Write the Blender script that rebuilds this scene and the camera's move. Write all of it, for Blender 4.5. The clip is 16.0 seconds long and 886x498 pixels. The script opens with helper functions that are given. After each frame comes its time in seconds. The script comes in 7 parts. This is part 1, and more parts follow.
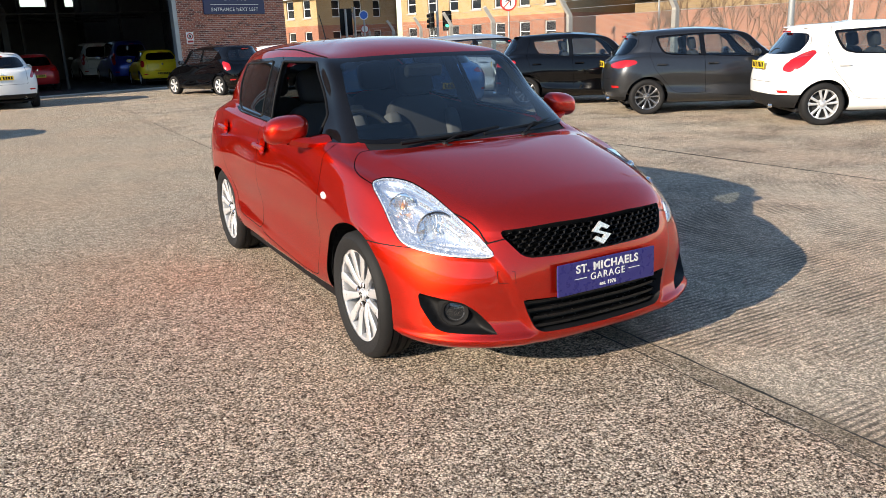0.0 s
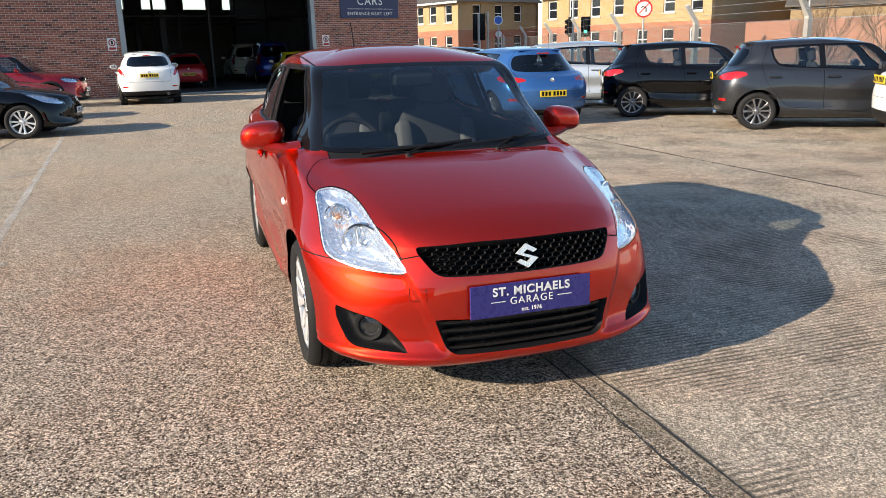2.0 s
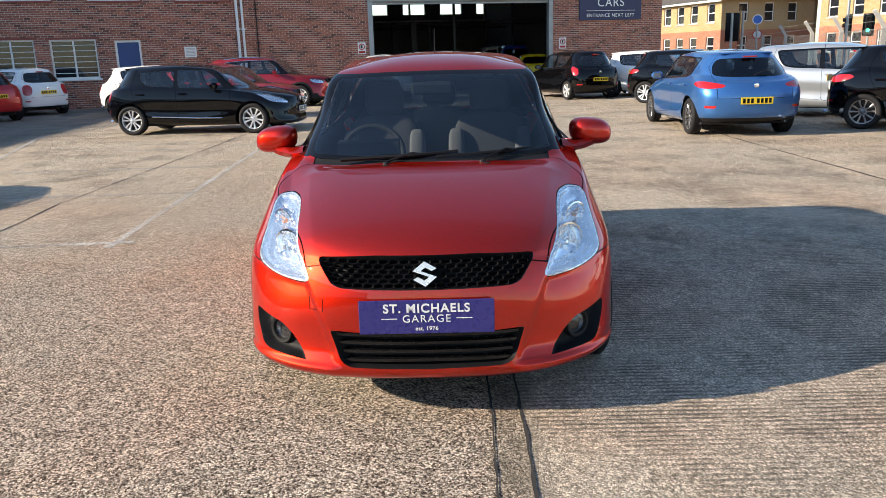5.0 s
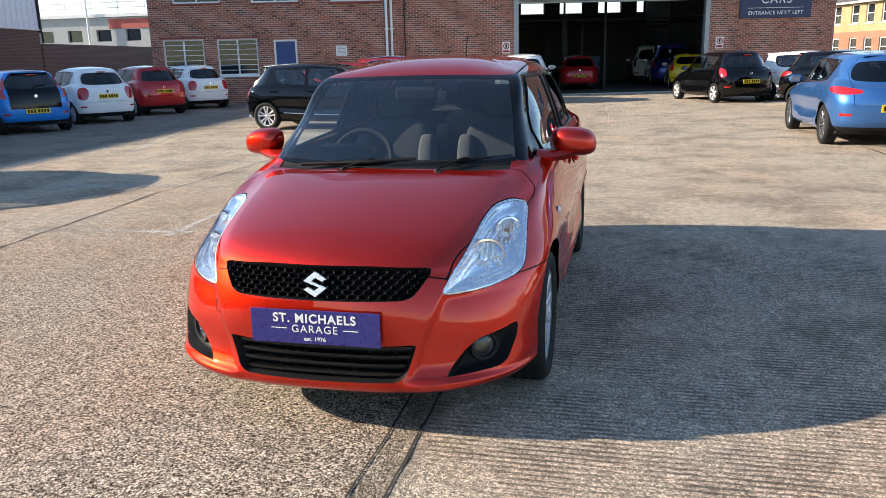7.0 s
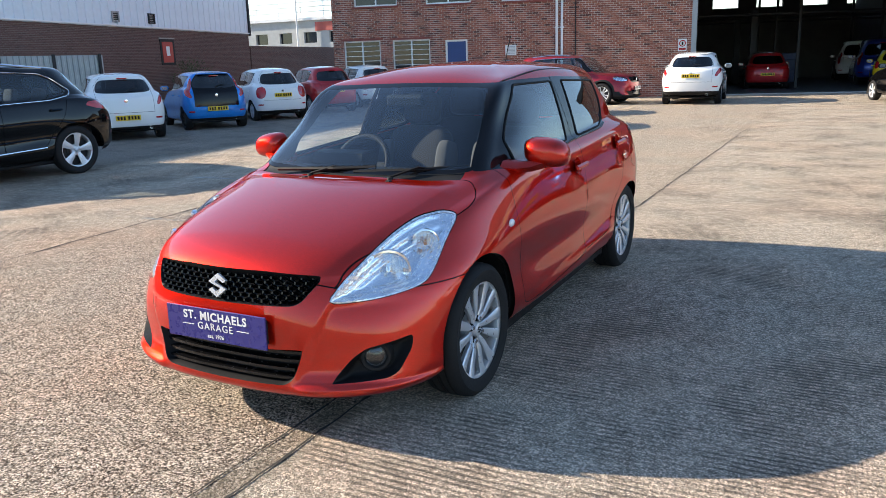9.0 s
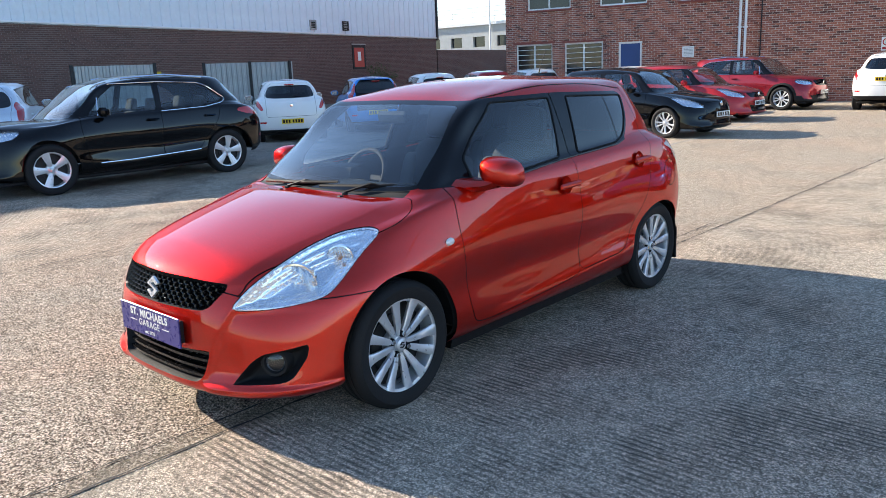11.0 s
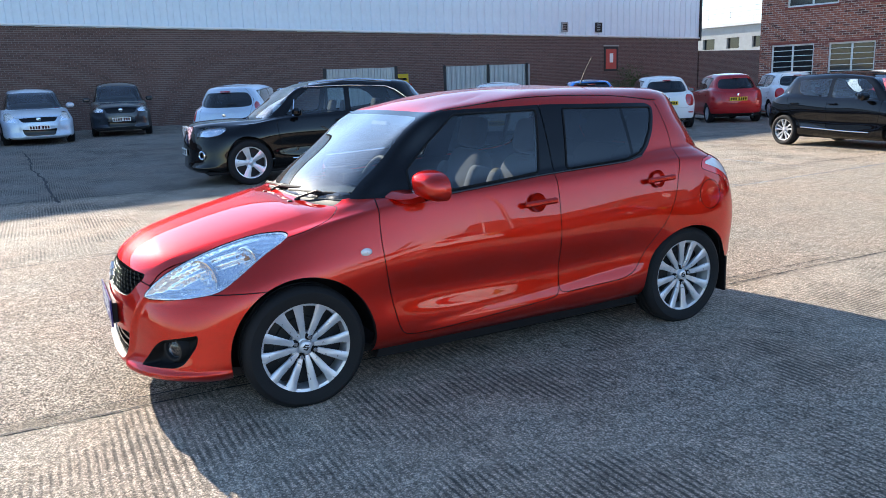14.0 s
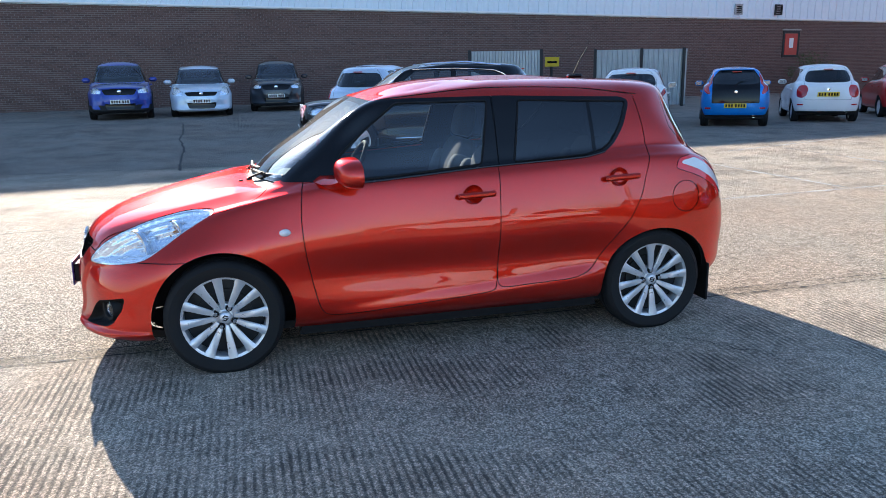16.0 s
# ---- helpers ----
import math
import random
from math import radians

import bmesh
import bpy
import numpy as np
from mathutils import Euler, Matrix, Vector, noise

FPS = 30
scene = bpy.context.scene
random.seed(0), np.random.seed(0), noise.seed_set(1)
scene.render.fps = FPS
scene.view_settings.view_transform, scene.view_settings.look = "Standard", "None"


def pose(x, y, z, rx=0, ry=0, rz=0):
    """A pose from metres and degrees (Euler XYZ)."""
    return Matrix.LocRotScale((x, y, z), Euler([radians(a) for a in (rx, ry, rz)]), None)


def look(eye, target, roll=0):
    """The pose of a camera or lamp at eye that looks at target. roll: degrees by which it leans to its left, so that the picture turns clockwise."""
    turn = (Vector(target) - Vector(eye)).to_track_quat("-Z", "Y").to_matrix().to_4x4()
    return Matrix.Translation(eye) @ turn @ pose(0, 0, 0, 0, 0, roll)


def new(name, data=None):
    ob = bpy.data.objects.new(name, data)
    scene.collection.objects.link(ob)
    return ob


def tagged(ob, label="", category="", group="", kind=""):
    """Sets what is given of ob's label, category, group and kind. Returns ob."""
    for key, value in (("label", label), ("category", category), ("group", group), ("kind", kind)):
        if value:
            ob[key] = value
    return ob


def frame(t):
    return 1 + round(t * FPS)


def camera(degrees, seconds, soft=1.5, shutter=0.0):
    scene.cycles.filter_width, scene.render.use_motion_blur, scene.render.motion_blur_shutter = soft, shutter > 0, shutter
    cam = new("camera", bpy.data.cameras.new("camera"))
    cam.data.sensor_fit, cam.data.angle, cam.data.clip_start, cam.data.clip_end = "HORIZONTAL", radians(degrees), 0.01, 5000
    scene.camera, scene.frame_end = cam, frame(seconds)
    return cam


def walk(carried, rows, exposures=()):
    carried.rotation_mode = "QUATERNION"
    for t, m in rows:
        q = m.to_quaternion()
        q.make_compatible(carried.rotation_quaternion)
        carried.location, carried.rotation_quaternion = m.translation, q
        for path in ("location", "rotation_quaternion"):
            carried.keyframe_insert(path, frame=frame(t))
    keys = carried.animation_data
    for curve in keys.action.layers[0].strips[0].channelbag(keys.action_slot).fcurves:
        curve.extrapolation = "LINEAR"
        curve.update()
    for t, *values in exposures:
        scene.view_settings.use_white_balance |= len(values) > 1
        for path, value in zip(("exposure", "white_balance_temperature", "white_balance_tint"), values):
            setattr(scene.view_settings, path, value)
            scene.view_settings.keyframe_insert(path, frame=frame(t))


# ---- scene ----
cam = camera(60.0, 16.0, 0.85)
PATH = [
    (0, (-2.096, -4.424, 1.446), (-1.175, -2.729, 0.915), -2.4),
    (0.5, (-1.908, -4.576, 1.447), (-1.067, -2.835, 0.933), -2.2),
    (1, (-1.691, -4.733, 1.455), (-0.939, -2.947, 0.959), -3.1),
    (1.5, (-1.491, -4.731, 1.432), (-0.8, -2.919, 0.942), -2.6),
    (2, (-1.243, -4.715, 1.443), (-0.646, -2.875, 0.935), -1.5),
    (2.5, (-1.026, -4.806, 1.44), (-0.565, -2.927, 0.935), -1.4),
    (3, (-0.785, -4.947, 1.462), (-0.441, -3.039, 0.969), -1.5),
    (3.5, (-0.623, -4.928, 1.448), (-0.344, -3.008, 0.962), -1.0),
    (3.7, (-0.522, -4.894, 1.438), (-0.282, -2.969, 0.951), -0.4),
    (5.8, (0.511, -4.801, 1.441), (0.303, -2.871, 0.958), -2.1),
    (6, (0.595, -4.727, 1.431), (0.353, -2.801, 0.948), -1.6),
    (6.5, (0.812, -4.603, 1.449), (0.485, -2.69, 0.965), -1.2),
    (7, (1.146, -4.609, 1.447), (0.688, -2.722, 0.968), -1.4),
    (7.5, (1.407, -4.598, 1.469), (0.822, -2.746, 0.987), -1.8),
    (8, (1.617, -4.434, 1.44), (0.921, -2.626, 0.944), -1.8),
    (8.5, (1.87, -4.253, 1.466), (1.06, -2.492, 0.971), -1.8),
    (9, (2.22, -4.19, 1.47), (1.305, -2.476, 0.999), -1.8),
    (9.2, (2.347, -4.176, 1.489), (1.391, -2.482, 1.025), -2.0),
    (11.3, (3.332, -3.434, 1.519), (1.958, -2.049, 1.076), -2.4),
    (11.5, (3.384, -3.365, 1.513), (1.978, -2.011, 1.078), -2.5),
    (12, (3.543, -3.132, 1.494), (2.049, -1.874, 1.065), -2.2),
    (12.5, (3.729, -2.926, 1.522), (2.166, -1.756, 1.089), -1.9),
    (13, (4.003, -2.716, 1.522), (2.351, -1.661, 1.123), -1.8),
    (13.5, (4.167, -2.514, 1.518), (2.47, -1.537, 1.113), -2.4),
    (14, (4.236, -2.217, 1.511), (2.497, -1.324, 1.088), -2.1),
    (14.5, (4.35, -1.953, 1.519), (2.565, -1.163, 1.082), -1.9),
    (15, (4.607, -1.661, 1.522), (2.78, -0.974, 1.083), -1.2),
    (15.5, (4.718, -1.392, 1.514), (2.855, -0.818, 1.066), -1.2),
    (16, (4.73, -1.048, 1.519), (2.843, -0.569, 1.063), -1.0),
]
walk(cam, [(t, look(eye, target, roll)) for t, eye, target, roll in PATH],
     [(0.0, 0.86, 7050, 10), (3.5, 0.93, 7050, 10), (7.0, 1.12, 6950, 10), (9.0, 1.25, 6800, 10), (12.5, 1.36, 6400, 10), (16.0, 1.36, 6250, 10)])

# ---- light ----
SUN_ELEVATION, SUN_AZIMUTH = 22.5, 192.0      # the sun stands low behind the warehouse
world = bpy.data.worlds.new("sky")
scene.world = world
world.use_nodes = True
wn = world.node_tree
sky = wn.nodes.new("ShaderNodeTexSky")
sky.sky_type = 'NISHITA'
sky.sun_disc = False
sky.sun_elevation = radians(SUN_ELEVATION)
sky.sun_rotation = radians(450.0 - SUN_AZIMUTH)
sky.air_density, sky.dust_density, sky.ozone_density = 1.0, 0.15, 3.0
wn.links.new(sky.outputs[0], wn.nodes["Background"].inputs[0])
wn.nodes["Background"].inputs[1].default_value = 0.13
sun_data = bpy.data.lights.new("sun", 'SUN')
sun_data.energy, sun_data.angle, sun_data.color = 4.8, radians(0.55), (1.0, 0.90, 0.76)
sun = new("sun", sun_data)
_e, _a = radians(SUN_ELEVATION), radians(SUN_AZIMUTH)
sun_dir = Vector((math.cos(_e) * math.cos(_a), math.cos(_e) * math.sin(_a), math.sin(_e)))
sun.matrix_world = look(tuple(sun_dir * 60), (0, 0, 0))


# ---- materials ----
def nodes_of(name):
    m = bpy.data.materials.new(name)
    m.use_nodes = True
    return m, m.node_tree, m.node_tree.nodes["Principled BSDF"]


def node(nt, kind, **kw):
    n = nt.nodes.new(kind)
    for k, v in kw.items():
        if k in n.inputs:
            n.inputs[k].default_value = v
    return n


def mix_rgb(nt, fac, a, b, mode='MIX'):
    n = nt.nodes.new("ShaderNodeMix")
    n.data_type, n.blend_type = 'RGBA', mode
    for i, v in ((0, fac), (6, a), (7, b)):
        if isinstance(v, bpy.types.NodeSocket):
            nt.links.new(v, n.inputs[i])
        elif i == 0:
            n.inputs[0].default_value = v
        else:
            n.inputs[i].default_value = (*v, 1) if len(v) == 3 else v
    return n.outputs[2]


def maths(nt, op, a, b=0.0, clamp=False):
    n = nt.nodes.new("ShaderNodeMath")
    n.operation, n.use_clamp = op, clamp
    for i, v in enumerate((a, b)):
        if isinstance(v, bpy.types.NodeSocket):
            nt.links.new(v, n.inputs[i])
        else:
            n.inputs[i].default_value = v
    return n.outputs[0]


def ramp(nt, v, lo, hi, a=0.0, b=1.0):
    n = nt.nodes.new("ShaderNodeMapRange")
    nt.links.new(v, n.inputs[0])
    for i, q in zip((1, 2, 3, 4), (lo, hi, a, b)):
        n.inputs[i].default_value = q
    return n.outputs[0]


def coords(nt, where='Object', scale=(1, 1, 1), turn=(0, 0, 0), shift=(0, 0, 0)):
    if where == 'Position':
        src = nt.nodes.new("ShaderNodeNewGeometry").outputs["Position"]
    else:
        src = nt.nodes.new("ShaderNodeTexCoord").outputs[where]
    mp = nt.nodes.new("ShaderNodeMapping")
    nt.links.new(src, mp.inputs[0])
    mp.inputs["Location"].default_value = shift
    mp.inputs["Rotation"].default_value = turn
    mp.inputs["Scale"].default_value = scale
    return mp.outputs[0]


def noise_of(nt, vec, scale, detail=4.0, rough=0.55):
    n = node(nt, "ShaderNodeTexNoise", Scale=scale, Detail=detail, Roughness=rough)
    nt.links.new(vec, n.inputs["Vector"])
    return n.outputs["Fac"]


def bump(nt, bsdf, height, strength, distance):
    b = node(nt, "ShaderNodeBump", Strength=strength, Distance=distance)
    nt.links.new(height, b.inputs["Height"])
    nt.links.new(b.outputs[0], bsdf.inputs["Normal"])
    return b


def plain(name, colour, rough=0.5, metal=0.0, vary=0.12, grain=40.0, relief=0.0, coat=0.0, large=2.0, gloss=0.5):
    """A surface of one colour with two scales of wear: broad patches and fine grain."""
    m, nt, b = nodes_of(name)
    vec = coords(nt)
    broad, fine = noise_of(nt, vec, large, 3), noise_of(nt, vec, grain, 5)
    both = maths(nt, 'ADD', maths(nt, 'MULTIPLY', broad, 0.6), maths(nt, 'MULTIPLY', fine, 0.4))
    dark = tuple(c * (1 - vary) for c in colour)
    lite = tuple(min(1.0, c * (1 + vary)) for c in colour)
    nt.links.new(mix_rgb(nt, ramp(nt, both, 0.3, 0.7), dark, lite), b.inputs["Base Color"])
    nt.links.new(ramp(nt, fine, 0.3, 0.7, max(0.0, rough - 0.08), min(1.0, rough + 0.08)), b.inputs["Roughness"])
    b.inputs["Metallic"].default_value = metal
    b.inputs["Specular IOR Level"].default_value = gloss
    b.inputs["Coat Weight"].default_value = coat
    b.inputs["Coat Roughness"].default_value = 0.04
    if relief:
        bump(nt, b, fine, 0.5, relief)
    return m


def paint(name, colour, metal=0.5, rough=0.38, flake=0.25, dirt=0.05, lacquer=1.45, edge=None):
    """Car paint: metallic base under clear lacquer, with flakes and a film of road dust."""
    m, nt, b = nodes_of(name)
    vec = coords(nt)
    v = node(nt, "ShaderNodeTexVoronoi", Scale=900.0)
    nt.links.new(vec, v.inputs["Vector"])
    sep = nt.nodes.new("ShaderNodeSeparateColor")
    nt.links.new(v.outputs["Color"], sep.inputs[0])
    lite = tuple(min(1.0, c * (1 + flake)) for c in colour)
    dark = tuple(c * (1 - flake) for c in colour)
    base = mix_rgb(nt, sep.outputs[0], dark, lite)
    dust = noise_of(nt, vec, 3.0, 6, 0.65)
    base = mix_rgb(nt, ramp(nt, dust, 0.45, 0.9, 0.0, dirt), base, (0.30, 0.26, 0.22))
    nt.links.new(base, b.inputs["Base Color"])
    b.inputs["Metallic"].default_value = metal
    b.inputs["Roughness"].default_value = rough
    b.inputs["Specular IOR Level"].default_value = 0.2 if metal else 0.0
    if edge:
        b.inputs["Specular Tint"].default_value = (*edge, 1)
    b.inputs["Coat Weight"].default_value = 1.0
    b.inputs["Coat IOR"].default_value = lacquer
    nt.links.new(ramp(nt, dust, 0.3, 0.8, 0.0, 0.012), b.inputs["Coat Roughness"])
    return m


def thin_glass(name, tint, ior=1.5, dust=0.0, haze=0.0):
    m, nt, b = nodes_of(name)
    nt.nodes.remove(b)
    tr = nt.nodes.new("ShaderNodeBsdfTransparent")
    tr.inputs[0].default_value = (*tint, 1)
    gl = node(nt, "ShaderNodeBsdfGlossy", Roughness=0.01)
    gl.inputs[0].default_value = (1, 1, 1, 1)
    # the same gloss from within and without, after Schlick
    lw = node(nt, "ShaderNodeLayerWeight", Blend=0.5)
    f0 = ((ior - 1) / (ior + 1)) ** 2
    fr = maths(nt, 'ADD', maths(nt, 'MULTIPLY', maths(nt, 'POWER', lw.outputs["Facing"], 5.0), 1 - f0), f0)
    mx = nt.nodes.new("ShaderNodeMixShader")
    # a pane mirrors on both of its faces: 2R / (1 + R)
    both = maths(nt, 'DIVIDE', maths(nt, 'MULTIPLY', fr, 2.0), maths(nt, 'ADD', fr, 1.0))
    nt.links.new(both, mx.inputs[0])
    nt.links.new(tr.outputs[0], mx.inputs[1])
    nt.links.new(gl.outputs[0], mx.inputs[2])
    last = mx
    if haze:
        # a greasy film that smears low sunlight
        hz = node(nt, "ShaderNodeBsdfGlossy", Roughness=0.34)
        hz.inputs[0].default_value = (1, 1, 1, 1)
        mx = nt.nodes.new("ShaderNodeMixShader")
        mx.inputs[0].default_value = haze
        nt.links.new(last.outputs[0], mx.inputs[1])
        nt.links.new(hz.outputs[0], mx.inputs[2])
        last = mx
    if dust:
        df = nt.nodes.new("ShaderNodeBsdfDiffuse")
        df.inputs[0].default_value = (0.75, 0.74, 0.72, 1)
        tl = nt.nodes.new("ShaderNodeBsdfTranslucent")
        tl.inputs[0].default_value = (0.75, 0.74, 0.72, 1)
        half = nt.nodes.new("ShaderNodeMixShader")
        nt.links.new(df.outputs[0], half.inputs[1])
        nt.links.new(tl.outputs[0], half.inputs[2])
        under, last = last, nt.nodes.new("ShaderNodeMixShader")
        film = noise_of(nt, coords(nt), 6.0, 5, 0.65)
        nt.links.new(ramp(nt, film, 0.3, 0.8, dust * 0.75, dust * 1.3), last.inputs[0])
        nt.links.new(under.outputs[0], last.inputs[1])
        nt.links.new(half.outputs[0], last.inputs[2])
    nt.links.new(last.outputs[0], nt.nodes["Material Output"].inputs[0])
    return m


def glowing(name, colour, strength):
    m, nt, b = nodes_of(name)
    b.inputs["Base Color"].default_value = (*colour, 1)
    b.inputs["Emission Color"].default_value = (*colour, 1)
    b.inputs["Emission Strength"].default_value = strength
    return m


def brickwork(name, bricks, mortar, size=(0.225, 0.075), relief=0.006, patch=0.35):
    """Stretcher-bond brick in the wall's own plane: local x along it, local z up."""
    m, nt, b = nodes_of(name)
    vec = coords(nt)
    sw = nt.nodes.new("ShaderNodeVectorMath")
    sep = nt.nodes.new("ShaderNodeSeparateXYZ")
    nt.links.new(vec, sep.inputs[0])
    com = nt.nodes.new("ShaderNodeCombineXYZ")
    nt.nodes.remove(sw)
    along = maths(nt, 'ADD', sep.outputs[0], sep.outputs[1])
    nt.links.new(along, com.inputs[0])
    nt.links.new(sep.outputs[2], com.inputs[1])
    t = node(nt, "ShaderNodeTexBrick", Scale=1.0)
    t.inputs["Mortar Size"].default_value = 0.006
    t.inputs["Mortar Smooth"].default_value = 0.2
    t.inputs["Bias"].default_value = 0.0
    t.inputs["Brick Width"].default_value, t.inputs["Row Height"].default_value = size
    t.inputs["Color1"].default_value = (0, 0, 0, 1)
    t.inputs["Color2"].default_value = (1, 1, 1, 1)
    t.inputs["Mortar"].default_value = (0.5, 0.5, 0.5, 1)
    nt.links.new(com.outputs[0], t.inputs["Vector"])
    one = nt.nodes.new("ShaderNodeSeparateColor")
    nt.links.new(t.outputs["Color"], one.inputs[0])
    cr = nt.nodes.new("ShaderNodeValToRGB")
    cr.color_ramp.elements[0].color = (*bricks[0], 1)
    cr.color_ramp.elements[1].color = (*bricks[-1], 1)
    for i, c in enumerate(bricks[1:-1]):
        e = cr.color_ramp.elements.new((i + 1) / (len(bricks) - 1))
        e.color = (*c, 1)
    nt.links.new(one.outputs[0], cr.inputs[0])
    broad = noise_of(nt, vec, 0.5, 5, 0.6)
    fine = noise_of(nt, vec, 60, 4)
    col = mix_rgb(nt, 1.0, cr.outputs[0], mix_rgb(nt, broad, (1 - patch,) * 3, (1 + patch * 0.6,) * 3), 'MULTIPLY')
    col = mix_rgb(nt, t.outputs["Fac"], col, mortar)
    col = mix_rgb(nt, ramp(nt, fine, 0.3, 0.8, 0.0, 0.3), col, (0.12, 0.09, 0.08))
    nt.links.new(col, b.inputs["Base Color"])
    b.inputs["Roughness"].default_value = 0.9
    h = maths(nt, 'SUBTRACT', maths(nt, 'MULTIPLY', fine, 0.3), t.outputs["Fac"])
    bump(nt, b, h, 0.6, relief)
    return m


# ---- building blocks of mesh ----
class Geo:
    """Vertices and faces gathered for one mesh."""

    def __init__(self):
        self.v, self.f = [], []

    def add(self, v, f, m=None):
        o = len(self.v)
        self.v += [tuple(m @ Vector(p)) for p in v] if m is not None else [tuple(p) for p in v]
        self.f += [tuple(i + o for i in q) for q in f]
        return self

    def box(self, x0, x1, y0, y1, z0, z1, r=0.0, m=None):
        """A box, chamfered by r."""
        if r <= 0:
            v = [(x, y, z) for x in (x0, x1) for y in (y0, y1) for z in (z0, z1)]
            f = [(0, 1, 3, 2), (4, 6, 7, 5), (0, 4, 5, 1), (2, 3, 7, 6), (0, 2, 6, 4), (1, 5, 7, 3)]
            return self.add(v, f, m)
        r = min(r, (x1 - x0) * .49, (y1 - y0) * .49, (z1 - z0) * .49)
        v, key = [], {}
        for i, x in enumerate((x0, x1)):
            for j, y in enumerate((y0, y1)):
                for k, z in enumerate((z0, z1)):
                    sx, sy, sz = r - 2 * r * i, r - 2 * r * j, r - 2 * r * k
                    key[i, j, k] = len(v)
                    v += [(x, y + sy, z + sz), (x + sx, y, z + sz), (x + sx, y + sy, z)]
        f = []
        for i in (0, 1):
            q = [key[i, a, b] for a, b in ((0, 0), (0, 1), (1, 1), (1, 0))]
            f.append(tuple(q if i == 0 else q[::-1]))
            q = [key[a, i, b] + 1 for a, b in ((0, 0), (1, 0), (1, 1), (0, 1))]
            f.append(tuple(q if i == 0 else q[::-1]))
            q = [key[a, b, i] + 2 for a, b in ((0, 0), (0, 1), (1, 1), (1, 0))]
            f.append(tuple(q if i == 0 else q[::-1]))
        for a in (0, 1):
            for b in (0, 1):
                f.append((key[a, b, 0], key[a, b, 1], key[a, b, 1] + 1, key[a, b, 0] + 1))
                f.append((key[a, 0, b], key[a, 1, b], key[a, 1, b] + 2, key[a, 0, b] + 2))
                f.append((key[0, a, b] + 1, key[1, a, b] + 1, key[1, a, b] + 2, key[0, a, b] + 2))
                for c in (0, 1):
                    k0 = key[a, b, c]
                    f.append((k0, k0 + 1, k0 + 2))
        return self.add(v, f, m)

    def lathe(self, profile, n=32, axis='x', m=None, close=False):
        """Turns (radius, along) pairs about an axis."""
        v, f = [], []
        for i in range(n):
            a = 2 * math.pi * i / n
            c, s = math.cos(a), math.sin(a)
            for r, h in profile:
                v.append({'x': (h, r * c, r * s), 'y': (r * c, h, r * s), 'z': (r * c, r * s, h)}[axis])
        k = len(profile)
        for i in range(n):
            j = (i + 1) % n
            for p in range(k if close else k - 1):
                q = (p + 1) % k
                f.append((i * k + p, j * k + p, j * k + q, i * k + q))
        return self.add(v, f, m)

    def tube(self, pts, r, n=8, m=None, r1=None):
        """A round bar along a line of points."""
        pts = [Vector(p) for p in pts]
        v, f = [], []
        for i, p in enumerate(pts):
            d = (pts[min(i + 1, len(pts) - 1)] - pts[max(i - 1, 0)]).normalized()
            a = d.orthogonal().normalized() if i == 0 else (a - d * a.dot(d)).normalized()
            b = d.cross(a)
            rr = r if r1 is None else r + (r1 - r) * i / (len(pts) - 1)
            for k in range(n):
                t = 2 * math.pi * k / n
                v.append(p + a * (rr * math.cos(t)) + b * (rr * math.sin(t)))
        for i in range(len(pts) - 1):
            for k in range(n):
                f.append((i * n + k, i * n + (k + 1) % n, (i + 1) * n + (k + 1) % n, (i + 1) * n + k))
        f.append(tuple(range(n))[::-1])
        f.append(tuple(len(v) - n + k for k in range(n)))
        return self.add(v, f, m)

    def puff(self, a, b, c, m=None, p=.45):
        """A stuffed cushion of half sizes a, b, c."""
        sg = lambda t: math.copysign(abs(t) ** p, t)
        v, f, nu, nv = [], [], 24, 12
        for j in range(nv + 1):
            t = -math.pi / 2 + math.pi * j / nv
            for i in range(nu):
                u = 2 * math.pi * i / nu
                v.append((a * sg(math.cos(t)) * sg(math.cos(u)), b * sg(math.cos(t)) * sg(math.sin(u)), c * sg(math.sin(t))))
        for j in range(nv):
            for i in range(nu):
                k = (i + 1) % nu
                f.append((j * nu + i, j * nu + k, j * nu + nu + k, j * nu + nu + i))
        return self.add(v, f, m)

    def prism(self, poly, d0, d1, axis='y', m=None):
        """A flat outline pushed from d0 to d1. Outline in (x, z) for y, (y, z) for x, (x, y) for z."""
        def at(p, d):
            return {'y': (p[0], d, p[1]), 'x': (d, p[0], p[1]), 'z': (p[0], p[1], d)}[axis]
        n = len(poly)
        v = [at(p, d0) for p in poly] + [at(p, d1) for p in poly]
        f = [tuple(range(n)), tuple(range(2 * n - 1, n - 1, -1))]
        f += [(i, i + n, (i + 1) % n + n, (i + 1) % n) for i in range(n)]
        return self.add(v, f, m)

    def mesh(self, name, smooth=False):
        me = bpy.data.meshes.new(name)
        me.from_pydata(self.v, [], self.f)
        bm = bmesh.new()
        bm.from_mesh(me)
        bmesh.ops.recalc_face_normals(bm, faces=bm.faces)
        for fc in bm.faces:
            fc.smooth = smooth
        if smooth:
            for e in bm.edges:
                if len(e.link_faces) == 2 and e.calc_face_angle(0.0) > 0.7:
                    e.smooth = False
        bm.to_mesh(me)
        bm.free()
        return me


def part(name, geo, material, parent=None, label="", smooth=False, m=None):
    """One mesh object, under a thing where a parent is given."""
    me = geo if isinstance(geo, bpy.types.Mesh) else geo.mesh(name, smooth)
    if not me.materials:
        me.materials.append(material)
    ob = new(name, me)
    if parent is not None:
        ob.parent = parent
    if m is not None:
        ob.matrix_basis = m
    if label:
        ob["label"] = label
    return ob


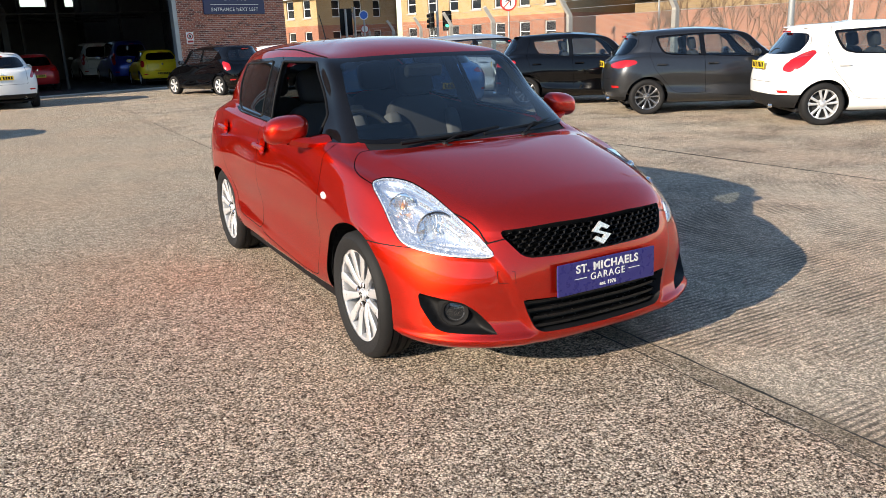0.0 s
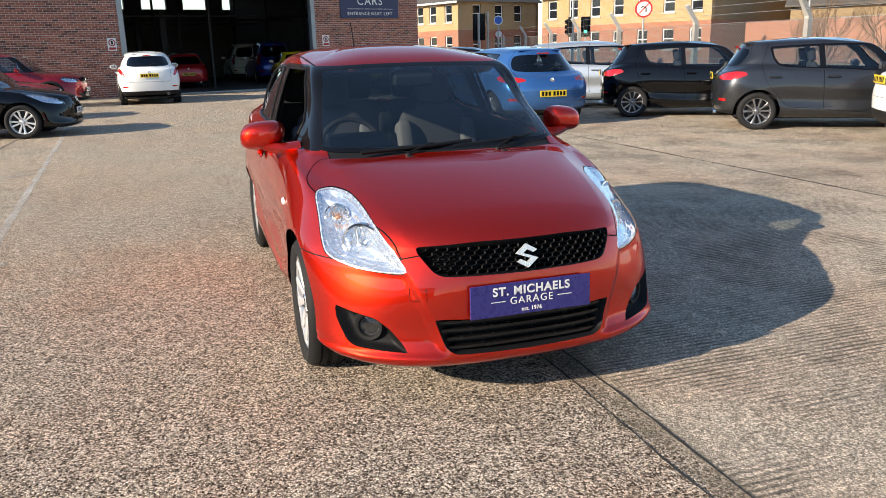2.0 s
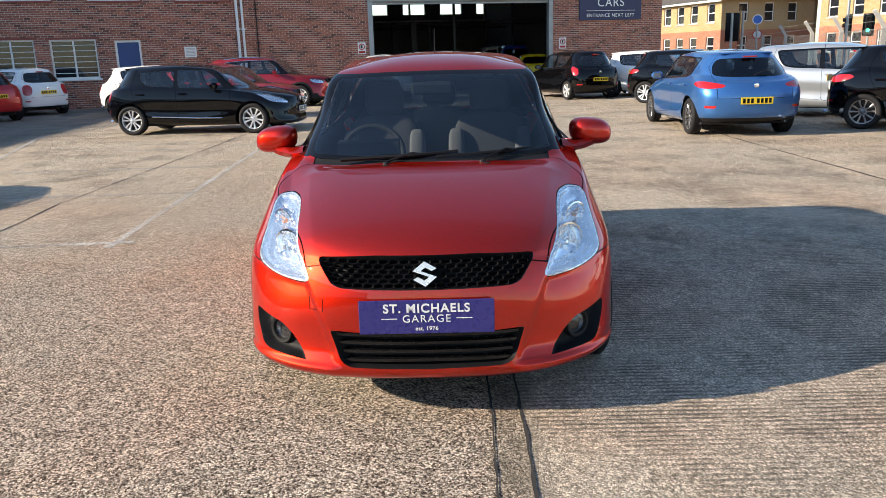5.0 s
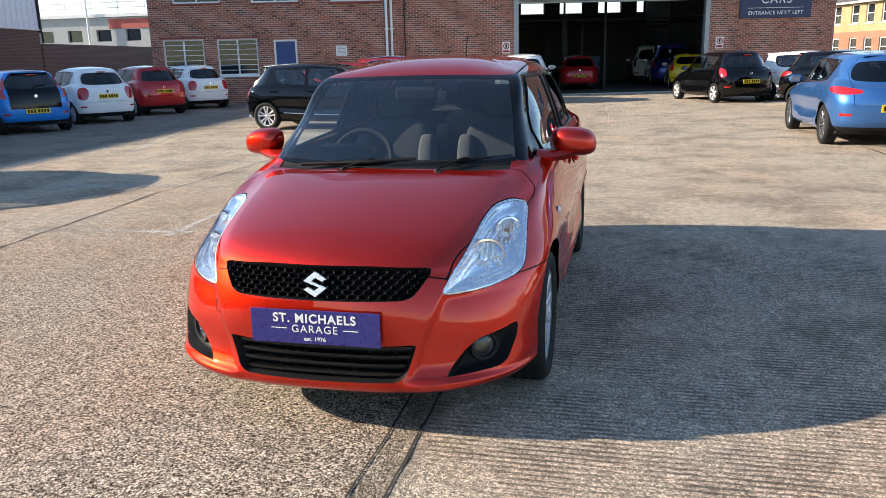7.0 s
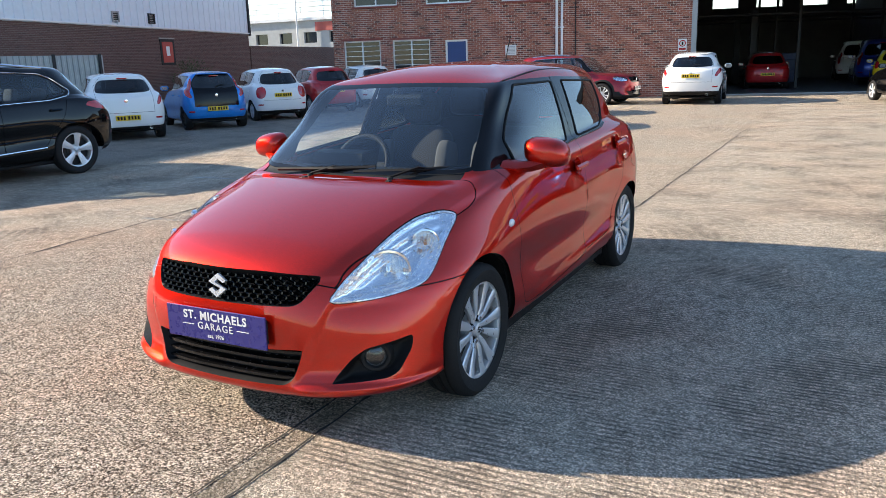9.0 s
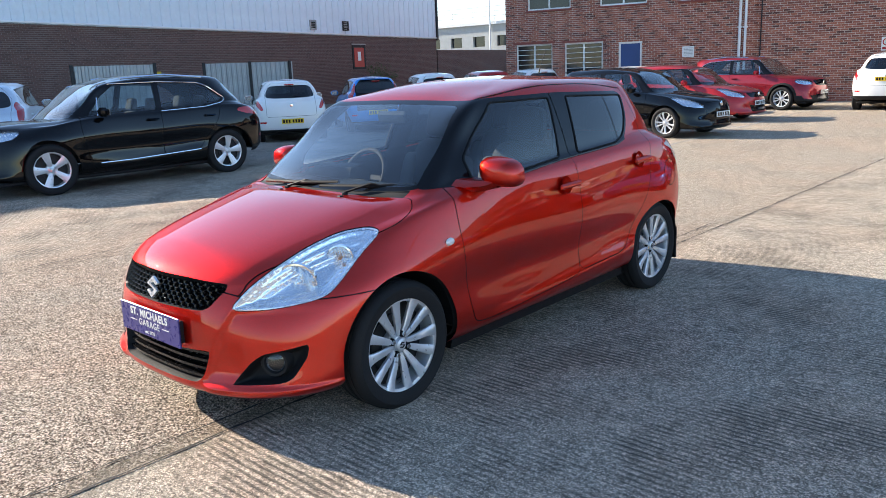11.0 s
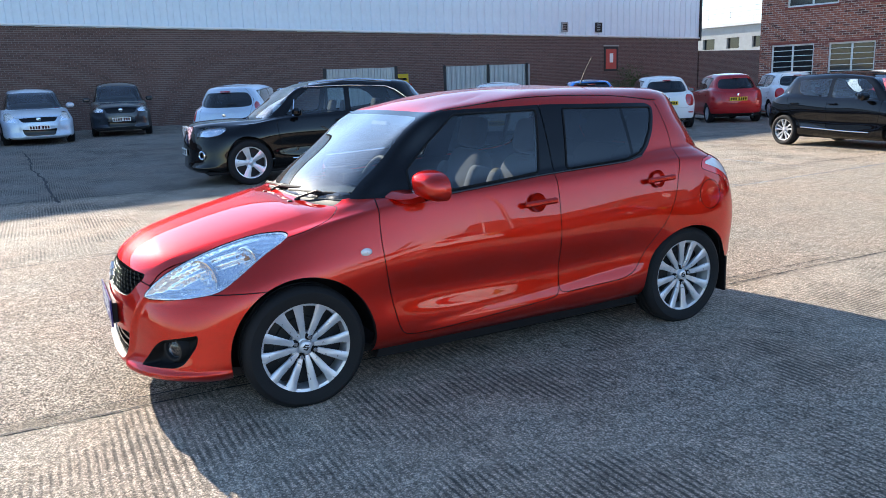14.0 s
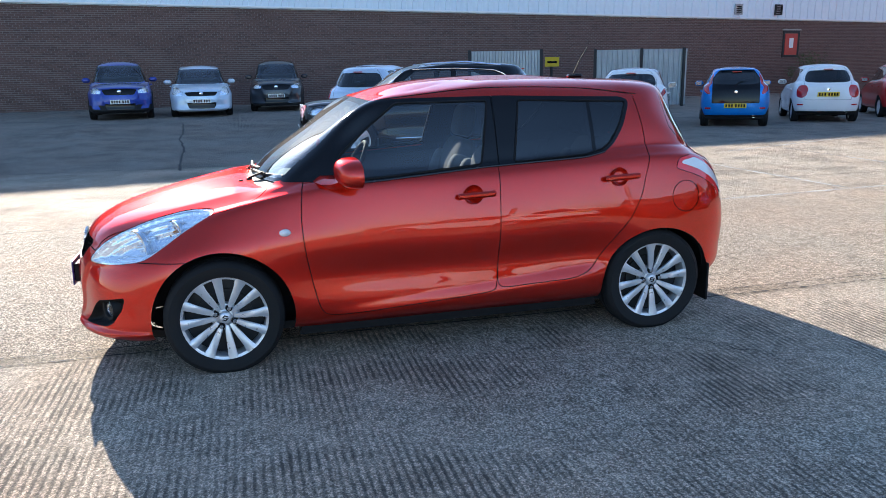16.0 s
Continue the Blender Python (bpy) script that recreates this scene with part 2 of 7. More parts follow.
def holder(name, m, label, category, group="", kind=""):
    ob = new(name)
    ob.empty_display_size = 0.2
    ob.matrix_basis = m
    return tagged(ob, label, category, group, kind)


def lettering(name, text, size, m, material, parent, space=1.0, wide=1.0, bold=0.0):
    """Raised letters in Blender's own font, centred, turned into a mesh."""
    cu = bpy.data.curves.new(name, 'FONT')
    cu.body, cu.size, cu.align_x, cu.align_y = text, size, 'CENTER', 'CENTER'
    cu.extrude, cu.space_character, cu.offset = 0.0012, space, bold
    tmp = bpy.data.objects.new(name, cu)
    me = bpy.data.meshes.new_from_object(tmp)
    bpy.data.objects.remove(tmp)
    me.transform(Matrix.Diagonal((wide, 1, 1, 1)))
    return part(name, me, material, parent, m=m)


BLACK_PLASTIC = plain("black plastic", (0.010, 0.010, 0.011), 0.62, vary=0.25, grain=300, gloss=0.25)
GLOSS_BLACK = plain("gloss black", (0.005, 0.005, 0.006), 0.10, vary=0.2, gloss=0.3)
RUBBER = plain("rubber", (0.011, 0.011, 0.012), 0.75, vary=0.35, grain=120, relief=0.001, gloss=0.3)
DARK_METAL = plain("dark metal", (0.03, 0.03, 0.032), 0.6, 0.4)
ALLOY = plain("alloy", (0.66, 0.67, 0.70), 0.34, 0.55, vary=0.06)
DARK_ALLOY = plain("dark alloy", (0.24, 0.24, 0.25), 0.3, 0.8, vary=0.06)
CHROME = plain("chrome", (0.80, 0.81, 0.83), 0.09, 1.0, vary=0.03)
PLATE_YELLOW = plain("yellow plate", (0.72, 0.50, 0.02), 0.35, vary=0.05)
PLATE_WHITE = plain("white plate", (0.78, 0.78, 0.76), 0.35, vary=0.04)
CLEAR_LENS = thin_glass("clear lens", (0.96, 0.98, 1.0), 1.5)
WINDOW = thin_glass("car window", (0.64, 0.72, 0.75), 1.5, 0.0)
SCREEN = thin_glass("windscreen glass", (0.70, 0.79, 0.81), 1.52, 0.0, 0.004)
MATT_BLACK = plain("matt black trim", (0.006, 0.006, 0.007), 0.6, vary=0.2, gloss=0.2)
DARK_WINDOW = thin_glass("tinted car window", (0.09, 0.11, 0.125), 1.45, 0.0)
HEADLINER = plain("headlining", (0.42, 0.42, 0.41), 0.9, vary=0.08, grain=200)
SEAT_CLOTH = plain("seat cloth", (0.032, 0.032, 0.035), 0.9, vary=0.3, grain=150, relief=0.001)
LIGHT_CLOTH = plain("light seat cloth", (0.085, 0.085, 0.09), 0.9, vary=0.2, grain=150)
TRIM = plain("interior trim", (0.011, 0.012, 0.013), 0.75, vary=0.2, gloss=0.25)
REFLECTOR = plain("lamp reflector", (0.90, 0.91, 0.93), 0.12, 1.0, vary=0.03)
SATIN = plain("satin chrome", (0.80, 0.81, 0.83), 0.28, 0.6, vary=0.02)
LAMP_SHELL = plain("lamp shell", (0.91, 0.93, 0.96), 0.22, 0.85, vary=0.02)
GRILLE_BLACK = plain("glossy grille plastic", (0.006, 0.006, 0.007), 0.22, vary=0.2, gloss=0.45)
AMBER = plain("amber", (0.55, 0.20, 0.05), 0.25, coat=1.0)
BRIGHT_RED_LENS = plain("bright red lens", (0.80, 0.014, 0.020), 0.12, vary=0.1, grain=90, coat=1.0)
RED_LENS = plain("red lens", (0.42, 0.008, 0.010), 0.12, vary=0.25, grain=90, coat=1.0)
WHITE_LENS = plain("white lens", (0.75, 0.74, 0.74), 0.15, vary=0.1, grain=90, coat=1.0)
WHITE_PAINT = plain("white paint", (0.78, 0.78, 0.77), 0.5, vary=0.05)
SIGN_BLUE = plain("sign navy", (0.012, 0.020, 0.085), 0.35, vary=0.08)

# ---- ground ----
def ground_material():
    m, nt, b = nodes_of("yard concrete")
    pos = coords(nt, 'Position')
    sep = nt.nodes.new("ShaderNodeSeparateXYZ")
    nt.links.new(pos, sep.inputs[0])
    broad = noise_of(nt, pos, 0.35, 5, 0.6)
    mid = noise_of(nt, pos, 3.0, 5, 0.6)
    # crushed stone: cells pulled out of shape, so that the chips are angular and uneven
    pull = node(nt, "ShaderNodeTexNoise", Scale=95.0, Detail=2.0)
    nt.links.new(pos, pull.inputs["Vector"])
    shift = nt.nodes.new("ShaderNodeVectorMath")
    shift.operation = 'MULTIPLY_ADD'
    nt.links.new(pull.outputs["Color"], shift.inputs[0])
    shift.inputs[1].default_value = (0.016, 0.016, 0.0)
    nt.links.new(pos, shift.inputs[2])
    def chips(scale):
        v = node(nt, "ShaderNodeTexVoronoi", Scale=scale)
        nt.links.new(shift.outputs[0], v.inputs["Vector"])
        c = nt.nodes.new("ShaderNodeSeparateColor")
        nt.links.new(v.outputs["Color"], c.inputs[0])
        return v, c
    v, stone = chips(122.0)
    v2, stone2 = chips(260.0)
    cr = nt.nodes.new("ShaderNodeValToRGB")
    els = cr.color_ramp.elements
    els[0].color, els[1].color = (0.012, 0.009, 0.007, 1), (1.0, 0.90, 0.77, 1)
    for p, c in ((0.16, (0.13, 0.095, 0.070, 1)), (0.36, (0.44, 0.345, 0.265, 1)), (0.62, (0.80, 0.68, 0.55, 1))):
        els.new(p).color = c
    chip = maths(nt, 'ADD', maths(nt, 'MULTIPLY', stone.outputs[0], 0.62), maths(nt, 'MULTIPLY', stone2.outputs[1], 0.38))
    nt.links.new(ramp(nt, chip, 0.12, 0.88), cr.inputs[0])
    # dirt and shadow, both painted into the pits between the chips
    aggregate = mix_rgb(nt, ramp(nt, v.outputs["Distance"], 0.42, 0.70, 0.0, 0.72), cr.outputs[0], (0.026, 0.021, 0.017))
    smooth = mix_rgb(nt, mid, (0.74, 0.645, 0.51), (0.98, 0.87, 0.72))
    smooth = mix_rgb(nt, 0.62, smooth, aggregate)
    # the slab beyond the joint keeps its tamped ridges
    side = ramp(nt, maths(nt, 'ADD', sep.outputs[0], maths(nt, 'MULTIPLY', mid, 0.05)), 0.37, 0.42)
    far = ramp(nt, maths(nt, 'ADD', sep.outputs[0], maths(nt, 'MULTIPLY', broad, 2.0)), -2.0, -4.0)
    ribbed = maths(nt, 'MAXIMUM', side, far)
    worn = ramp(nt, broad, 0.35, 0.65, 0.3, 0.95)
    col = mix_rgb(nt, maths(nt, 'MULTIPLY', ribbed, worn), aggregate, smooth)
    warm = ramp(nt, noise_of(nt, pos, 0.6, 3), 0.4, 0.65)
    col = mix_rgb(nt, maths(nt, 'MULTIPLY', warm, 0.6), col, mix_rgb(nt, 1.0, col, (1.12, 0.93, 0.84), 'MULTIPLY'))
    # paler, sandier slabs further up the yard
    pale = ramp(nt, maths(nt, 'ADD', sep.outputs[1], maths(nt, 'MULTIPLY', broad, 3.0)), 1.5, 7.0, 0.0, 0.26)
    col = mix_rgb(nt, pale, col, mix_rgb(nt, mid, (0.58, 0.49, 0.35), (0.84, 0.73, 0.55)))
    stain = ramp(nt, noise_of(nt, pos, 1.3, 6, 0.7), 0.54, 0.74, 0.0, 0.32)
    col = mix_rgb(nt, stain, col, (0.070, 0.056, 0.046))
    # oil and tyre marks, drawn out along the driving lines
    oily = ramp(nt, noise_of(nt, coords(nt, 'Position', (0.9, 0.22, 1.0), (0, 0, 0.3)), 1.0, 5, 0.65), 0.55, 0.72, 0.0, 0.18)
    col = mix_rgb(nt, oily, col, (0.10, 0.082, 0.066))
    # mottled cement
    mott = noise_of(nt, pos, 13.0, 4, 0.7)
    col = mix_rgb(nt, 1.0, col, mix_rgb(nt, ramp(nt, mott, 0.34, 0.66), (0.74, 0.73, 0.72), (1.14, 1.13, 1.12)), 'MULTIPLY')
    # greyer and darker from x = -8.2 westwards, towards the warehouse wall
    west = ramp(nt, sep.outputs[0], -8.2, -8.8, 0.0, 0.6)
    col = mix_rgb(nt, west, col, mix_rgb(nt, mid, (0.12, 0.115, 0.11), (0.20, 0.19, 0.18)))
    ridge = nt.nodes.new("ShaderNodeTexWave")
    ridge.wave_type, ridge.bands_direction = 'BANDS', 'Y'
    ridge.inputs["Scale"].default_value = 8.8
    ridge.inputs["Distortion"].default_value = 1.3
    ridge.inputs["Detail"].default_value = 2.0
    ridge.inputs["Detail Scale"].default_value = 1.3
    nt.links.new(pos, ridge.inputs["Vector"])
    streak = noise_of(nt, coords(nt, 'Position', (7.0, 40.0, 1.0)), 1.0, 3, 0.6)
    tamped = maths(nt, 'ADD', maths(nt, 'MULTIPLY', ridge.outputs["Fac"], 0.66), maths(nt, 'MULTIPLY', ramp(nt, streak, 0.3, 0.7), 0.34))
    # the ridges crumble into chips at their edges
    tamped = maths(nt, 'ADD', tamped, maths(nt, 'MULTIPLY', maths(nt, 'SUBTRACT', stone2.outputs[2], 0.5), 0.22))
    patchy = ramp(nt, noise_of(nt, pos, 1.3, 5, 0.65), 0.44, 0.60, 0.10, 1.0)
    # groove shade, with some dirt, is put into the colour of the hollows
    hollow = maths(nt, 'MULTIPLY', maths(nt, 'MULTIPLY', ramp(nt, tamped, 0.56, 0.24), ribbed), patchy)
    col = mix_rgb(nt, maths(nt, 'MULTIPLY', hollow, 0.76), col, (0.075, 0.067, 0.060))
    # moss and dirt along the joint strip
    off = maths(nt, 'ABSOLUTE', maths(nt, 'SUBTRACT', sep.outputs[0], 0.335))
    seam = maths(nt, 'MULTIPLY', ramp(nt, off, 0.05, 0.13, 1.0, 0.0), ramp(nt, noise_of(nt, pos, 5.0, 5, 0.7), 0.35, 0.65, 0.1, 0.75))
    seam = maths(nt, 'MULTIPLY', seam, ramp(nt, sep.outputs[1], 1.0, 4.5, 1.0, 0.15))
    col = mix_rgb(nt, seam, col, mix_rgb(nt, stone2.outputs[0], (0.05, 0.045, 0.032), (0.26, 0.225, 0.165)))
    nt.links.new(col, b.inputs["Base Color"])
    nt.links.new(ramp(nt, stone2.outputs[0], 0.2, 0.9, 0.6, 0.95), b.inputs["Roughness"])
    hr = maths(nt, 'MULTIPLY', maths(nt, 'MULTIPLY', tamped, ribbed), patchy)
    h = maths(nt, 'ADD', maths(nt, 'MULTIPLY', hr, 0.75), maths(nt, 'MULTIPLY', v.outputs["Distance"], -0.65))
    h = maths(nt, 'ADD', h, maths(nt, 'MULTIPLY', stone2.outputs[2], 0.22))
    h = maths(nt, 'ADD', h, maths(nt, 'MULTIPLY', mid, 0.5))
    b.inputs["Specular IOR Level"].default_value = 0.06
    bump(nt, b, h, 1.0, 0.013)
    return m


def smooth_step(a, b, t):
    t = min(1.0, max(0.0, (t - a) / (b - a)))
    return t * t * (3 - 2 * t)


def ground_z(x, y):
    """The yard is level, and rises a hand's height towards the warehouse."""
    return 0.27 * smooth_step(-9.0, -20.0, x) * smooth_step(9.0, 2.0, y)


def ground():
    JOINTS_X, JOINTS_Y = (-8.6, -17.5), (12.6, -8.0, 24.9)
    def axis(lo, hi, step, joints):
        pts = {lo * 40, lo * 8, lo * 2, hi * 2, hi * 8, hi * 40}
        n = int((hi - lo) / step)
        pts |= {lo + (hi - lo) * i / n for i in range(n + 1)}
        for j in joints:
            pts = {p for p in pts if abs(p - j) > 0.05}
            pts |= {j - 0.016, j - 0.008, j + 0.006, j + 0.013}
        return sorted(pts)
    xs, ys = axis(-40, 40, 1.0, JOINTS_X), axis(-30, 60, 1.0, JOINTS_Y)
    low = lambda p, joints: any(-0.01 < p - j < 0.008 for j in joints)
    g = Geo()
    for y in ys:
        for x in xs:
            z = ground_z(x, y)
            if low(x, JOINTS_X) or low(y, JOINTS_Y):
                z -= 0.018
            elif any(abs(x - j) < 0.05 for j in JOINTS_X) or any(abs(y - j) < 0.05 for j in JOINTS_Y):
                z -= 0.003
            g.v.append((x, y, z))
    n = len(xs)
    g.f = [(j * n + i, j * n + i + 1, (j + 1) * n + i + 1, (j + 1) * n + i) for j in range(len(ys) - 1) for i in range(n - 1)]
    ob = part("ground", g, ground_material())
    return tagged(ob, "brown exposed-aggregate and ribbed concrete yard slabs", "ground", kind="structure")


ground()


def worn_marking():
    m, nt, b = nodes_of("worn road paint")
    pos = coords(nt, 'Position')
    b.inputs["Base Color"].default_value = (0.60, 0.58, 0.53, 1)
    b.inputs["Roughness"].default_value = 0.8
    wear = maths(nt, 'ADD', maths(nt, 'MULTIPLY', noise_of(nt, pos, 45, 5, 0.7), 0.6), maths(nt, 'MULTIPLY', noise_of(nt, pos, 1.1, 4), 0.4))
    nt.links.new(ramp(nt, wear, 0.44, 0.58, 0.08, 0.85), b.inputs["Alpha"])
    return m


def strip(a, b, w):
    """A flat band on the ground from a to b, following its rise."""
    a, b = Vector((*a, 0)), Vector((*b, 0))
    d = (b - a).normalized()
    s = Vector((-d.y, d.x, 0)) * (w / 2)
    n = max(2, int((b - a).length / 0.5))
    g = Geo()
    for i in range(n + 1):
        p = a.lerp(b, i / n)
        for q in (p + s, p - s):
            g.v.append((q.x, q.y, ground_z(q.x, q.y) + 0.004))
    g.f = [(2 * i, 2 * i + 1, 2 * i + 3, 2 * i + 2) for i in range(n)]
    return g


MARKING = worn_marking()
for a, b in (((-4.1, 19.5), (-2.75, 1.2)), ((-2.9, 3.85), (-6.0, 3.74)), ((-2.6, 1.39), (-4.2, 1.25)), ((-4.0, 8.5), (-7.5, 8.57)),
             ((-3.1, 6.15), (-7.05, 5.94)), ((-7.35, 7.3), (-8.97, 11.9)), ((-3.5, 14.4), (-7.5, 13.9))):
    tagged(part("parking_line", strip(a, b, 0.075), MARKING), "faded white parking bay line on the concrete", "parking line", "parking lines", "structure")


def crack(name, a, b, w, wander, seed, label):
    rng = random.Random(seed)
    n = 40
    a, b = Vector(a), Vector(b)
    d = (b - a).normalized()
    s = Vector((-d.y, d.x))
    g, off = Geo(), 0.0
    for i in range(n + 1):
        off = off * 0.85 + rng.uniform(-wander, wander)
        p = a.lerp(b, i / n) + s * off
        ww = w * rng.uniform(0.4, 1.3)
        for k in (1, -1):
            q = p + s * ww * k / 2
            g.v.append((q.x, q.y, ground_z(q.x, q.y) + 0.004))
    g.f = [(2 * i, 2 * i + 1, 2 * i + 3, 2 * i + 2) for i in range(n)]
    tagged(part(name, g, TAR), label, "crack", "", "structure")


TAR = plain("tar filler", (0.035, 0.031, 0.028), 0.85, vary=0.4, grain=60)
crack("ground_crack", (-17.0, -2.6), (-8.2, -2.1), 0.045, 0.035, 1, "dark crack across the old concrete slab")
crack("ground_crack", (4.60, 12.5), (4.90, -4.0), 0.028, 0.008, 2, "dark filled joint in the concrete")
crack("ground_crack", (0.95, 1.2), (1.55, 1.62), 0.008, 0.03, 3, "fine crack in the concrete")

for k in range(9):
    y = -8.0 + 2.3 * k
    if y < 3.0:
        crack("ground_crack", (0.252, y), (0.250, y + 2.3), 0.010, 0.0035, 50 + k, "thin ragged crack beside the slab joint")
    crack("ground_crack", (0.378, y), (0.376, y + 2.3), 0.014, 0.0035, 70 + k, "dark ragged joint between two concrete slabs")
crack("ground_crack", (-9.0, 13.1), (5.2, 12.2), 0.022, 0.012, 90, "dark joint across the yard slabs")
crack("ground_crack", (-4.22, 3.4), (-4.25, 12.6), 0.018, 0.006, 91, "dark ragged joint between two concrete slabs")
crack("ground_crack", (-3.50, -4.0), (-4.22, 3.4), 0.020, 0.010, 92, "dark ragged joint between two concrete slabs")
crack("ground_crack", (-8.55, -0.6), (-8.95, -9.0), 0.03, 0.008, 6, "dark joint between the western concrete slabs")

# ---- main brick building ----
FACADE = math.atan(0.285)
FRONT = pose(0, 26.6, 0, 0, 0, math.degrees(FACADE))       # local x along the front, -y towards the yard
RED_BRICK = brickwork("red brick", [(0.11, 0.036, 0.028), (0.33, 0.100, 0.064), (0.45, 0.145, 0.088), (0.25, 0.078, 0.060)], (0.68, 0.59, 0.49))
DARK_BRICK = brickwork("dark brown brick", [(0.095, 0.052, 0.045), (0.15, 0.08, 0.065), (0.13, 0.069, 0.058)], (0.235, 0.20, 0.18))
YELLOW_BRICK = brickwork("yellow brick", [(0.36, 0.24, 0.10), (0.45, 0.31, 0.14), (0.40, 0.27, 0.115)], (0.48, 0.41, 0.31))
ORANGE_BRICK = brickwork("orange brick", [(0.29, 0.105, 0.058), (0.38, 0.145, 0.078), (0.33, 0.12, 0.07)], (0.36, 0.29, 0.225))
BUFF_BRICK = brickwork("buff brick", [(0.27, 0.185, 0.095), (0.35, 0.245, 0.13), (0.31, 0.21, 0.11)], (0.33, 0.265, 0.185))
SLATE = plain("roof slate", (0.075, 0.068, 0.062), 0.7, vary=0.3, grain=12)
CLADDING = plain("pale blue cladding", (0.70, 0.76, 0.82), 0.5, vary=0.05, grain=6)
BLUE_PAINT = plain("blue door paint", (0.02, 0.06, 0.20), 0.45)
GREY_STEEL = plain("galvanised steel", (0.34, 0.36, 0.37), 0.5, 0.5, vary=0.15)
INNER_WALL = plain("workshop wall", (0.12, 0.12, 0.115), 0.8, vary=0.2)
WORKSHOP_FLOOR = plain("workshop floor", (0.05, 0.05, 0.05), 0.6, vary=0.3)
HOUSE_GLASS = plain("dark window glass", (0.012, 0.015, 0.02), 0.05, vary=0.1, gloss=0.6)
RED_PAINT = plain("red paint", (0.42, 0.02, 0.018), 0.4)
YELLOW_PAINT = plain("yellow paint", (0.60, 0.42, 0.02), 0.45)
LINTEL = plain("lintel tile", (0.24, 0.06, 0.045), 0.7, vary=0.2)
CONCRETE = plain("post concrete", (0.38, 0.36, 0.33), 0.85, vary=0.15, relief=0.002)


def wall_with_openings(g, x0, x1, z0, z1, openings, y0, y1):
    """One wall in local x and z, pierced by its openings (x0, x1, z0, z1)."""
    xs = sorted({x0, x1, *[min(max(q, x0), x1) for o in openings for q in o[:2]]})
    zs = sorted({z0, z1, *[min(max(q, z0), z1) for o in openings for q in o[2:]]})
    def solid(i, k):
        if not (0 <= i < len(xs) - 1 and 0 <= k < len(zs) - 1):
            return False
        x, z = (xs[i] + xs[i + 1]) / 2, (zs[k] + zs[k + 1]) / 2
        return not any(o[0] < x < o[1] and o[2] < z < o[3] for o in openings)
    ids, v, f = {}, [], []
    def at(i, y, k):
        if (i, y, k) not in ids:
            ids[i, y, k] = len(v)
            v.append((xs[i], (y0, y1)[y], zs[k]))
        return ids[i, y, k]
    for i in range(len(xs) - 1):
        for k in range(len(zs) - 1):
            if not solid(i, k):
                continue
            for y in (0, 1):
                f.append((at(i, y, k), at(i + 1, y, k), at(i + 1, y, k + 1), at(i, y, k + 1)))
            for di, dk, a, b in ((-1, 0, (i, k), (i, k + 1)), (1, 0, (i + 1, k), (i + 1, k + 1)), (0, -1, (i, k), (i + 1, k)), (0, 1, (i, k + 1), (i + 1, k + 1))):
                if not solid(i + di, k + dk):
                    f.append((at(a[0], 0, a[1]), at(b[0], 0, b[1]), at(b[0], 1, b[1]), at(a[0], 1, a[1])))
    return g.add(v, f)


def frame_bars(x0, x1, z0, z1, y0, y1, w):
    g = Geo()
    g.box(x0, x0 + w, y0, y1, z0, z1)
    g.box(x1 - w, x1, y0, y1, z0, z1)
    g.box(x0 + w, x1 - w, y0, y1, z0, z0 + w)
    g.box(x0 + w, x1 - w, y0, y1, z1 - w, z1)
    return g


LOW_WINDOWS = [(-16.62, -15.10, 1.05, 2.42), (-14.61, -13.09, 1.05, 2.40)]
HIGH_WINDOWS = [(-16.12, -14.36, 3.70, 5.10), (-13.22, -11.45, 3.68, 5.10), (-10.27, -8.40, 3.66, 5.10)]
BLUE_DOOR = (-12.48, -11.61, 0.12, 2.33)
GATEWAY = (-3.33, 4.27, 0.0, 3.55)
TOP = 6.8


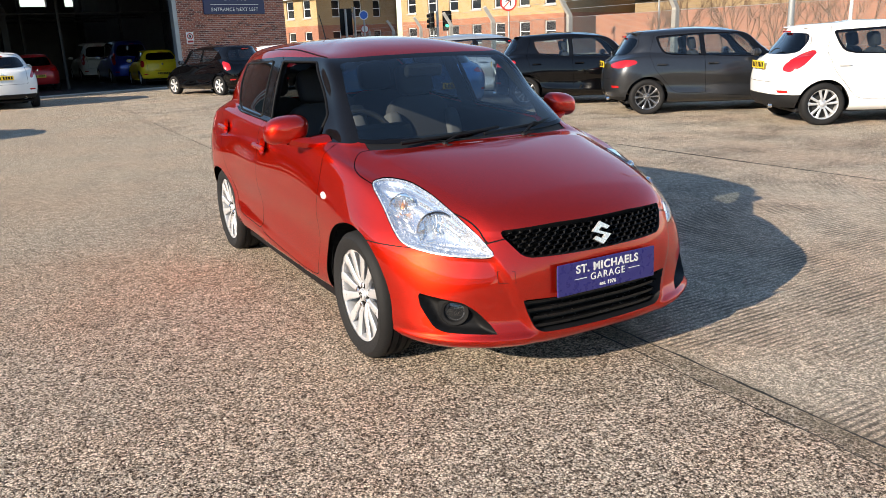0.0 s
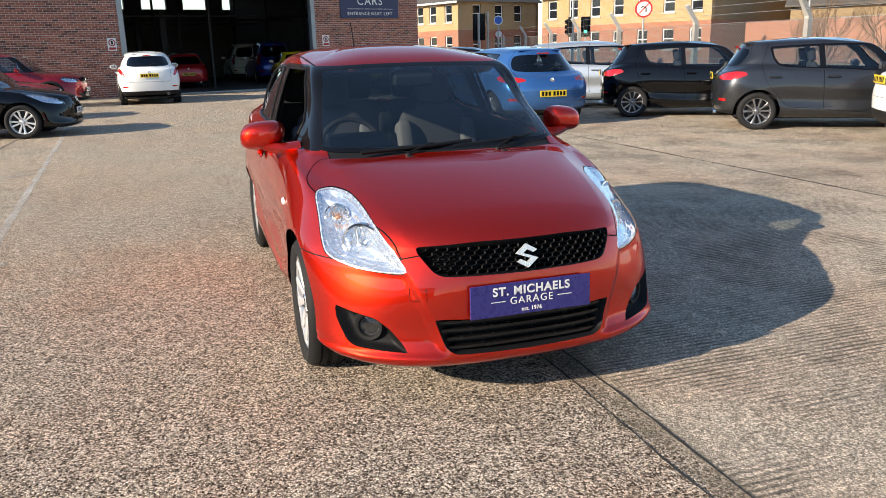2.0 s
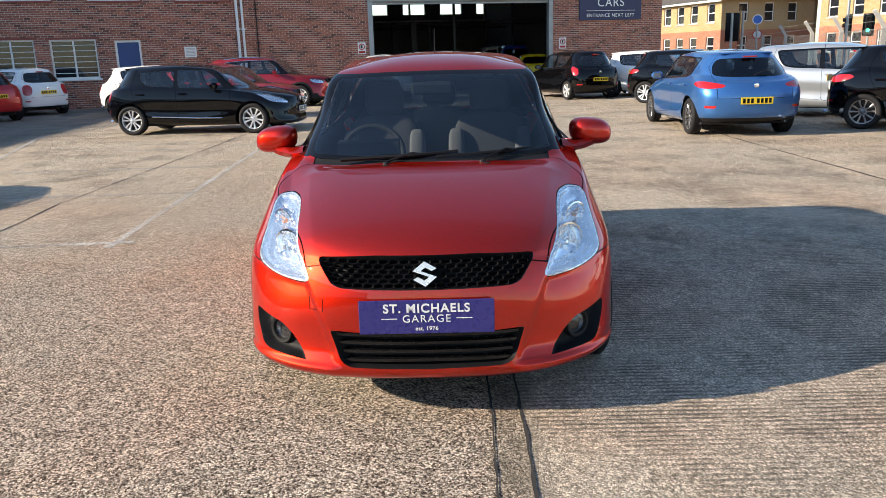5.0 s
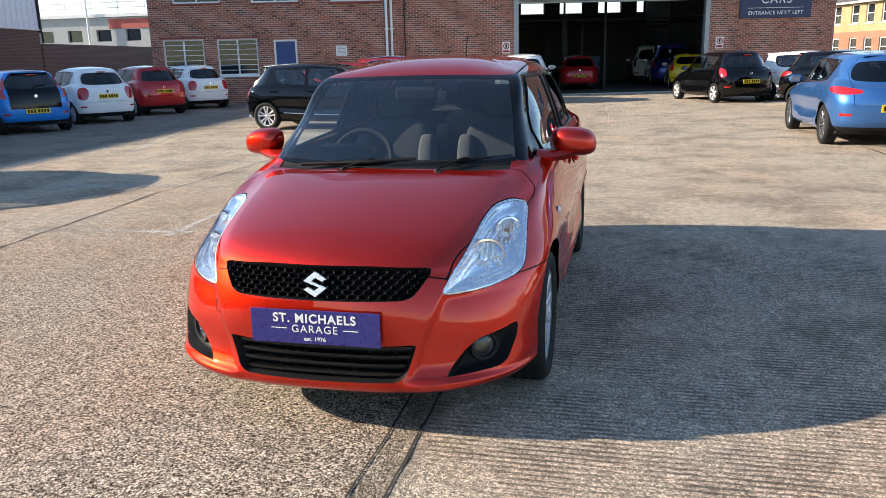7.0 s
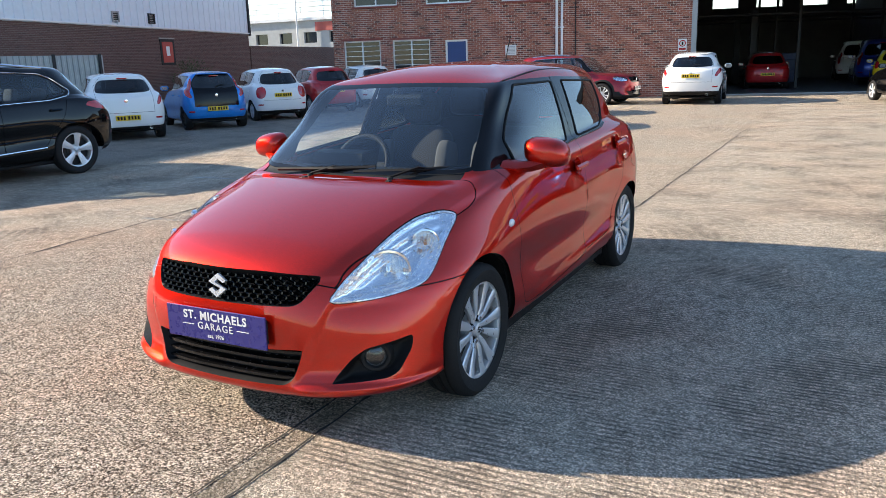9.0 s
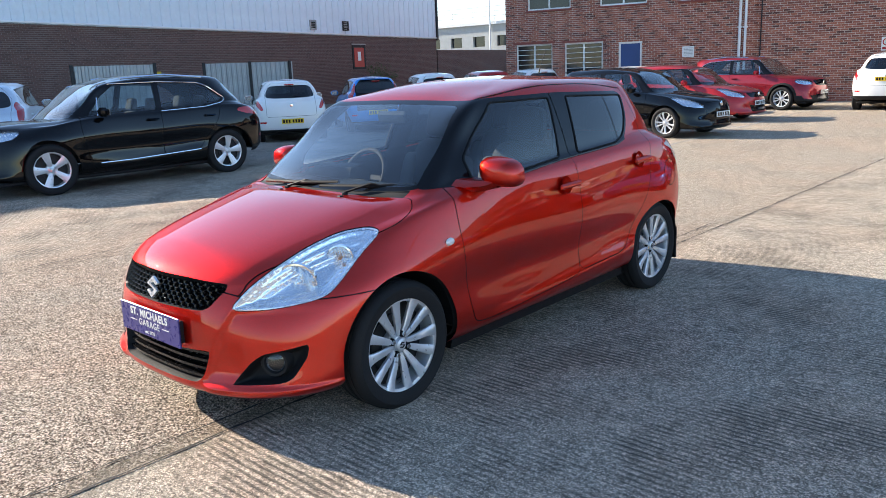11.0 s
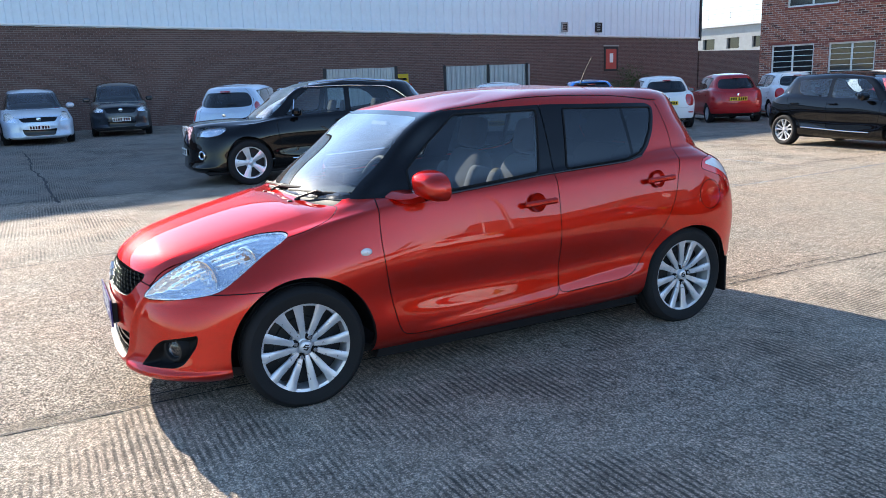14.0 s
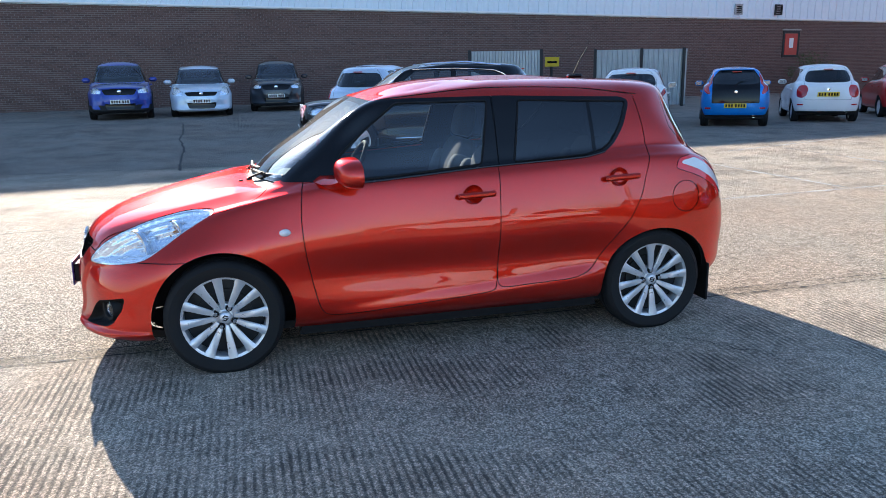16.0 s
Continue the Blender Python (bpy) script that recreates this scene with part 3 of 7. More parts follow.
def main_building():
    g = wall_with_openings(Geo(), -17.05, -7.67, 0, TOP, LOW_WINDOWS + HIGH_WINDOWS + [BLUE_DOOR], 0, 0.33)
    w = tagged(part("wall_office", g, RED_BRICK, m=FRONT), "red-brown brick office front with white metal windows", "wall", kind="structure")
    g = wall_with_openings(Geo(), -7.668, 9.22, 0, TOP, [GATEWAY], 0.06, 0.39)
    tagged(part("wall_workshop", g, RED_BRICK, m=FRONT), "red-brown brick workshop front with a wide open gateway", "wall", kind="structure")
    # closing walls, inner walls and roof
    for nm, b in (("wall_west", (-17.05, -16.72, 0.332, 18)), ("wall_east", (8.89, 9.22, 0.392, 18)), ("wall_back", (-16.718, 8.888, 17.7, 18))):
        g = Geo()
        if nm == "wall_back":
            wins = [(-2.85 + 2.35 * i, -1.45 + 2.35 * i, 3.98, 4.60) for i in range(5)]
            wall_with_openings(g, b[0], b[1], 0, TOP, wins, b[2], b[3])
        else:
            g.box(b[0], b[1], b[2], b[3], 0, TOP)
        tagged(part(nm, g, RED_BRICK if nm != "wall_back" else INNER_WALL, m=FRONT), "plain brick side of the garage building", "wall", kind="structure")
    tagged(part("wall_inner", Geo().box(-6.0, -5.8, 0.395, 17.69, 0, TOP), INNER_WALL, m=FRONT), "plain grey workshop partition", "wall", kind="structure")
    tagged(part("wall_inner", Geo().box(7.0, 7.2, 0.395, 17.69, 0, TOP), INNER_WALL, m=FRONT), "plain grey workshop partition", "wall", kind="structure")
    tagged(part("roof", Geo().box(-17.25, 9.42, -0.2, 18.2, TOP + 0.002, TOP + 0.25), SLATE, m=FRONT), "flat dark felt roof of the garage building", "roof", kind="structure")
    tagged(part("workshop_floor", Geo().box(-5.8, 7.0, 0.2, 17.7, -0.2, 0.03), WORKSHOP_FLOOR, m=FRONT), "dark worn concrete workshop floor", "floor", kind="structure")
    tagged(part("threshold", Geo().box(-3.33, 4.27, 0.02, 0.2, -0.1, 0.034), CONCRETE, m=FRONT), "pale concrete threshold of the gateway", "threshold", kind="structure")
    # windows of the front
    for i, (x0, x1, z0, z1) in enumerate(LOW_WINDOWS + HIGH_WINDOWS):
        ob = holder("window_%d" % (i + 1), FRONT, "white metal-framed window with glazing bars in the brick", "window", "office windows", "structure")
        part("window_frame", frame_bars(x0, x1, z0, z1, 0.08, 0.14, 0.06), WHITE_PAINT, ob)
        part("pane", Geo().box(x0 + .06, x1 - .06, 0.10, 0.106, z0 + .06, z1 - .06), HOUSE_GLASS, ob)
        part("window_sill", Geo().box(x0 - .06, x1 + .06, -0.05, 0.08, z0 - .07, z0 - .002, 0.01), LINTEL if i > 1 else WHITE_PAINT, ob)
        part("mullion", Geo().box((x0 + x1) / 2 - .03, (x0 + x1) / 2 + .03, 0.075, 0.13, z0 + .06, z1 - .06), WHITE_PAINT, ob)
        part("lintel", Geo().box(x0 - .12, x1 + .12, -0.006, 0.07, z1 + .002, z1 + .075), LINTEL, ob)
        if i < 2:
            for k in range(6):
                z = z0 + 0.2 + k * 0.19
                part("bar", Geo().tube([(x0 + .03, 0.04, z), (x1 - .03, 0.04, z)], 0.012, 6), WHITE_PAINT, ob)
    ob = holder("door_1", FRONT, "closed blue door with a white frame in the brick", "door", kind="structure")
    x0, x1, z0, z1 = BLUE_DOOR
    part("door_frame", frame_bars(x0, x1, z0, z1, 0.03, 0.13, 0.07), WHITE_PAINT, ob)
    part("door_leaf", Geo().box(x0 + .07, x1 - .07, 0.06, 0.11, z0 + .07, z1 - .07, .004), BLUE_PAINT, ob)
    part("door_handle", Geo().box(x0 + .13, x0 + .25, 0.02, 0.058, 1.05, 1.08, .006), CHROME, ob)
    part("step", Geo().box(x0 - .2, x1 + .2, -0.4, 0.0, 0.0, 0.11, .01), CONCRETE, ob)
    # gateway jambs, roller shutter
    ob = holder("roller_shutter", FRONT, "rolled-up grey slatted shutter over the workshop gateway", "roller shutter", kind="structure")
    part("jamb", Geo().box(-3.33, -3.15, 0.03, 0.30, 0.0, 3.55), GREY_STEEL, ob)
    part("jamb", Geo().box(4.10, 4.27, 0.03, 0.30, 0.0, 3.55), GREY_STEEL, ob)
    for k in range(6):
        part("slat", Geo().box(-3.15, 4.10, 0.12, 0.16, 3.44 + 0.075 * k, 3.51 + 0.075 * k, 0.012), GREY_STEEL, ob)
    part("header", Geo().box(-3.33, 4.27, 0.0, 0.058, 3.552, 3.95, .005), GREY_STEEL, ob)
    # rain pipes, notices
    for x, r in ((-8.19, 0.05), (-8.0, 0.045)):
        ob = holder("drain_pipe", FRONT, "pale grey cast drain pipe down the brick wall", "drain pipe", "drain pipes")
        part("pipe", Geo().tube([(x, -0.07, 0.1), (x, -0.07, TOP)], r, 10), WHITE_PAINT, ob, smooth=True)
        for z in (0.9, 2.6, 4.4):
            part("bracket", Geo().box(x - .08, x + .08, -0.10, 0.0, z, z + .06, .01), WHITE_PAINT, ob)
    tagged(part("cable", Geo().tube([(-7.5, 0.03, 1.6), (-7.5, 0.03, TOP)], 0.02, 6), DARK_METAL, m=FRONT), "thin dark cable down the brick wall", "cable")
    ob = holder("notice", FRONT, "small white notice with grey lines on the brick wall", "notice")
    part("board", Geo().box(-10.14, -9.72, -0.02, 0.0, 1.68, 2.06, .004), WHITE_PAINT, ob)
    for k in range(6):
        part("text_bar", Geo().box(-10.09, -9.77, -0.025, -0.021, 1.74 + .05 * k, 1.755 + .05 * k), GREY_STEEL, ob)
    for x in (-3.63, 4.70):
        ob = holder("safety_sign", FRONT, "small white and red prohibition sign beside the gateway", "sign", "gateway signs")
        part("board", Geo().box(x - .15, x + .15, 0.035, 0.058, 1.62, 2.06, .004), WHITE_PAINT, ob)
        part("ring", Geo().lathe([(.085, .025), (.12, .025), (.12, .034), (.085, .034)], 20, 'y', pose(x, 0, 1.90), True), RED_PAINT, ob)
        part("symbol", Geo().box(x - .03, x + .03, 0.027, 0.034, 1.84, 1.96), GLOSS_BLACK, ob)
        part("text_bar", Geo().box(x - .12, x + .12, 0.027, 0.034, 1.66, 1.74), RED_PAINT, ob)
    ob = holder("car_buying_sign", FRONT, "large navy blue sign with white capital lettering", "sign")
    part("board", Geo().box(5.42, 8.22, 0.0, 0.058, 2.72, 4.12, .01), SIGN_BLUE, ob)
    face = pose(0, -0.003, 0, 90, 0, 0)
    for text, z, size, sp in (("WE BUY", 3.84, 0.40, 1.1), ("CARS", 3.40, 0.46, 1.15), ("ENTRANCE NEXT LEFT", 2.90, 0.19, 1.12)):
        lettering("lettering", text, size, pose(6.82, -0.002, z, 90, 0, 0), WHITE_PAINT, ob, sp)
    part("rule", Geo().box(5.72, 7.92, -0.004, 0.0, 3.085, 3.10), WHITE_PAINT, ob)


main_building()

# ---- warehouse along the western side ----
WALL_A, WALL_B = Vector((-26.4, -7.95, 0)), Vector((-32.1, 34.8, 0))
WD = (WALL_B - WALL_A).normalized()
WANG = math.degrees(math.atan2(WD.y, WD.x))
WEST = pose(WALL_B.x, WALL_B.y, 0, 0, 0, WANG - 180)    
WLEN = 86.0


SLOPE = math.degrees(math.atan(0.0098))
ROOF = 8.0


def warehouse():
    # local +x runs south from the far corner; the yard lies on local +y
    g = Geo().prism([(0, -0.3), (WLEN, -0.3), (WLEN, 3.62 + WLEN * 0.0098), (0, 3.62)], -0.4, 0, 'y')
    tagged(part("warehouse_wall", g, DARK_BRICK, m=WEST), "long dark brown brick base wall of the warehouse", "wall", kind="structure")
    ob = holder("warehouse_cladding", WEST, "pale blue-grey metal cladding above the brick base", "cladding", kind="structure")
    n = 86
    for i in range(n):
        x0 = WLEN * i / n
        part("panel", CLAD_PANEL, CLADDING, ob, m=pose(x0, 0, x0 * 0.0098))
    part("flashing", Geo().box(0, WLEN, -0.02, 0.12, 0.002, 0.075, .01), WHITE_PAINT, ob, m=pose(0, 0, 3.62, 0, -SLOPE, 0))
    part("corner_trim", Geo().box(-0.12, -0.004, -0.2, 0.14, 3.5, ROOF), DARK_METAL, ob)
    tagged(part("warehouse_roof", Geo().box(-0.2, WLEN, -40, 0.2, ROOF, ROOF + .25), SLATE, m=WEST), "flat roof edge of the warehouse", "roof", kind="structure")
    tagged(part("warehouse_end_wall", Geo().box(0, 0.3, -40, -0.402, -0.3, ROOF - .01), CLADDING, m=WEST), "plain clad end of the warehouse", "wall", kind="structure")
    tagged(part("boundary_wall", Geo().box(-26, -0.13, -0.3, 0.0, -0.3, 2.9), DARK_BRICK, m=WEST), "dark brown brick boundary wall beyond the warehouse", "wall", kind="structure")
    for x, z in ((8.9, 4.2), (11.5, 4.2)):
        ob = holder("wall_vent", WEST, "square louvred wall vent in the cladding", "vent", "wall vents")
        part("frame", frame_bars(x - .24, x + .24, z - .26, z + .26, 0.06, 0.13, 0.07), GREY_STEEL if x > 11 else DARK_METAL, ob)
        for k in range(4):
            part("slat", Geo().box(x - .17, x + .17, 0.07, 0.10, z - .17 + .09 * k, z - .11 + .09 * k), DARK_METAL, ob)
    x = 7.82
    # a framed red sign set high on the wall, assembled from door parts
    ob = holder("red_wall_sign", WEST, "red sign with a white notice, framed, high on the dark brick wall", "door", kind="structure")
    part("door_leaf", Geo().box(x - .42, x + .42, 0.003, 0.05, 1.95, 3.02, .005), RED_PAINT, ob)
    part("lintel", Geo().box(x - .62, x + .62, 0.003, 0.06, 3.19, 3.25), CONCRETE, ob)
    part("door_frame", frame_bars(x - .56, x + .56, 1.82, 3.18, 0.003, 0.04, 0.12), DARK_METAL, ob)
    part("notice", Geo().box(x - .14, x + .14, 0.052, 0.056, 2.3, 2.8), WHITE_PAINT, ob)


def cladding_panel():
    # one metre of trapezoid sheet
    g = Geo()
    prof = [(0.0, 0.02), (0.12, 0.02), (0.15, 0.055), (0.35, 0.055), (0.38, 0.02), (0.62, 0.02), (0.65, 0.055), (0.85, 0.055), (0.88, 0.02), (1.0, 0.02)]
    for z in (3.60, 7.98):
        g.v += [(x, y, z) for x, y in prof]
    k = len(prof)
    g.f = [(i, i + 1, k + i + 1, k + i) for i in range(k - 1)]
    me = g.mesh("panel")
    me.materials.append(CLADDING)
    return me


CLAD_PANEL = cladding_panel()
warehouse()


def sheet_fence(name, a, b, h, label, posts, lean=0.0):
    """Corrugated steel sheet between two points, with posts."""
    a, b = Vector((*a, 0)), Vector((*b, 0))
    d = b - a
    m = pose(a.x, a.y, ground_z(a.x, a.y), 0, 0, math.degrees(math.atan2(d.y, d.x)))
    ob = holder(name, m, label, "metal fence")
    L = d.length
    n = int(L / 0.19)
    for i in range(n):
        x = L * i / n
        w = L / n
        g = Geo()
        prof = [(x, 0), (x + w * .3, 0), (x + w * .42, -.035), (x + w * .8, -.035), (x + w * .92, 0), (x + w, 0)]
        g.v = [(p, q, 0.06) for p, q in prof] + [(p, q, h) for p, q in prof]
        g.f = [(k, k + 1, k + 7, k + 6) for k in range(5)]
        part("sheet", g, GREY_STEEL, ob)
    for x in posts:
        part("post", Geo().box(x * L - .05, x * L + .05, -.10, -.04, 0, h + .04, .01), DARK_METAL, ob)
    part("rail", Geo().box(0, L, 0.002, .04, h - .05, h, .005), GREY_STEEL, ob)
    return ob


sheet_fence("metal_fence", (-21.25, 6.6), (-20.7, 9.0), 2.02, "pale corrugated steel fence sheet before the brick wall", (0.0, 1.0))
sheet_fence("metal_gate", (-22.6, 11.9), (-21.8, 15.3), 2.12, "grey corrugated steel double gate with dark posts", (0.0, 0.5, 0.96))
ob = holder("warning_sign", pose(-24.6, 11.0, 0, 0, 0, WANG), "small yellow warning sign on a stake by the wall", "sign")
part("board", Geo().box(-.32, .32, -.02, .0, 1.55, 1.92, .004), YELLOW_PAINT, ob)
part("text_bar", Geo().box(-.22, .22, -.026, -.022, 1.68, 1.76), GLOSS_BLACK, ob)
part("stake", Geo().box(-.04, .04, .002, .06, 0, 1.92), DARK_METAL, ob)

# ---- far low building with a railed roof ----
def far_block():
    m = pose(-100, 62, 0, 0, 0, 3)
    ob = holder("far_office_block", m, "low grey flat-roofed block with a white roof railing", "building")
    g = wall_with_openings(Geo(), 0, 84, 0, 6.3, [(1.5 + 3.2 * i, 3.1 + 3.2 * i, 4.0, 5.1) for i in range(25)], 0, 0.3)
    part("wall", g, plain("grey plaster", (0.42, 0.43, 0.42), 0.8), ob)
    part("red_panel", Geo().box(51, 62, -.06, -.004, 5.2, 6.1), plain("red fascia", (0.45, 0.09, 0.07), 0.6), ob)
    part("roof", Geo().box(-.3, 84.3, -.3, 12, 6.302, 6.6), WHITE_PAINT, ob)
    part("back", Geo().box(0, 84, 0.302, 11.7, 0, 6.29), HOUSE_GLASS, ob)
    for z in (7.2, 7.7, 8.2):
        part("rail", Geo().tube([(0, 0, z), (84, 0, z)], 0.05, 6), WHITE_PAINT, ob)
    for i in range(30):
        part("baluster", Geo().tube([(84 * i / 29, 0, 6.6), (84 * i / 29, 0, 8.2)], 0.045, 6), WHITE_PAINT, ob)
    part("mast", Geo().tube([(49, -.5, 0), (49, -.5, 11)], 0.09, 8), WHITE_PAINT, ob)
    part("roof_hall", Geo().prism([(50, 6.6), (84, 6.6), (84, 13), (64, 11.2)], 13, 30, 'y'), SLATE, ob)


far_block()


# ---- brick flats beyond the road ----
def flats(name, m, length, depth, eaves, wins, split, upper, lower, label, side_wins=(), end=None):
    """A two-storey block, front on local -y from x = 0 to length, orange below, yellow above."""
    ob = holder(name, m, label, "building", "flats beyond the road")
    ops = [(x - .45, x + .45, z0, z0 + 1.35) for x in wins for z0 in (0.95, 3.35)]
    g1 = wall_with_openings(Geo(), 0, length, 0, split, [(a, b, c, min(d, split)) for a, b, c, d in ops if c < split], 0, .3)
    g2 = wall_with_openings(Geo(), 0, length, split, eaves, [o for o in ops if o[2] > split], 0, .3)
    part("wall", g1, lower, ob)
    part("wall", g2, upper, ob)
    so = [(y - .45, y + .45, z0, z0 + 1.35) for y in side_wins for z0 in (0.95, 3.35)]
    for x, flip in ((0.0, 1), (length, -1)):
        sm = pose(x, 0, 0, 0, 0, 90)
        lo, hi = (0, .3) if flip < 0 else (-.3, 0)
        gs = wall_with_openings(Geo(), .302, depth, 0, split, [(a, b, c, min(d, split)) for a, b, c, d in so if c < split], lo, hi)
        part("wall", gs, lower, ob, m=sm)
        gs = wall_with_openings(Geo(), .302, depth, split, eaves, [o for o in so if o[2] > split], lo, hi)
        part("wall", gs, end or upper, ob, m=sm)
        for a, b, c, d in so:
            w = part("window", frame_bars(a, b, c, d, .1 if flip > 0 else .12, .18 if flip > 0 else .2, .07), WHITE_PAINT, ob, m=sm @ pose(0, -.3 if flip > 0 else 0, 0))
            part("pane", Geo().box(a + .07, b - .07, .13, .14, c + .07, d - .07), HOUSE_GLASS, w)
            part("transom", Geo().box(a + .07, b - .07, .12, .16, (c + d) / 2 - .03, (c + d) / 2 + .03), WHITE_PAINT, w)
    for a, b, c, d in ops:
        w = part("window", frame_bars(a, b, c, d, .1, .18, .07), WHITE_PAINT, ob)
        part("pane", Geo().box(a + .07, b - .07, .13, .14, c + .07, d - .07), HOUSE_GLASS, w)
        part("transom", Geo().box(a + .07, b - .07, .12, .16, (c + d) / 2 - .03, (c + d) / 2 + .03), WHITE_PAINT, w)
        part("sill", Geo().box(a - .08, b + .08, -.06, .1, c - .1, c - .002), CONCRETE, w)
    part("back_wall", Geo().box(0, length, depth - .3, depth, 0, eaves), upper, ob)
    part("floor_slab", Geo().box(.31, length - .31, .31, depth - .31, 2.5, 2.7), CONCRETE, ob)
    o = .35
    r = depth / 2
    g = Geo()
    g.v = [(-o, -o, eaves), (length + o, -o, eaves), (length + o, depth + o, eaves), (-o, depth + o, eaves), (r * .9, r, eaves + r * .85), (length - r * .9, r, eaves + r * .85)]
    g.f = [(0, 1, 5, 4), (1, 2, 5), (2, 3, 4, 5), (3, 0, 4), (0, 3, 2, 1)]
    part("roof", g, SLATE, ob)
    part("gutter", Geo().box(-o, length + o, -o - .08, -o, eaves - .12, eaves + .02, .02), WHITE_PAINT, ob)
    return ob


# facing west-south-west, the long lit front
bd = math.degrees(math.atan2(-14.0, 5.3))
flats("yellow_brick_flats", pose(26.2, 52.9, 0, 0, 0, bd), 15.0, 17.0, 5.0, [1.1 + 2.13 * i for i in range(7)], 2.75, YELLOW_BRICK, ORANGE_BRICK,
      "two-storey yellow and orange brick flats with slate roof", [], BUFF_BRICK)
flats("grey_roofed_flats", pose(15.55, 65.8, 0, 0, 0, bd), 11.9, 9.0, 4.9, [1.1, 3.2, 5.3, 7.0, 8.7, 10.7], 2.75, YELLOW_BRICK, ORANGE_BRICK,
      "two-storey yellow brick house with a wide slate roof", [2.0, 4.4, 6.6])

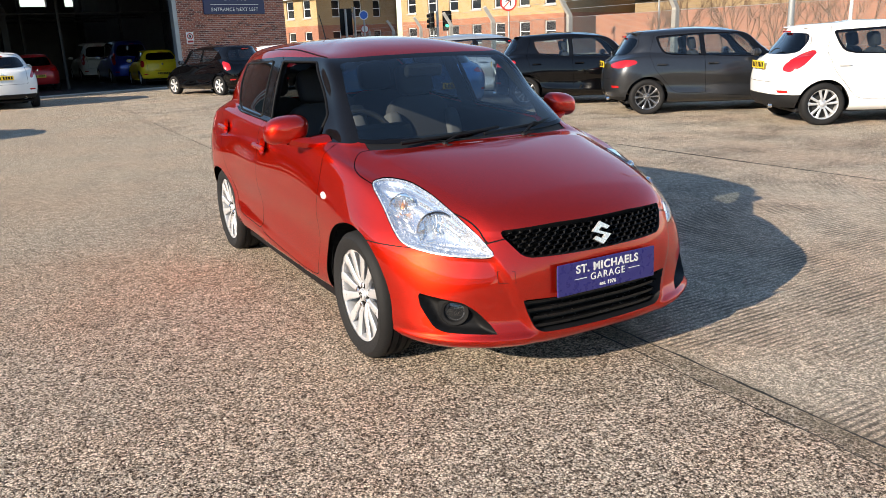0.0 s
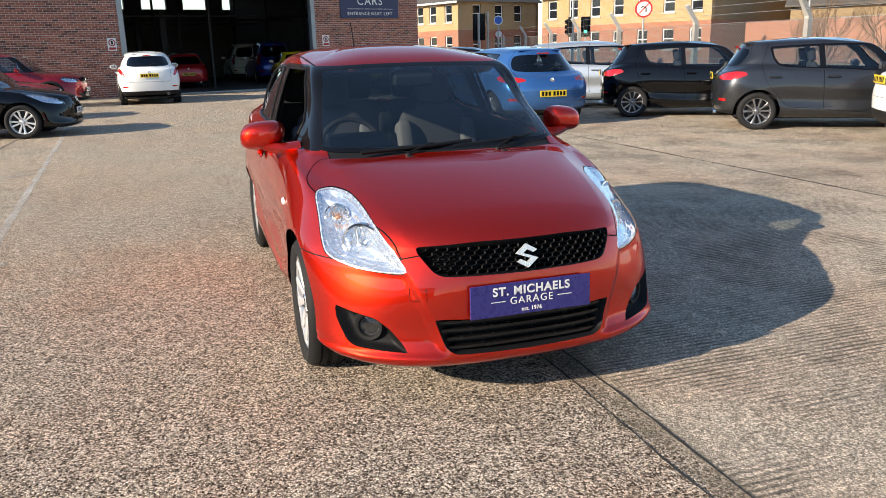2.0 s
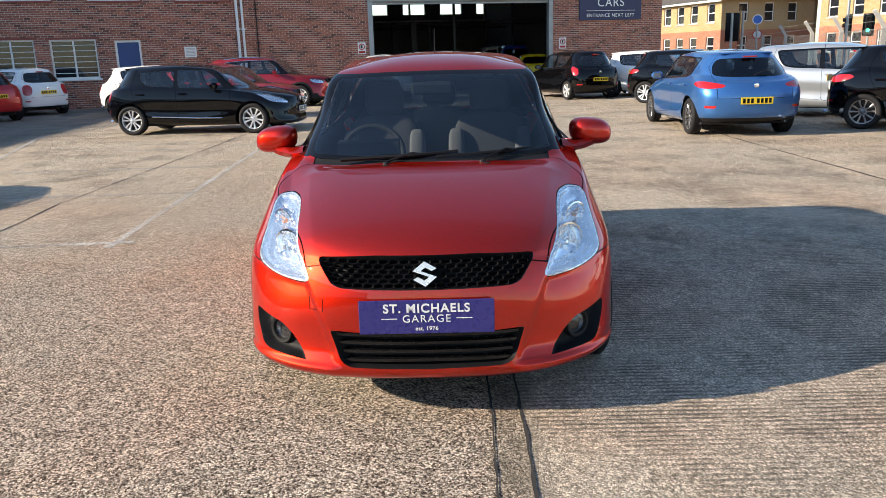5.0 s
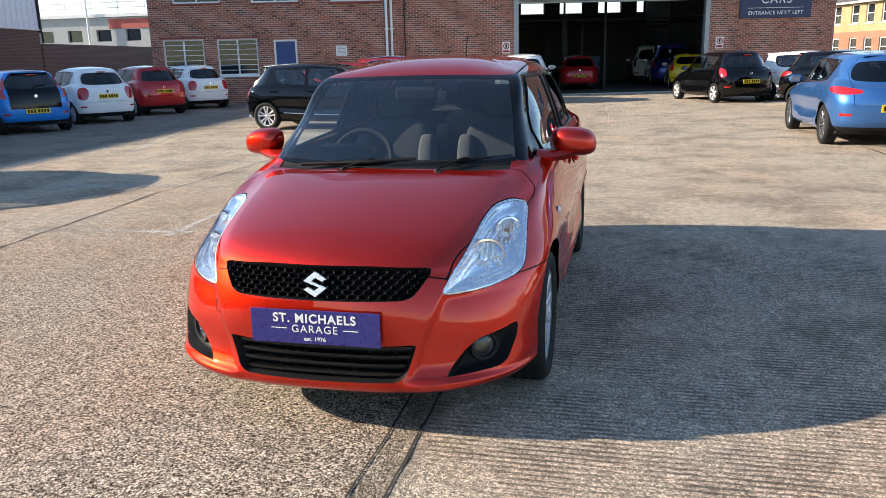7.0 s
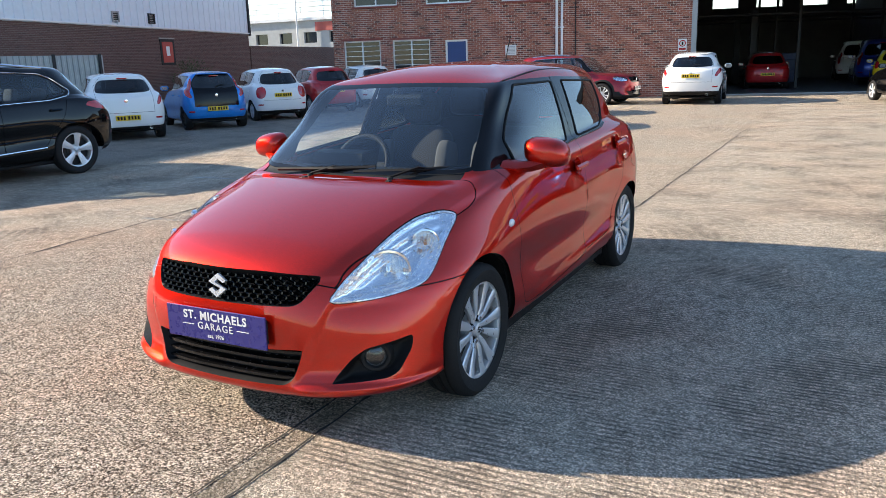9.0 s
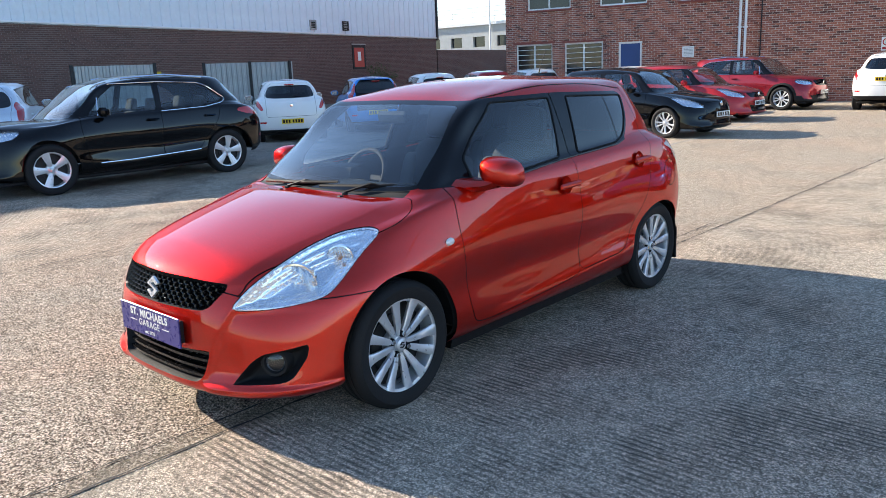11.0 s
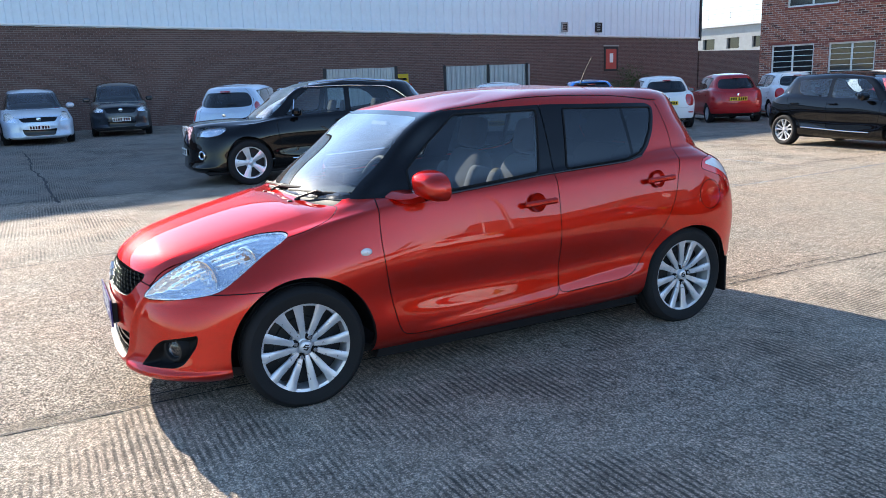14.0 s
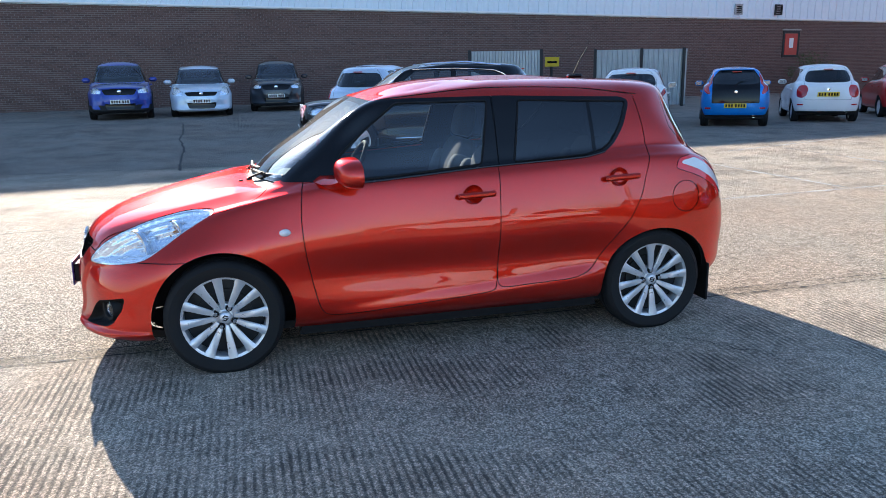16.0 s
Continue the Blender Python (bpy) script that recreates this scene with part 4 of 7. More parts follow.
# ---- cars ----
# A hatchback's shape as lines drawn round one half of it, from the middle of the nose, along the flank, to the
# middle of the tail (x outwards, y to the rear, z up; the nose points to -y). A smooth surface is stretched over them.
LINES = [
    # underside edge
    [(0, -1.93, .165), (.32, -1.905, .165), (.56, -1.81, .17), (.71, -1.67, .185), (.765, -1.5, .20), (.77, -1.2, .20), (.765, -.75, .195), (.765, .25, .20), (.765, .9, .21), (.77, 1.3, .24), (.68, 1.62, .25), (.42, 1.74, .25), (0, 1.77, .25)],
    # lip
    [(0, -2.005, .215), (.32, -1.985, .215), (.58, -1.885, .22), (.745, -1.72, .235), (.815, -1.5, .25), (.822, -1.2, .255), (.812, -.75, .245), (.815, .25, .25), (.818, .9, .26), (.822, 1.3, .29), (.73, 1.66, .33), (.45, 1.80, .33), (0, 1.83, .33)],
    # lower bumper, door foot
    [(0, -2.0, .30), (.32, -1.978, .30), (.58, -1.875, .305), (.745, -1.715, .32), (.822, -1.5, .335), (.838, -1.2, .345), (.832, -.75, .335), (.834, .25, .345), (.838, .9, .36), (.842, 1.3, .38), (.752, 1.66, .42), (.465, 1.815, .42), (0, 1.85, .42)],
    # bumper middle
    [(0, -2.0, .43), (.32, -1.975, .43), (.575, -1.865, .435), (.735, -1.70, .445), (.820, -1.5, .46), (.846, -1.2, .475), (.822, -.75, .47), (.821, .25, .475), (.827, .9, .49), (.852, 1.3, .51), (.765, 1.66, .53), (.475, 1.82, .53), (0, 1.86, .53)],
    # lamp foot, flank at its widest
    [(0, -1.99, .555), (.32, -1.958, .555), (.555, -1.835, .563), (.715, -1.66, .58), (.808, -1.47, .595), (.842, -1.2, .62), (.838, -.75, .62), (.842, .25, .625), (.846, .9, .64), (.852, 1.3, .66), (.775, 1.65, .67), (.48, 1.815, .67), (0, 1.857, .67)],
    # nose edge, shoulder
    [(0, -1.948, .672), (.32, -1.905, .668), (.53, -1.785, .668), (.675, -1.60, .678), (.765, -1.42, .69), (.808, -1.2, .72), (.822, -.75, .755), (.830, .25, .78), (.834, .9, .80), (.832, 1.3, .82), (.765, 1.62, .83), (.475, 1.79, .81), (0, 1.835, .81)],
    # bonnet front, wing top, below the windows
    [(0, -1.83, .755), (.32, -1.785, .75), (.51, -1.675, .75), (.635, -1.50, .765), (.715, -1.34, .785), (.762, -1.16, .82), (.79, -.75, .875), (.803, .25, .91), (.806, .9, .945), (.80, 1.28, .965), (.735, 1.57, .955), (.465, 1.75, .92), (0, 1.80, .91)],
    # bonnet
    [(0, -1.35, .884), (.32, -1.32, .878), (.50, -1.25, .873), (.607, -1.16, .870), (.677, -1.085, .874), (.720, -.98, .892), (.750, -.70, .94), (.765, .25, .985), (.765, .88, 1.02), (.748, 1.24, 1.035), (.685, 1.50, 1.02), (.445, 1.69, .975), (0, 1.745, .965)],
    # foot of the screens and windows
    [(0, -1.06, .925), (.30, -1.035, .925), (.49, -.985, .928), (.595, -.945, .934), (.664, -.875, .945), (.688, -.76, .96), (.712, -.58, .985), (.730, .25, 1.02), (.728, .86, 1.06), (.700, 1.2, 1.075), (.635, 1.45, 1.06), (.425, 1.64, 1.025), (0, 1.70, 1.01)],
    # half up the glass
    [(0, -.72, 1.165), (.29, -.705, 1.163), (.455, -.687, 1.158), (.548, -.665, 1.155), (.602, -.612, 1.157), (.620, -.51, 1.167), (.640, -.36, 1.19), (.660, .3, 1.215), (.655, .88, 1.235), (.635, 1.17, 1.235), (.588, 1.35, 1.222), (.41, 1.54, 1.20), (0, 1.61, 1.19)],
    # top of the glass
    [(0, -.37, 1.372), (.27, -.372, 1.366), (.42, -.384, 1.357), (.503, -.394, 1.352), (.551, -.378, 1.351), (.564, -.30, 1.354), (.563, -.17, 1.365), (.580, .35, 1.382), (.575, .9, 1.368), (.556, 1.15, 1.352), (.525, 1.305, 1.345), (.37, 1.475, 1.345), (0, 1.54, 1.35)],
    # roof shoulder
    [(0, -.20, 1.426), (.25, -.20, 1.42), (.385, -.19, 1.408), (.44, -.18, 1.402), (.468, -.16, 1.400), (.486, -.12, 1.402), (.505, .03, 1.414), (.520, .4, 1.428), (.512, .85, 1.418), (.496, 1.1, 1.408), (.462, 1.285, 1.405), (.32, 1.43, 1.408), (0, 1.475, 1.412)],
    # roof
    [(0, .10, 1.465), (.15, .11, 1.463), (.23, .12, 1.458), (.26, .14, 1.456), (.275, .16, 1.456), (.285, .20, 1.457), (.295, .3, 1.460), (.30, .5, 1.462), (.29, .75, 1.460), (.275, .9, 1.454), (.23, 1.02, 1.448), (.13, 1.10, 1.447), (0, 1.12, 1.448)],
    [(0, .40, 1.478), (.001, .40, 1.478), (.002, .42, 1.478), (.003, .43, 1.478), (.003, .44, 1.478), (.003, .46, 1.478), (.003, .5, 1.478), (.003, .56, 1.478), (.003, .62, 1.477), (.003, .66, 1.477), (.002, .68, 1.476), (.001, .7, 1.476), (0, .7, 1.476)],
]


def midway(a, b, t):
    return [tuple(p + (q - p) * t for p, q in zip(u, v)) for u, v in zip(a, b)]


# two more lines keep the fold between bonnet and windscreen tight
LINES.insert(9, midway(LINES[8], LINES[9], .2))
LINES.insert(8, midway(LINES[7], LINES[8], .82))


def spline_basis(knots, at):
    """Rows that turn values at the knots into values of the natural cubic spline through them."""
    n = len(knots)
    h = np.diff(knots)
    A, R = np.zeros((n, n)), np.zeros((n, n))
    A[0, 0] = A[-1, -1] = 1
    for i in range(1, n - 1):
        A[i, i - 1], A[i, i], A[i, i + 1] = h[i - 1], 2 * (h[i - 1] + h[i]), h[i]
        R[i, i - 1], R[i, i + 1] = 6 / h[i - 1], 6 / h[i]
        R[i, i] = -R[i, i - 1] - R[i, i + 1]
    M = np.linalg.solve(A, R)
    k = np.clip(np.searchsorted(knots, at) - 1, 0, n - 2)
    B = np.zeros((len(at), n))
    for r, (i, t) in enumerate(zip(k, at)):
        a, b, hh = knots[i + 1] - t, t - knots[i], h[i]
        B[r, i] += a / hh
        B[r, i + 1] += b / hh
        B[r] += M[i] * (a ** 3 / (6 * hh) - a * hh / 6) + M[i + 1] * (b ** 3 / (6 * hh) - b * hh / 6)
    return B


def stretched(ns, nv):
    """The half shell as a grid of points and normals."""
    C = np.array(LINES, float)
    flip = np.array([-1.0, 1, 1])
    E = np.concatenate([C[:, 2:0:-1] * flip, C, C[:, -2:-4:-1] * flip], axis=1)
    ks = np.concatenate([[0], np.cumsum(np.sqrt((np.diff(E[1:12], axis=1) ** 2).sum(2)).mean(0))])
    kv = np.concatenate([[0], np.cumsum(np.sqrt((np.diff(C, axis=0) ** 2).sum(2)).mean(1))])
    s = np.linspace(ks[2], ks[-3], ns)
    v = np.linspace(0, kv[-1], nv)
    Bs, Bv = spline_basis(ks, s), spline_basis(kv, v)
    P = np.einsum('va,abc,sb->vsc', Bv, E, Bs)
    P[:, 0, 0] = P[:, -1, 0] = 0
    P[..., 0] = np.maximum(P[..., 0], 0)
    # the crease that runs down the bumper from the lamp to the lower intake
    x, y, z = P[..., 0], P[..., 1], P[..., 2]
    t = np.clip((x - np.interp(z, [.25, .39, .565, .60], [.352, .402, .472, .49])) / .022, 0, 1)
    on = np.clip((z - .24) / .05, 0, 1) * np.clip((.585 - z) / .03, 0, 1) * (y < -1.3) * np.clip((.80 - x) / .3, 0, 1)
    P[..., 1] = y + .014 * t * t * (3 - 2 * t) * on
    # the lip below the fog lamps stands proud of the bumper
    x, y, z = P[..., 0], P[..., 1], P[..., 2]
    t = np.clip((z - .236) / .018, 0, 1)
    on = np.clip((-1.50 - y) / .10, 0, 1) * (z < .5) * np.clip((z - .16) / .05, 0, 1) * np.clip((x - .33) / .06, 0, 1)
    out = .014 * (1 - t * t * (3 - 2 * t)) * on
    turn = np.clip((x - .40) / .40, 0, 1) * 1.2
    P[..., 0], P[..., 1] = x + out * np.sin(turn), y - out * np.cos(turn)
    # the raised middle of the bonnet, which falls away to the wings along a crease
    x, y, z = P[..., 0], P[..., 1], P[..., 2]
    edge = np.interp(y, [-1.9, -1.75, -1.4, -1.0], [.44, .475, .545, .60])
    rise = np.clip((edge + .10 - x) / .10, 0, 1)
    on = np.clip((-1.0 - y) / .12, 0, 1) * np.clip((y + 1.93) / .16, 0, 1) * (z > .66)
    P[..., 2] = z + .013 * rise * on
    # the ledge that rises along the foot of the doors
    x, y, z = P[..., 0], P[..., 1], P[..., 2]
    t = np.clip((z - (.262 + .083 * (y + .384))) / .062, 0, 1)
    fade = np.clip((y + .74) / .25, 0, 1) * np.clip((.94 - y) / .2, 0, 1) * np.clip((z - .20) / .06, 0, 1) * (z < .6) * (x > .5)
    P[..., 0] = x + .017 * (1 - t) * fade
    dv, ds = np.gradient(P, axis=0), np.gradient(P, axis=1)
    N = np.cross(ds, dv)
    N[-1] = (0, 0, 1)
    N[:, [0, -1], 0] = 0
    N /= np.linalg.norm(N, axis=2, keepdims=True) + 1e-12
    return P, N


def outline(poly, rounds=3):
    """A closed outline with its corners cut round."""
    p = np.array(poly, float)
    for _ in range(rounds):
        q = np.roll(p, -1, 0)
        p = np.stack([.8 * p + .2 * q, .2 * p + .8 * q], 1).reshape(-1, 2)
    return p


def rounded(poly, r):
    """A closed outline whose corners are rounded off within r of each one."""
    p, out = np.array(poly, float), []
    for a, b, c in zip(np.roll(p, 1, 0), p, np.roll(p, -1, 0)):
        la, lc = np.linalg.norm(a - b), np.linalg.norm(c - b)
        q0, q1 = b + (a - b) * min(r / la, .45), b + (c - b) * min(r / lc, .45)
        for t in (0, .33, .67, 1):
            out.append(q0 * (1 - t) ** 2 + b * 2 * t * (1 - t) + q1 * t * t)
    return np.array(out)


def inside(poly, pts):
    """Signed distance of points from an outline, negative within."""
    a, b = poly, np.roll(poly, -1, 0)
    d = b - a
    best, odd = np.full(len(pts), 1e9), np.zeros(len(pts), bool)
    for (ax, ay), (dx, dy) in zip(a, d):
        px, py = pts[:, 0] - ax, pts[:, 1] - ay
        t = np.clip((px * dx + py * dy) / (dx * dx + dy * dy + 1e-18), 0, 1)
        best = np.minimum(best, (px - t * dx) ** 2 + (py - t * dy) ** 2)
        if abs(dy) > 1e-12:
            u = py / dy
            odd ^= (u >= 0) & (u < 1) & (px < u * dx)
    return np.where(odd, -1, 1) * np.sqrt(best)


SIDE = lambda V: V[:, [1, 2]]
FACE = lambda V: V[:, [0, 2]]
PLAN = lambda V: V[:, [0, 1]]
NOSE = lambda V: np.stack([(V[:, 0] + V[:, 1]) * .70711, V[:, 2]], 1)      # seen from the front corner
TAIL = lambda V: np.stack([(V[:, 0] - V[:, 1]) * .70711, V[:, 2]], 1)      # seen from the rear corner


class Shell:
    """The half shell, cut into panels along outlines."""

    def __init__(self, ns, nv):
        P, N = stretched(ns, nv)
        self.V, self.N = P.reshape(-1, 3), N.reshape(-1, 3)
        i = np.arange(nv * ns).reshape(nv, ns)
        a, b, c, d = i[:-1, :-1].ravel(), i[:-1, 1:].ravel(), i[1:, 1:].ravel(), i[1:, :-1].ravel()
        self.T = np.concatenate([np.stack([a, b, c], 1), np.stack([a, c, d], 1)])
        self.L = np.array(["body"] * len(self.T), dtype=object)

    def centre(self):
        return self.V[self.T].mean(1)

    def cut(self, f, sel):
        """Splits the chosen triangles where f changes sign. Returns f at each triangle's middle."""
        val = f(self.V)
        val[np.abs(val) < 1e-7] = 1e-7
        s = val[self.T] > 0
        k = s.sum(1)
        x = np.where(sel & (k > 0) & (k < 3))[0]
        if len(x):
            T, lone = self.T[x], np.where(k[x] == 1, s[x].argmax(1), (~s[x]).argmax(1))
            r = np.arange(len(x))
            A, B, C = T[r, lone], T[r, (lone + 1) % 3], T[r, (lone + 2) % 3]
            def between(p, q):
                t = (val[p] / (val[p] - val[q]))[:, None]
                n = self.N[p] * (1 - t) + self.N[q] * t
                return self.V[p] * (1 - t) + self.V[q] * t, n / (np.linalg.norm(n, axis=1, keepdims=True) + 1e-12)
            (v1, n1), (v2, n2) = between(A, B), between(A, C)
            o = len(self.V)
            i1, i2 = o + np.arange(len(x)), o + len(x) + np.arange(len(x))
            self.V, self.N = np.concatenate([self.V, v1, v2]), np.concatenate([self.N, n1, n2])
            self.T[x] = np.stack([A, i1, i2], 1)
            self.T = np.concatenate([self.T, np.stack([i1, B, C], 1), np.stack([i1, C, i2], 1)])
            self.L = np.concatenate([self.L, self.L[x], self.L[x]])
        return f(self.centre())

    def region(self, name, f, where, of=("body",), gap=0.0):
        """Labels what lies within f < 0, with a shut line of half width gap round it."""
        pick = lambda: np.isin(self.L, of) & where(self.centre())
        if gap:
            self.cut(lambda V: f(V) - gap, pick())
            c = self.cut(lambda V: f(V) + gap, pick())
            sel = pick()
            c = f(self.centre())
            self.L[sel & (np.abs(c) < gap)] = "seam"
            self.L[sel & (c <= -gap)] = name
        else:
            c = self.cut(f, pick())
            self.L[pick() & (c < 0)] = name

    def panel(self, names, shape=None, push=0.0, sides=(1, -1), flipped=False, own=False):
        """A mesh of the panels so named, on both sides or one."""
        sel = np.isin(self.L, names)
        T = self.T[sel]
        if not len(T):
            return None
        ids, inv = np.unique(T, return_inverse=True)
        V, N = self.V[ids], self.N[ids]
        T = inv.reshape(-1, 3)
        vs, ns, ts = [], [], []
        for k in sides:
            m = np.array([k, 1.0, 1.0])
            ts.append((T if k > 0 else T[:, ::-1]) + sum(map(len, vs)))
            vs.append((V + N * (push(V)[:, None] if callable(push) else push)) * m)
            ns.append(N * m)
        V, N, T = np.concatenate(vs), np.concatenate(ns), np.concatenate(ts)
        if shape is not None:
            V2 = shape(V)
            N = shape_normals(V, N, shape)
            V = V2
        if flipped:
            N, T = -N, T[:, ::-1]
        me = bpy.data.meshes.new("panel")
        me.from_pydata(V.tolist(), [], T.tolist())
        me.polygons.foreach_set("use_smooth", [True] * len(T))
        if not own:
            me.normals_split_custom_set_from_vertices(N.tolist())
        return me


def shape_normals(V, N, shape):
    """Normals carried through a change of shape, by two small steps along the surface."""
    a = np.cross(N, np.array([0.31, 0.27, 0.91]))
    a /= np.linalg.norm(a, axis=1, keepdims=True)
    b = np.cross(N, a)
    e = 1e-3
    n = np.cross(shape(V + a * e) - shape(V - a * e), shape(V + b * e) - shape(V - b * e))
    n *= np.sign((n * N).sum(1, keepdims=True))
    return n / (np.linalg.norm(n, axis=1, keepdims=True) + 1e-12)


# outlines on the shell
WINDSCREEN = rounded([(-.2, .945), (.3, .945), (.56, .952), (.638, .962), (.612, 1.06), (.588, 1.155), (.542, 1.343), (.50, 1.358), (.25, 1.364), (-.2, 1.368)], .025)
REAR_SCREEN = outline([(-.2, 1.03), (.40, 1.035), (.575, 1.06), (.545, 1.20), (.465, 1.315), (.3, 1.325), (-.2, 1.328)], 2)
DAYLIGHT = rounded([(-.895, .958), (-.72, .956), (-.57, .945), (-.39, .952), (.20, .996), (.80, 1.024), (.93, 1.050), (.99, 1.09), (1.06, 1.18), (1.138, 1.325), (1.09, 1.348), (.35, 1.372), (-.27, 1.368), (-.43, 1.356)], .03)
FRONT_GLASS = rounded([(-.578, .962), (-.39, .968), (.192, 1.011), (.262, 1.346), (-.25, 1.344), (-.42, 1.215), (-.578, 1.078)], .02)
REAR_GLASS = rounded([(.380, 1.016), (.80, 1.040), (.915, 1.066), (.965, 1.10), (1.038, 1.19), (1.112, 1.322), (.442, 1.346)], .02)
HEADLAMP = outline([(-1.015, .564), (-.80, .574), (-.593, .604), (-.52, .67), (-.452, .745), (-.355, .828), (-.42, .842), (-.55, .832), (-.68, .793), (-.80, .737), (-.92, .662)], 2)
GRILLE = rounded([(-.3, .688), (.2, .687), (.432, .674), (.432, .652), (.378, .576), (.345, .563), (-.3, .556)], .02)
LOW_GRILLE = rounded([(-.3, .385), (.2, .385), (.388, .392), (.383, .37), (.350, .268), (.315, .245), (-.3, .232)], .02)
FOG_RECESS = rounded([(-.672, .425), (-.682, .37), (-.745, .285), (-.79, .268), (-1.012, .256), (-.925, .352), (-.87, .390)], .018)
BONNET = outline([(-.3, -2.3), (.45, -2.3), (.468, -1.92), (.52, -1.75), (.60, -1.57), (.68, -1.38), (.725, -1.24), (.742, -1.15), (.735, -1.08), (.70, -1.0), (.645, -.95), (.55, -.975), (.40, -1.02), (-.3, -1.06)], 2)
FRONT_DOOR = outline([(-.775, .985), (-.80, .80), (-.79, .62), (-.735, .33), (-.70, .268), (-.60, .258), (.20, .315), (.249, .34), (.268, .70), (.285, 1.2), (-.5, 1.2)], 2)
REAR_DOOR = rounded([(.285, 1.45), (.268, .70), (.249, .335), (.70, .355), (.80, .385), (.89, .50), (1.045, .68), (1.112, .80), (1.145, .92), (1.19, 1.04), (1.195, 1.12), (1.165, 1.45)], .05)
TAIL_LAMP = rounded([(-.375, .945), (-.415, 1.0), (-.53, 1.016), (-.63, .957), (-.715, .86), (-.757, .75), (-.672, .725), (-.59, .825), (-.49, .893)], .025)
HEADLAMP_SHORT = rounded([(-1.0, .590), (-.78, .592), (-.62, .622), (-.545, .70), (-.60, .752), (-.70, .742), (-.86, .702), (-.99, .655)], .03)
FUEL_FLAP = np.array([(1.395 + .088 * math.cos(a), .785 + .088 * math.sin(a)) for a in np.linspace(0, 2 * math.pi, 40)[:-1]])


def cut_shell(ns, nv, fine):
    sh = Shell(ns, nv)
    g = 0.0024 if fine else 0.0
    arch = lambda yc, zc, a, b: (lambda V: (np.hypot((V[:, 1] - yc) / a, (V[:, 2] - zc) / b) - 1) * a)
    sh.region("hole", arch(-1.213, .285, .358, .358), lambda c: (c[:, 0] > .5) & (c[:, 2] < .75) & (c[:, 1] < 0))
    sh.region("hole", arch(1.235, .275, .355, .335), lambda c: (c[:, 0] > .5) & (c[:, 2] < .75) & (c[:, 1] > 0))
    sh.region("windscreen", lambda V: inside(WINDSCREEN, FACE(V)), lambda c: (c[:, 1] < -.2) & (c[:, 2] > .9))
    sh.region("rear_screen", lambda V: inside(REAR_SCREEN, FACE(V)), lambda c: (c[:, 1] > 1.3) & (c[:, 2] > .98))
    sh.region("pillar", lambda V: inside(DAYLIGHT, SIDE(V)), lambda c: (c[:, 0] > .42) & (c[:, 2] > .9))
    sh.region("front_glass", lambda V: inside(FRONT_GLASS, SIDE(V)), lambda c: c[:, 0] > .4, ("pillar",))
    sh.region("rear_glass", lambda V: inside(REAR_GLASS, SIDE(V)), lambda c: c[:, 0] > .4, ("pillar",))
    sh.region("divider", lambda V: np.abs(V[:, 1] - .862) - .011, lambda c: c[:, 0] > .4, ("rear_glass",))
    sh.L[sh.L == "divider"] = "pillar"
    sh.region("headlamp", lambda V: inside(HEADLAMP, NOSE(V)), lambda c: (c[:, 1] < -1.0) & (c[:, 2] > .5), gap=g * .55)
    sh.region("grille", lambda V: inside(GRILLE, FACE(V)), lambda c: c[:, 1] < -1.6)
    sh.region("low_grille", lambda V: inside(LOW_GRILLE, FACE(V)), lambda c: c[:, 1] < -1.6)
    sh.region("fog_recess", lambda V: inside(FOG_RECESS, NOSE(V)), lambda c: (c[:, 1] < -1.4) & (c[:, 2] < .5))
    hood = lambda V: np.maximum(inside(BONNET, PLAN(V)), (.686 - .046 * np.abs(V[:, 0] / .433) ** 2.0) - V[:, 2])
    sh.region("bonnet", hood, lambda c: (c[:, 1] < -.8) & (c[:, 2] > .6), gap=g)
    c = sh.centre()
    sh.L[(sh.L == "seam") & (c[:, 1] < -1.72) & (c[:, 0] < .415) & (c[:, 2] > .655)] = "bonnet"
    sh.region("cowl", lambda V: np.maximum(V[:, 0] - .60, -1.12 - V[:, 1]), lambda c: (c[:, 1] < -.75) & (c[:, 2] > .86) & (c[:, 1] > -1.15))
    sh.region("bumper", lambda V: np.where((V[:, 0] < .5) & (V[:, 1] < -1.55), -1, V[:, 2] - .600), lambda c: c[:, 1] < -1.3, gap=g)
    if fine:
        sh.region("screen_border", lambda V: -inside(WINDSCREEN, FACE(V)) - np.where(V[:, 2] > 1.25, .022, .018), lambda c: c[:, 0] > -1, ("windscreen",))
        sh.region("roof", lambda V: 1.352 - V[:, 2], lambda c: (c[:, 1] > -.36) & (c[:, 1] < 1.5) & (c[:, 2] > 1.30))
        sh.region("front_door", lambda V: inside(FRONT_DOOR, SIDE(V)), lambda c: (c[:, 0] > .5) & (c[:, 2] > .2), gap=g)
        sh.region("rear_door", lambda V: inside(REAR_DOOR, SIDE(V)), lambda c: (c[:, 0] > .5) & (c[:, 2] > .2) & ((c[:, 2] < 1.375) | (c[:, 1] > 1.1)), gap=g)
        sh.region("seam", lambda V: np.abs(V[:, 1] - .29) - .0035, lambda c: c[:, 0] > .5, ("pillar",))
        sh.region("tail_lamp", lambda V: inside(TAIL_LAMP, TAIL(V)), lambda c: (c[:, 1] > 1.1) & (c[:, 2] > .6), gap=g * .6)
        sh.region("fuel_flap", lambda V: inside(FUEL_FLAP, SIDE(V)), lambda c: (c[:, 0] > .5) & (c[:, 1] > 1.1), gap=g)
        sh.region("hatch", lambda V: np.maximum(np.maximum(V[:, 0] - .60, 1.40 - V[:, 1]), .62 - V[:, 2]), lambda c: c[:, 1] > 1.2, gap=g)
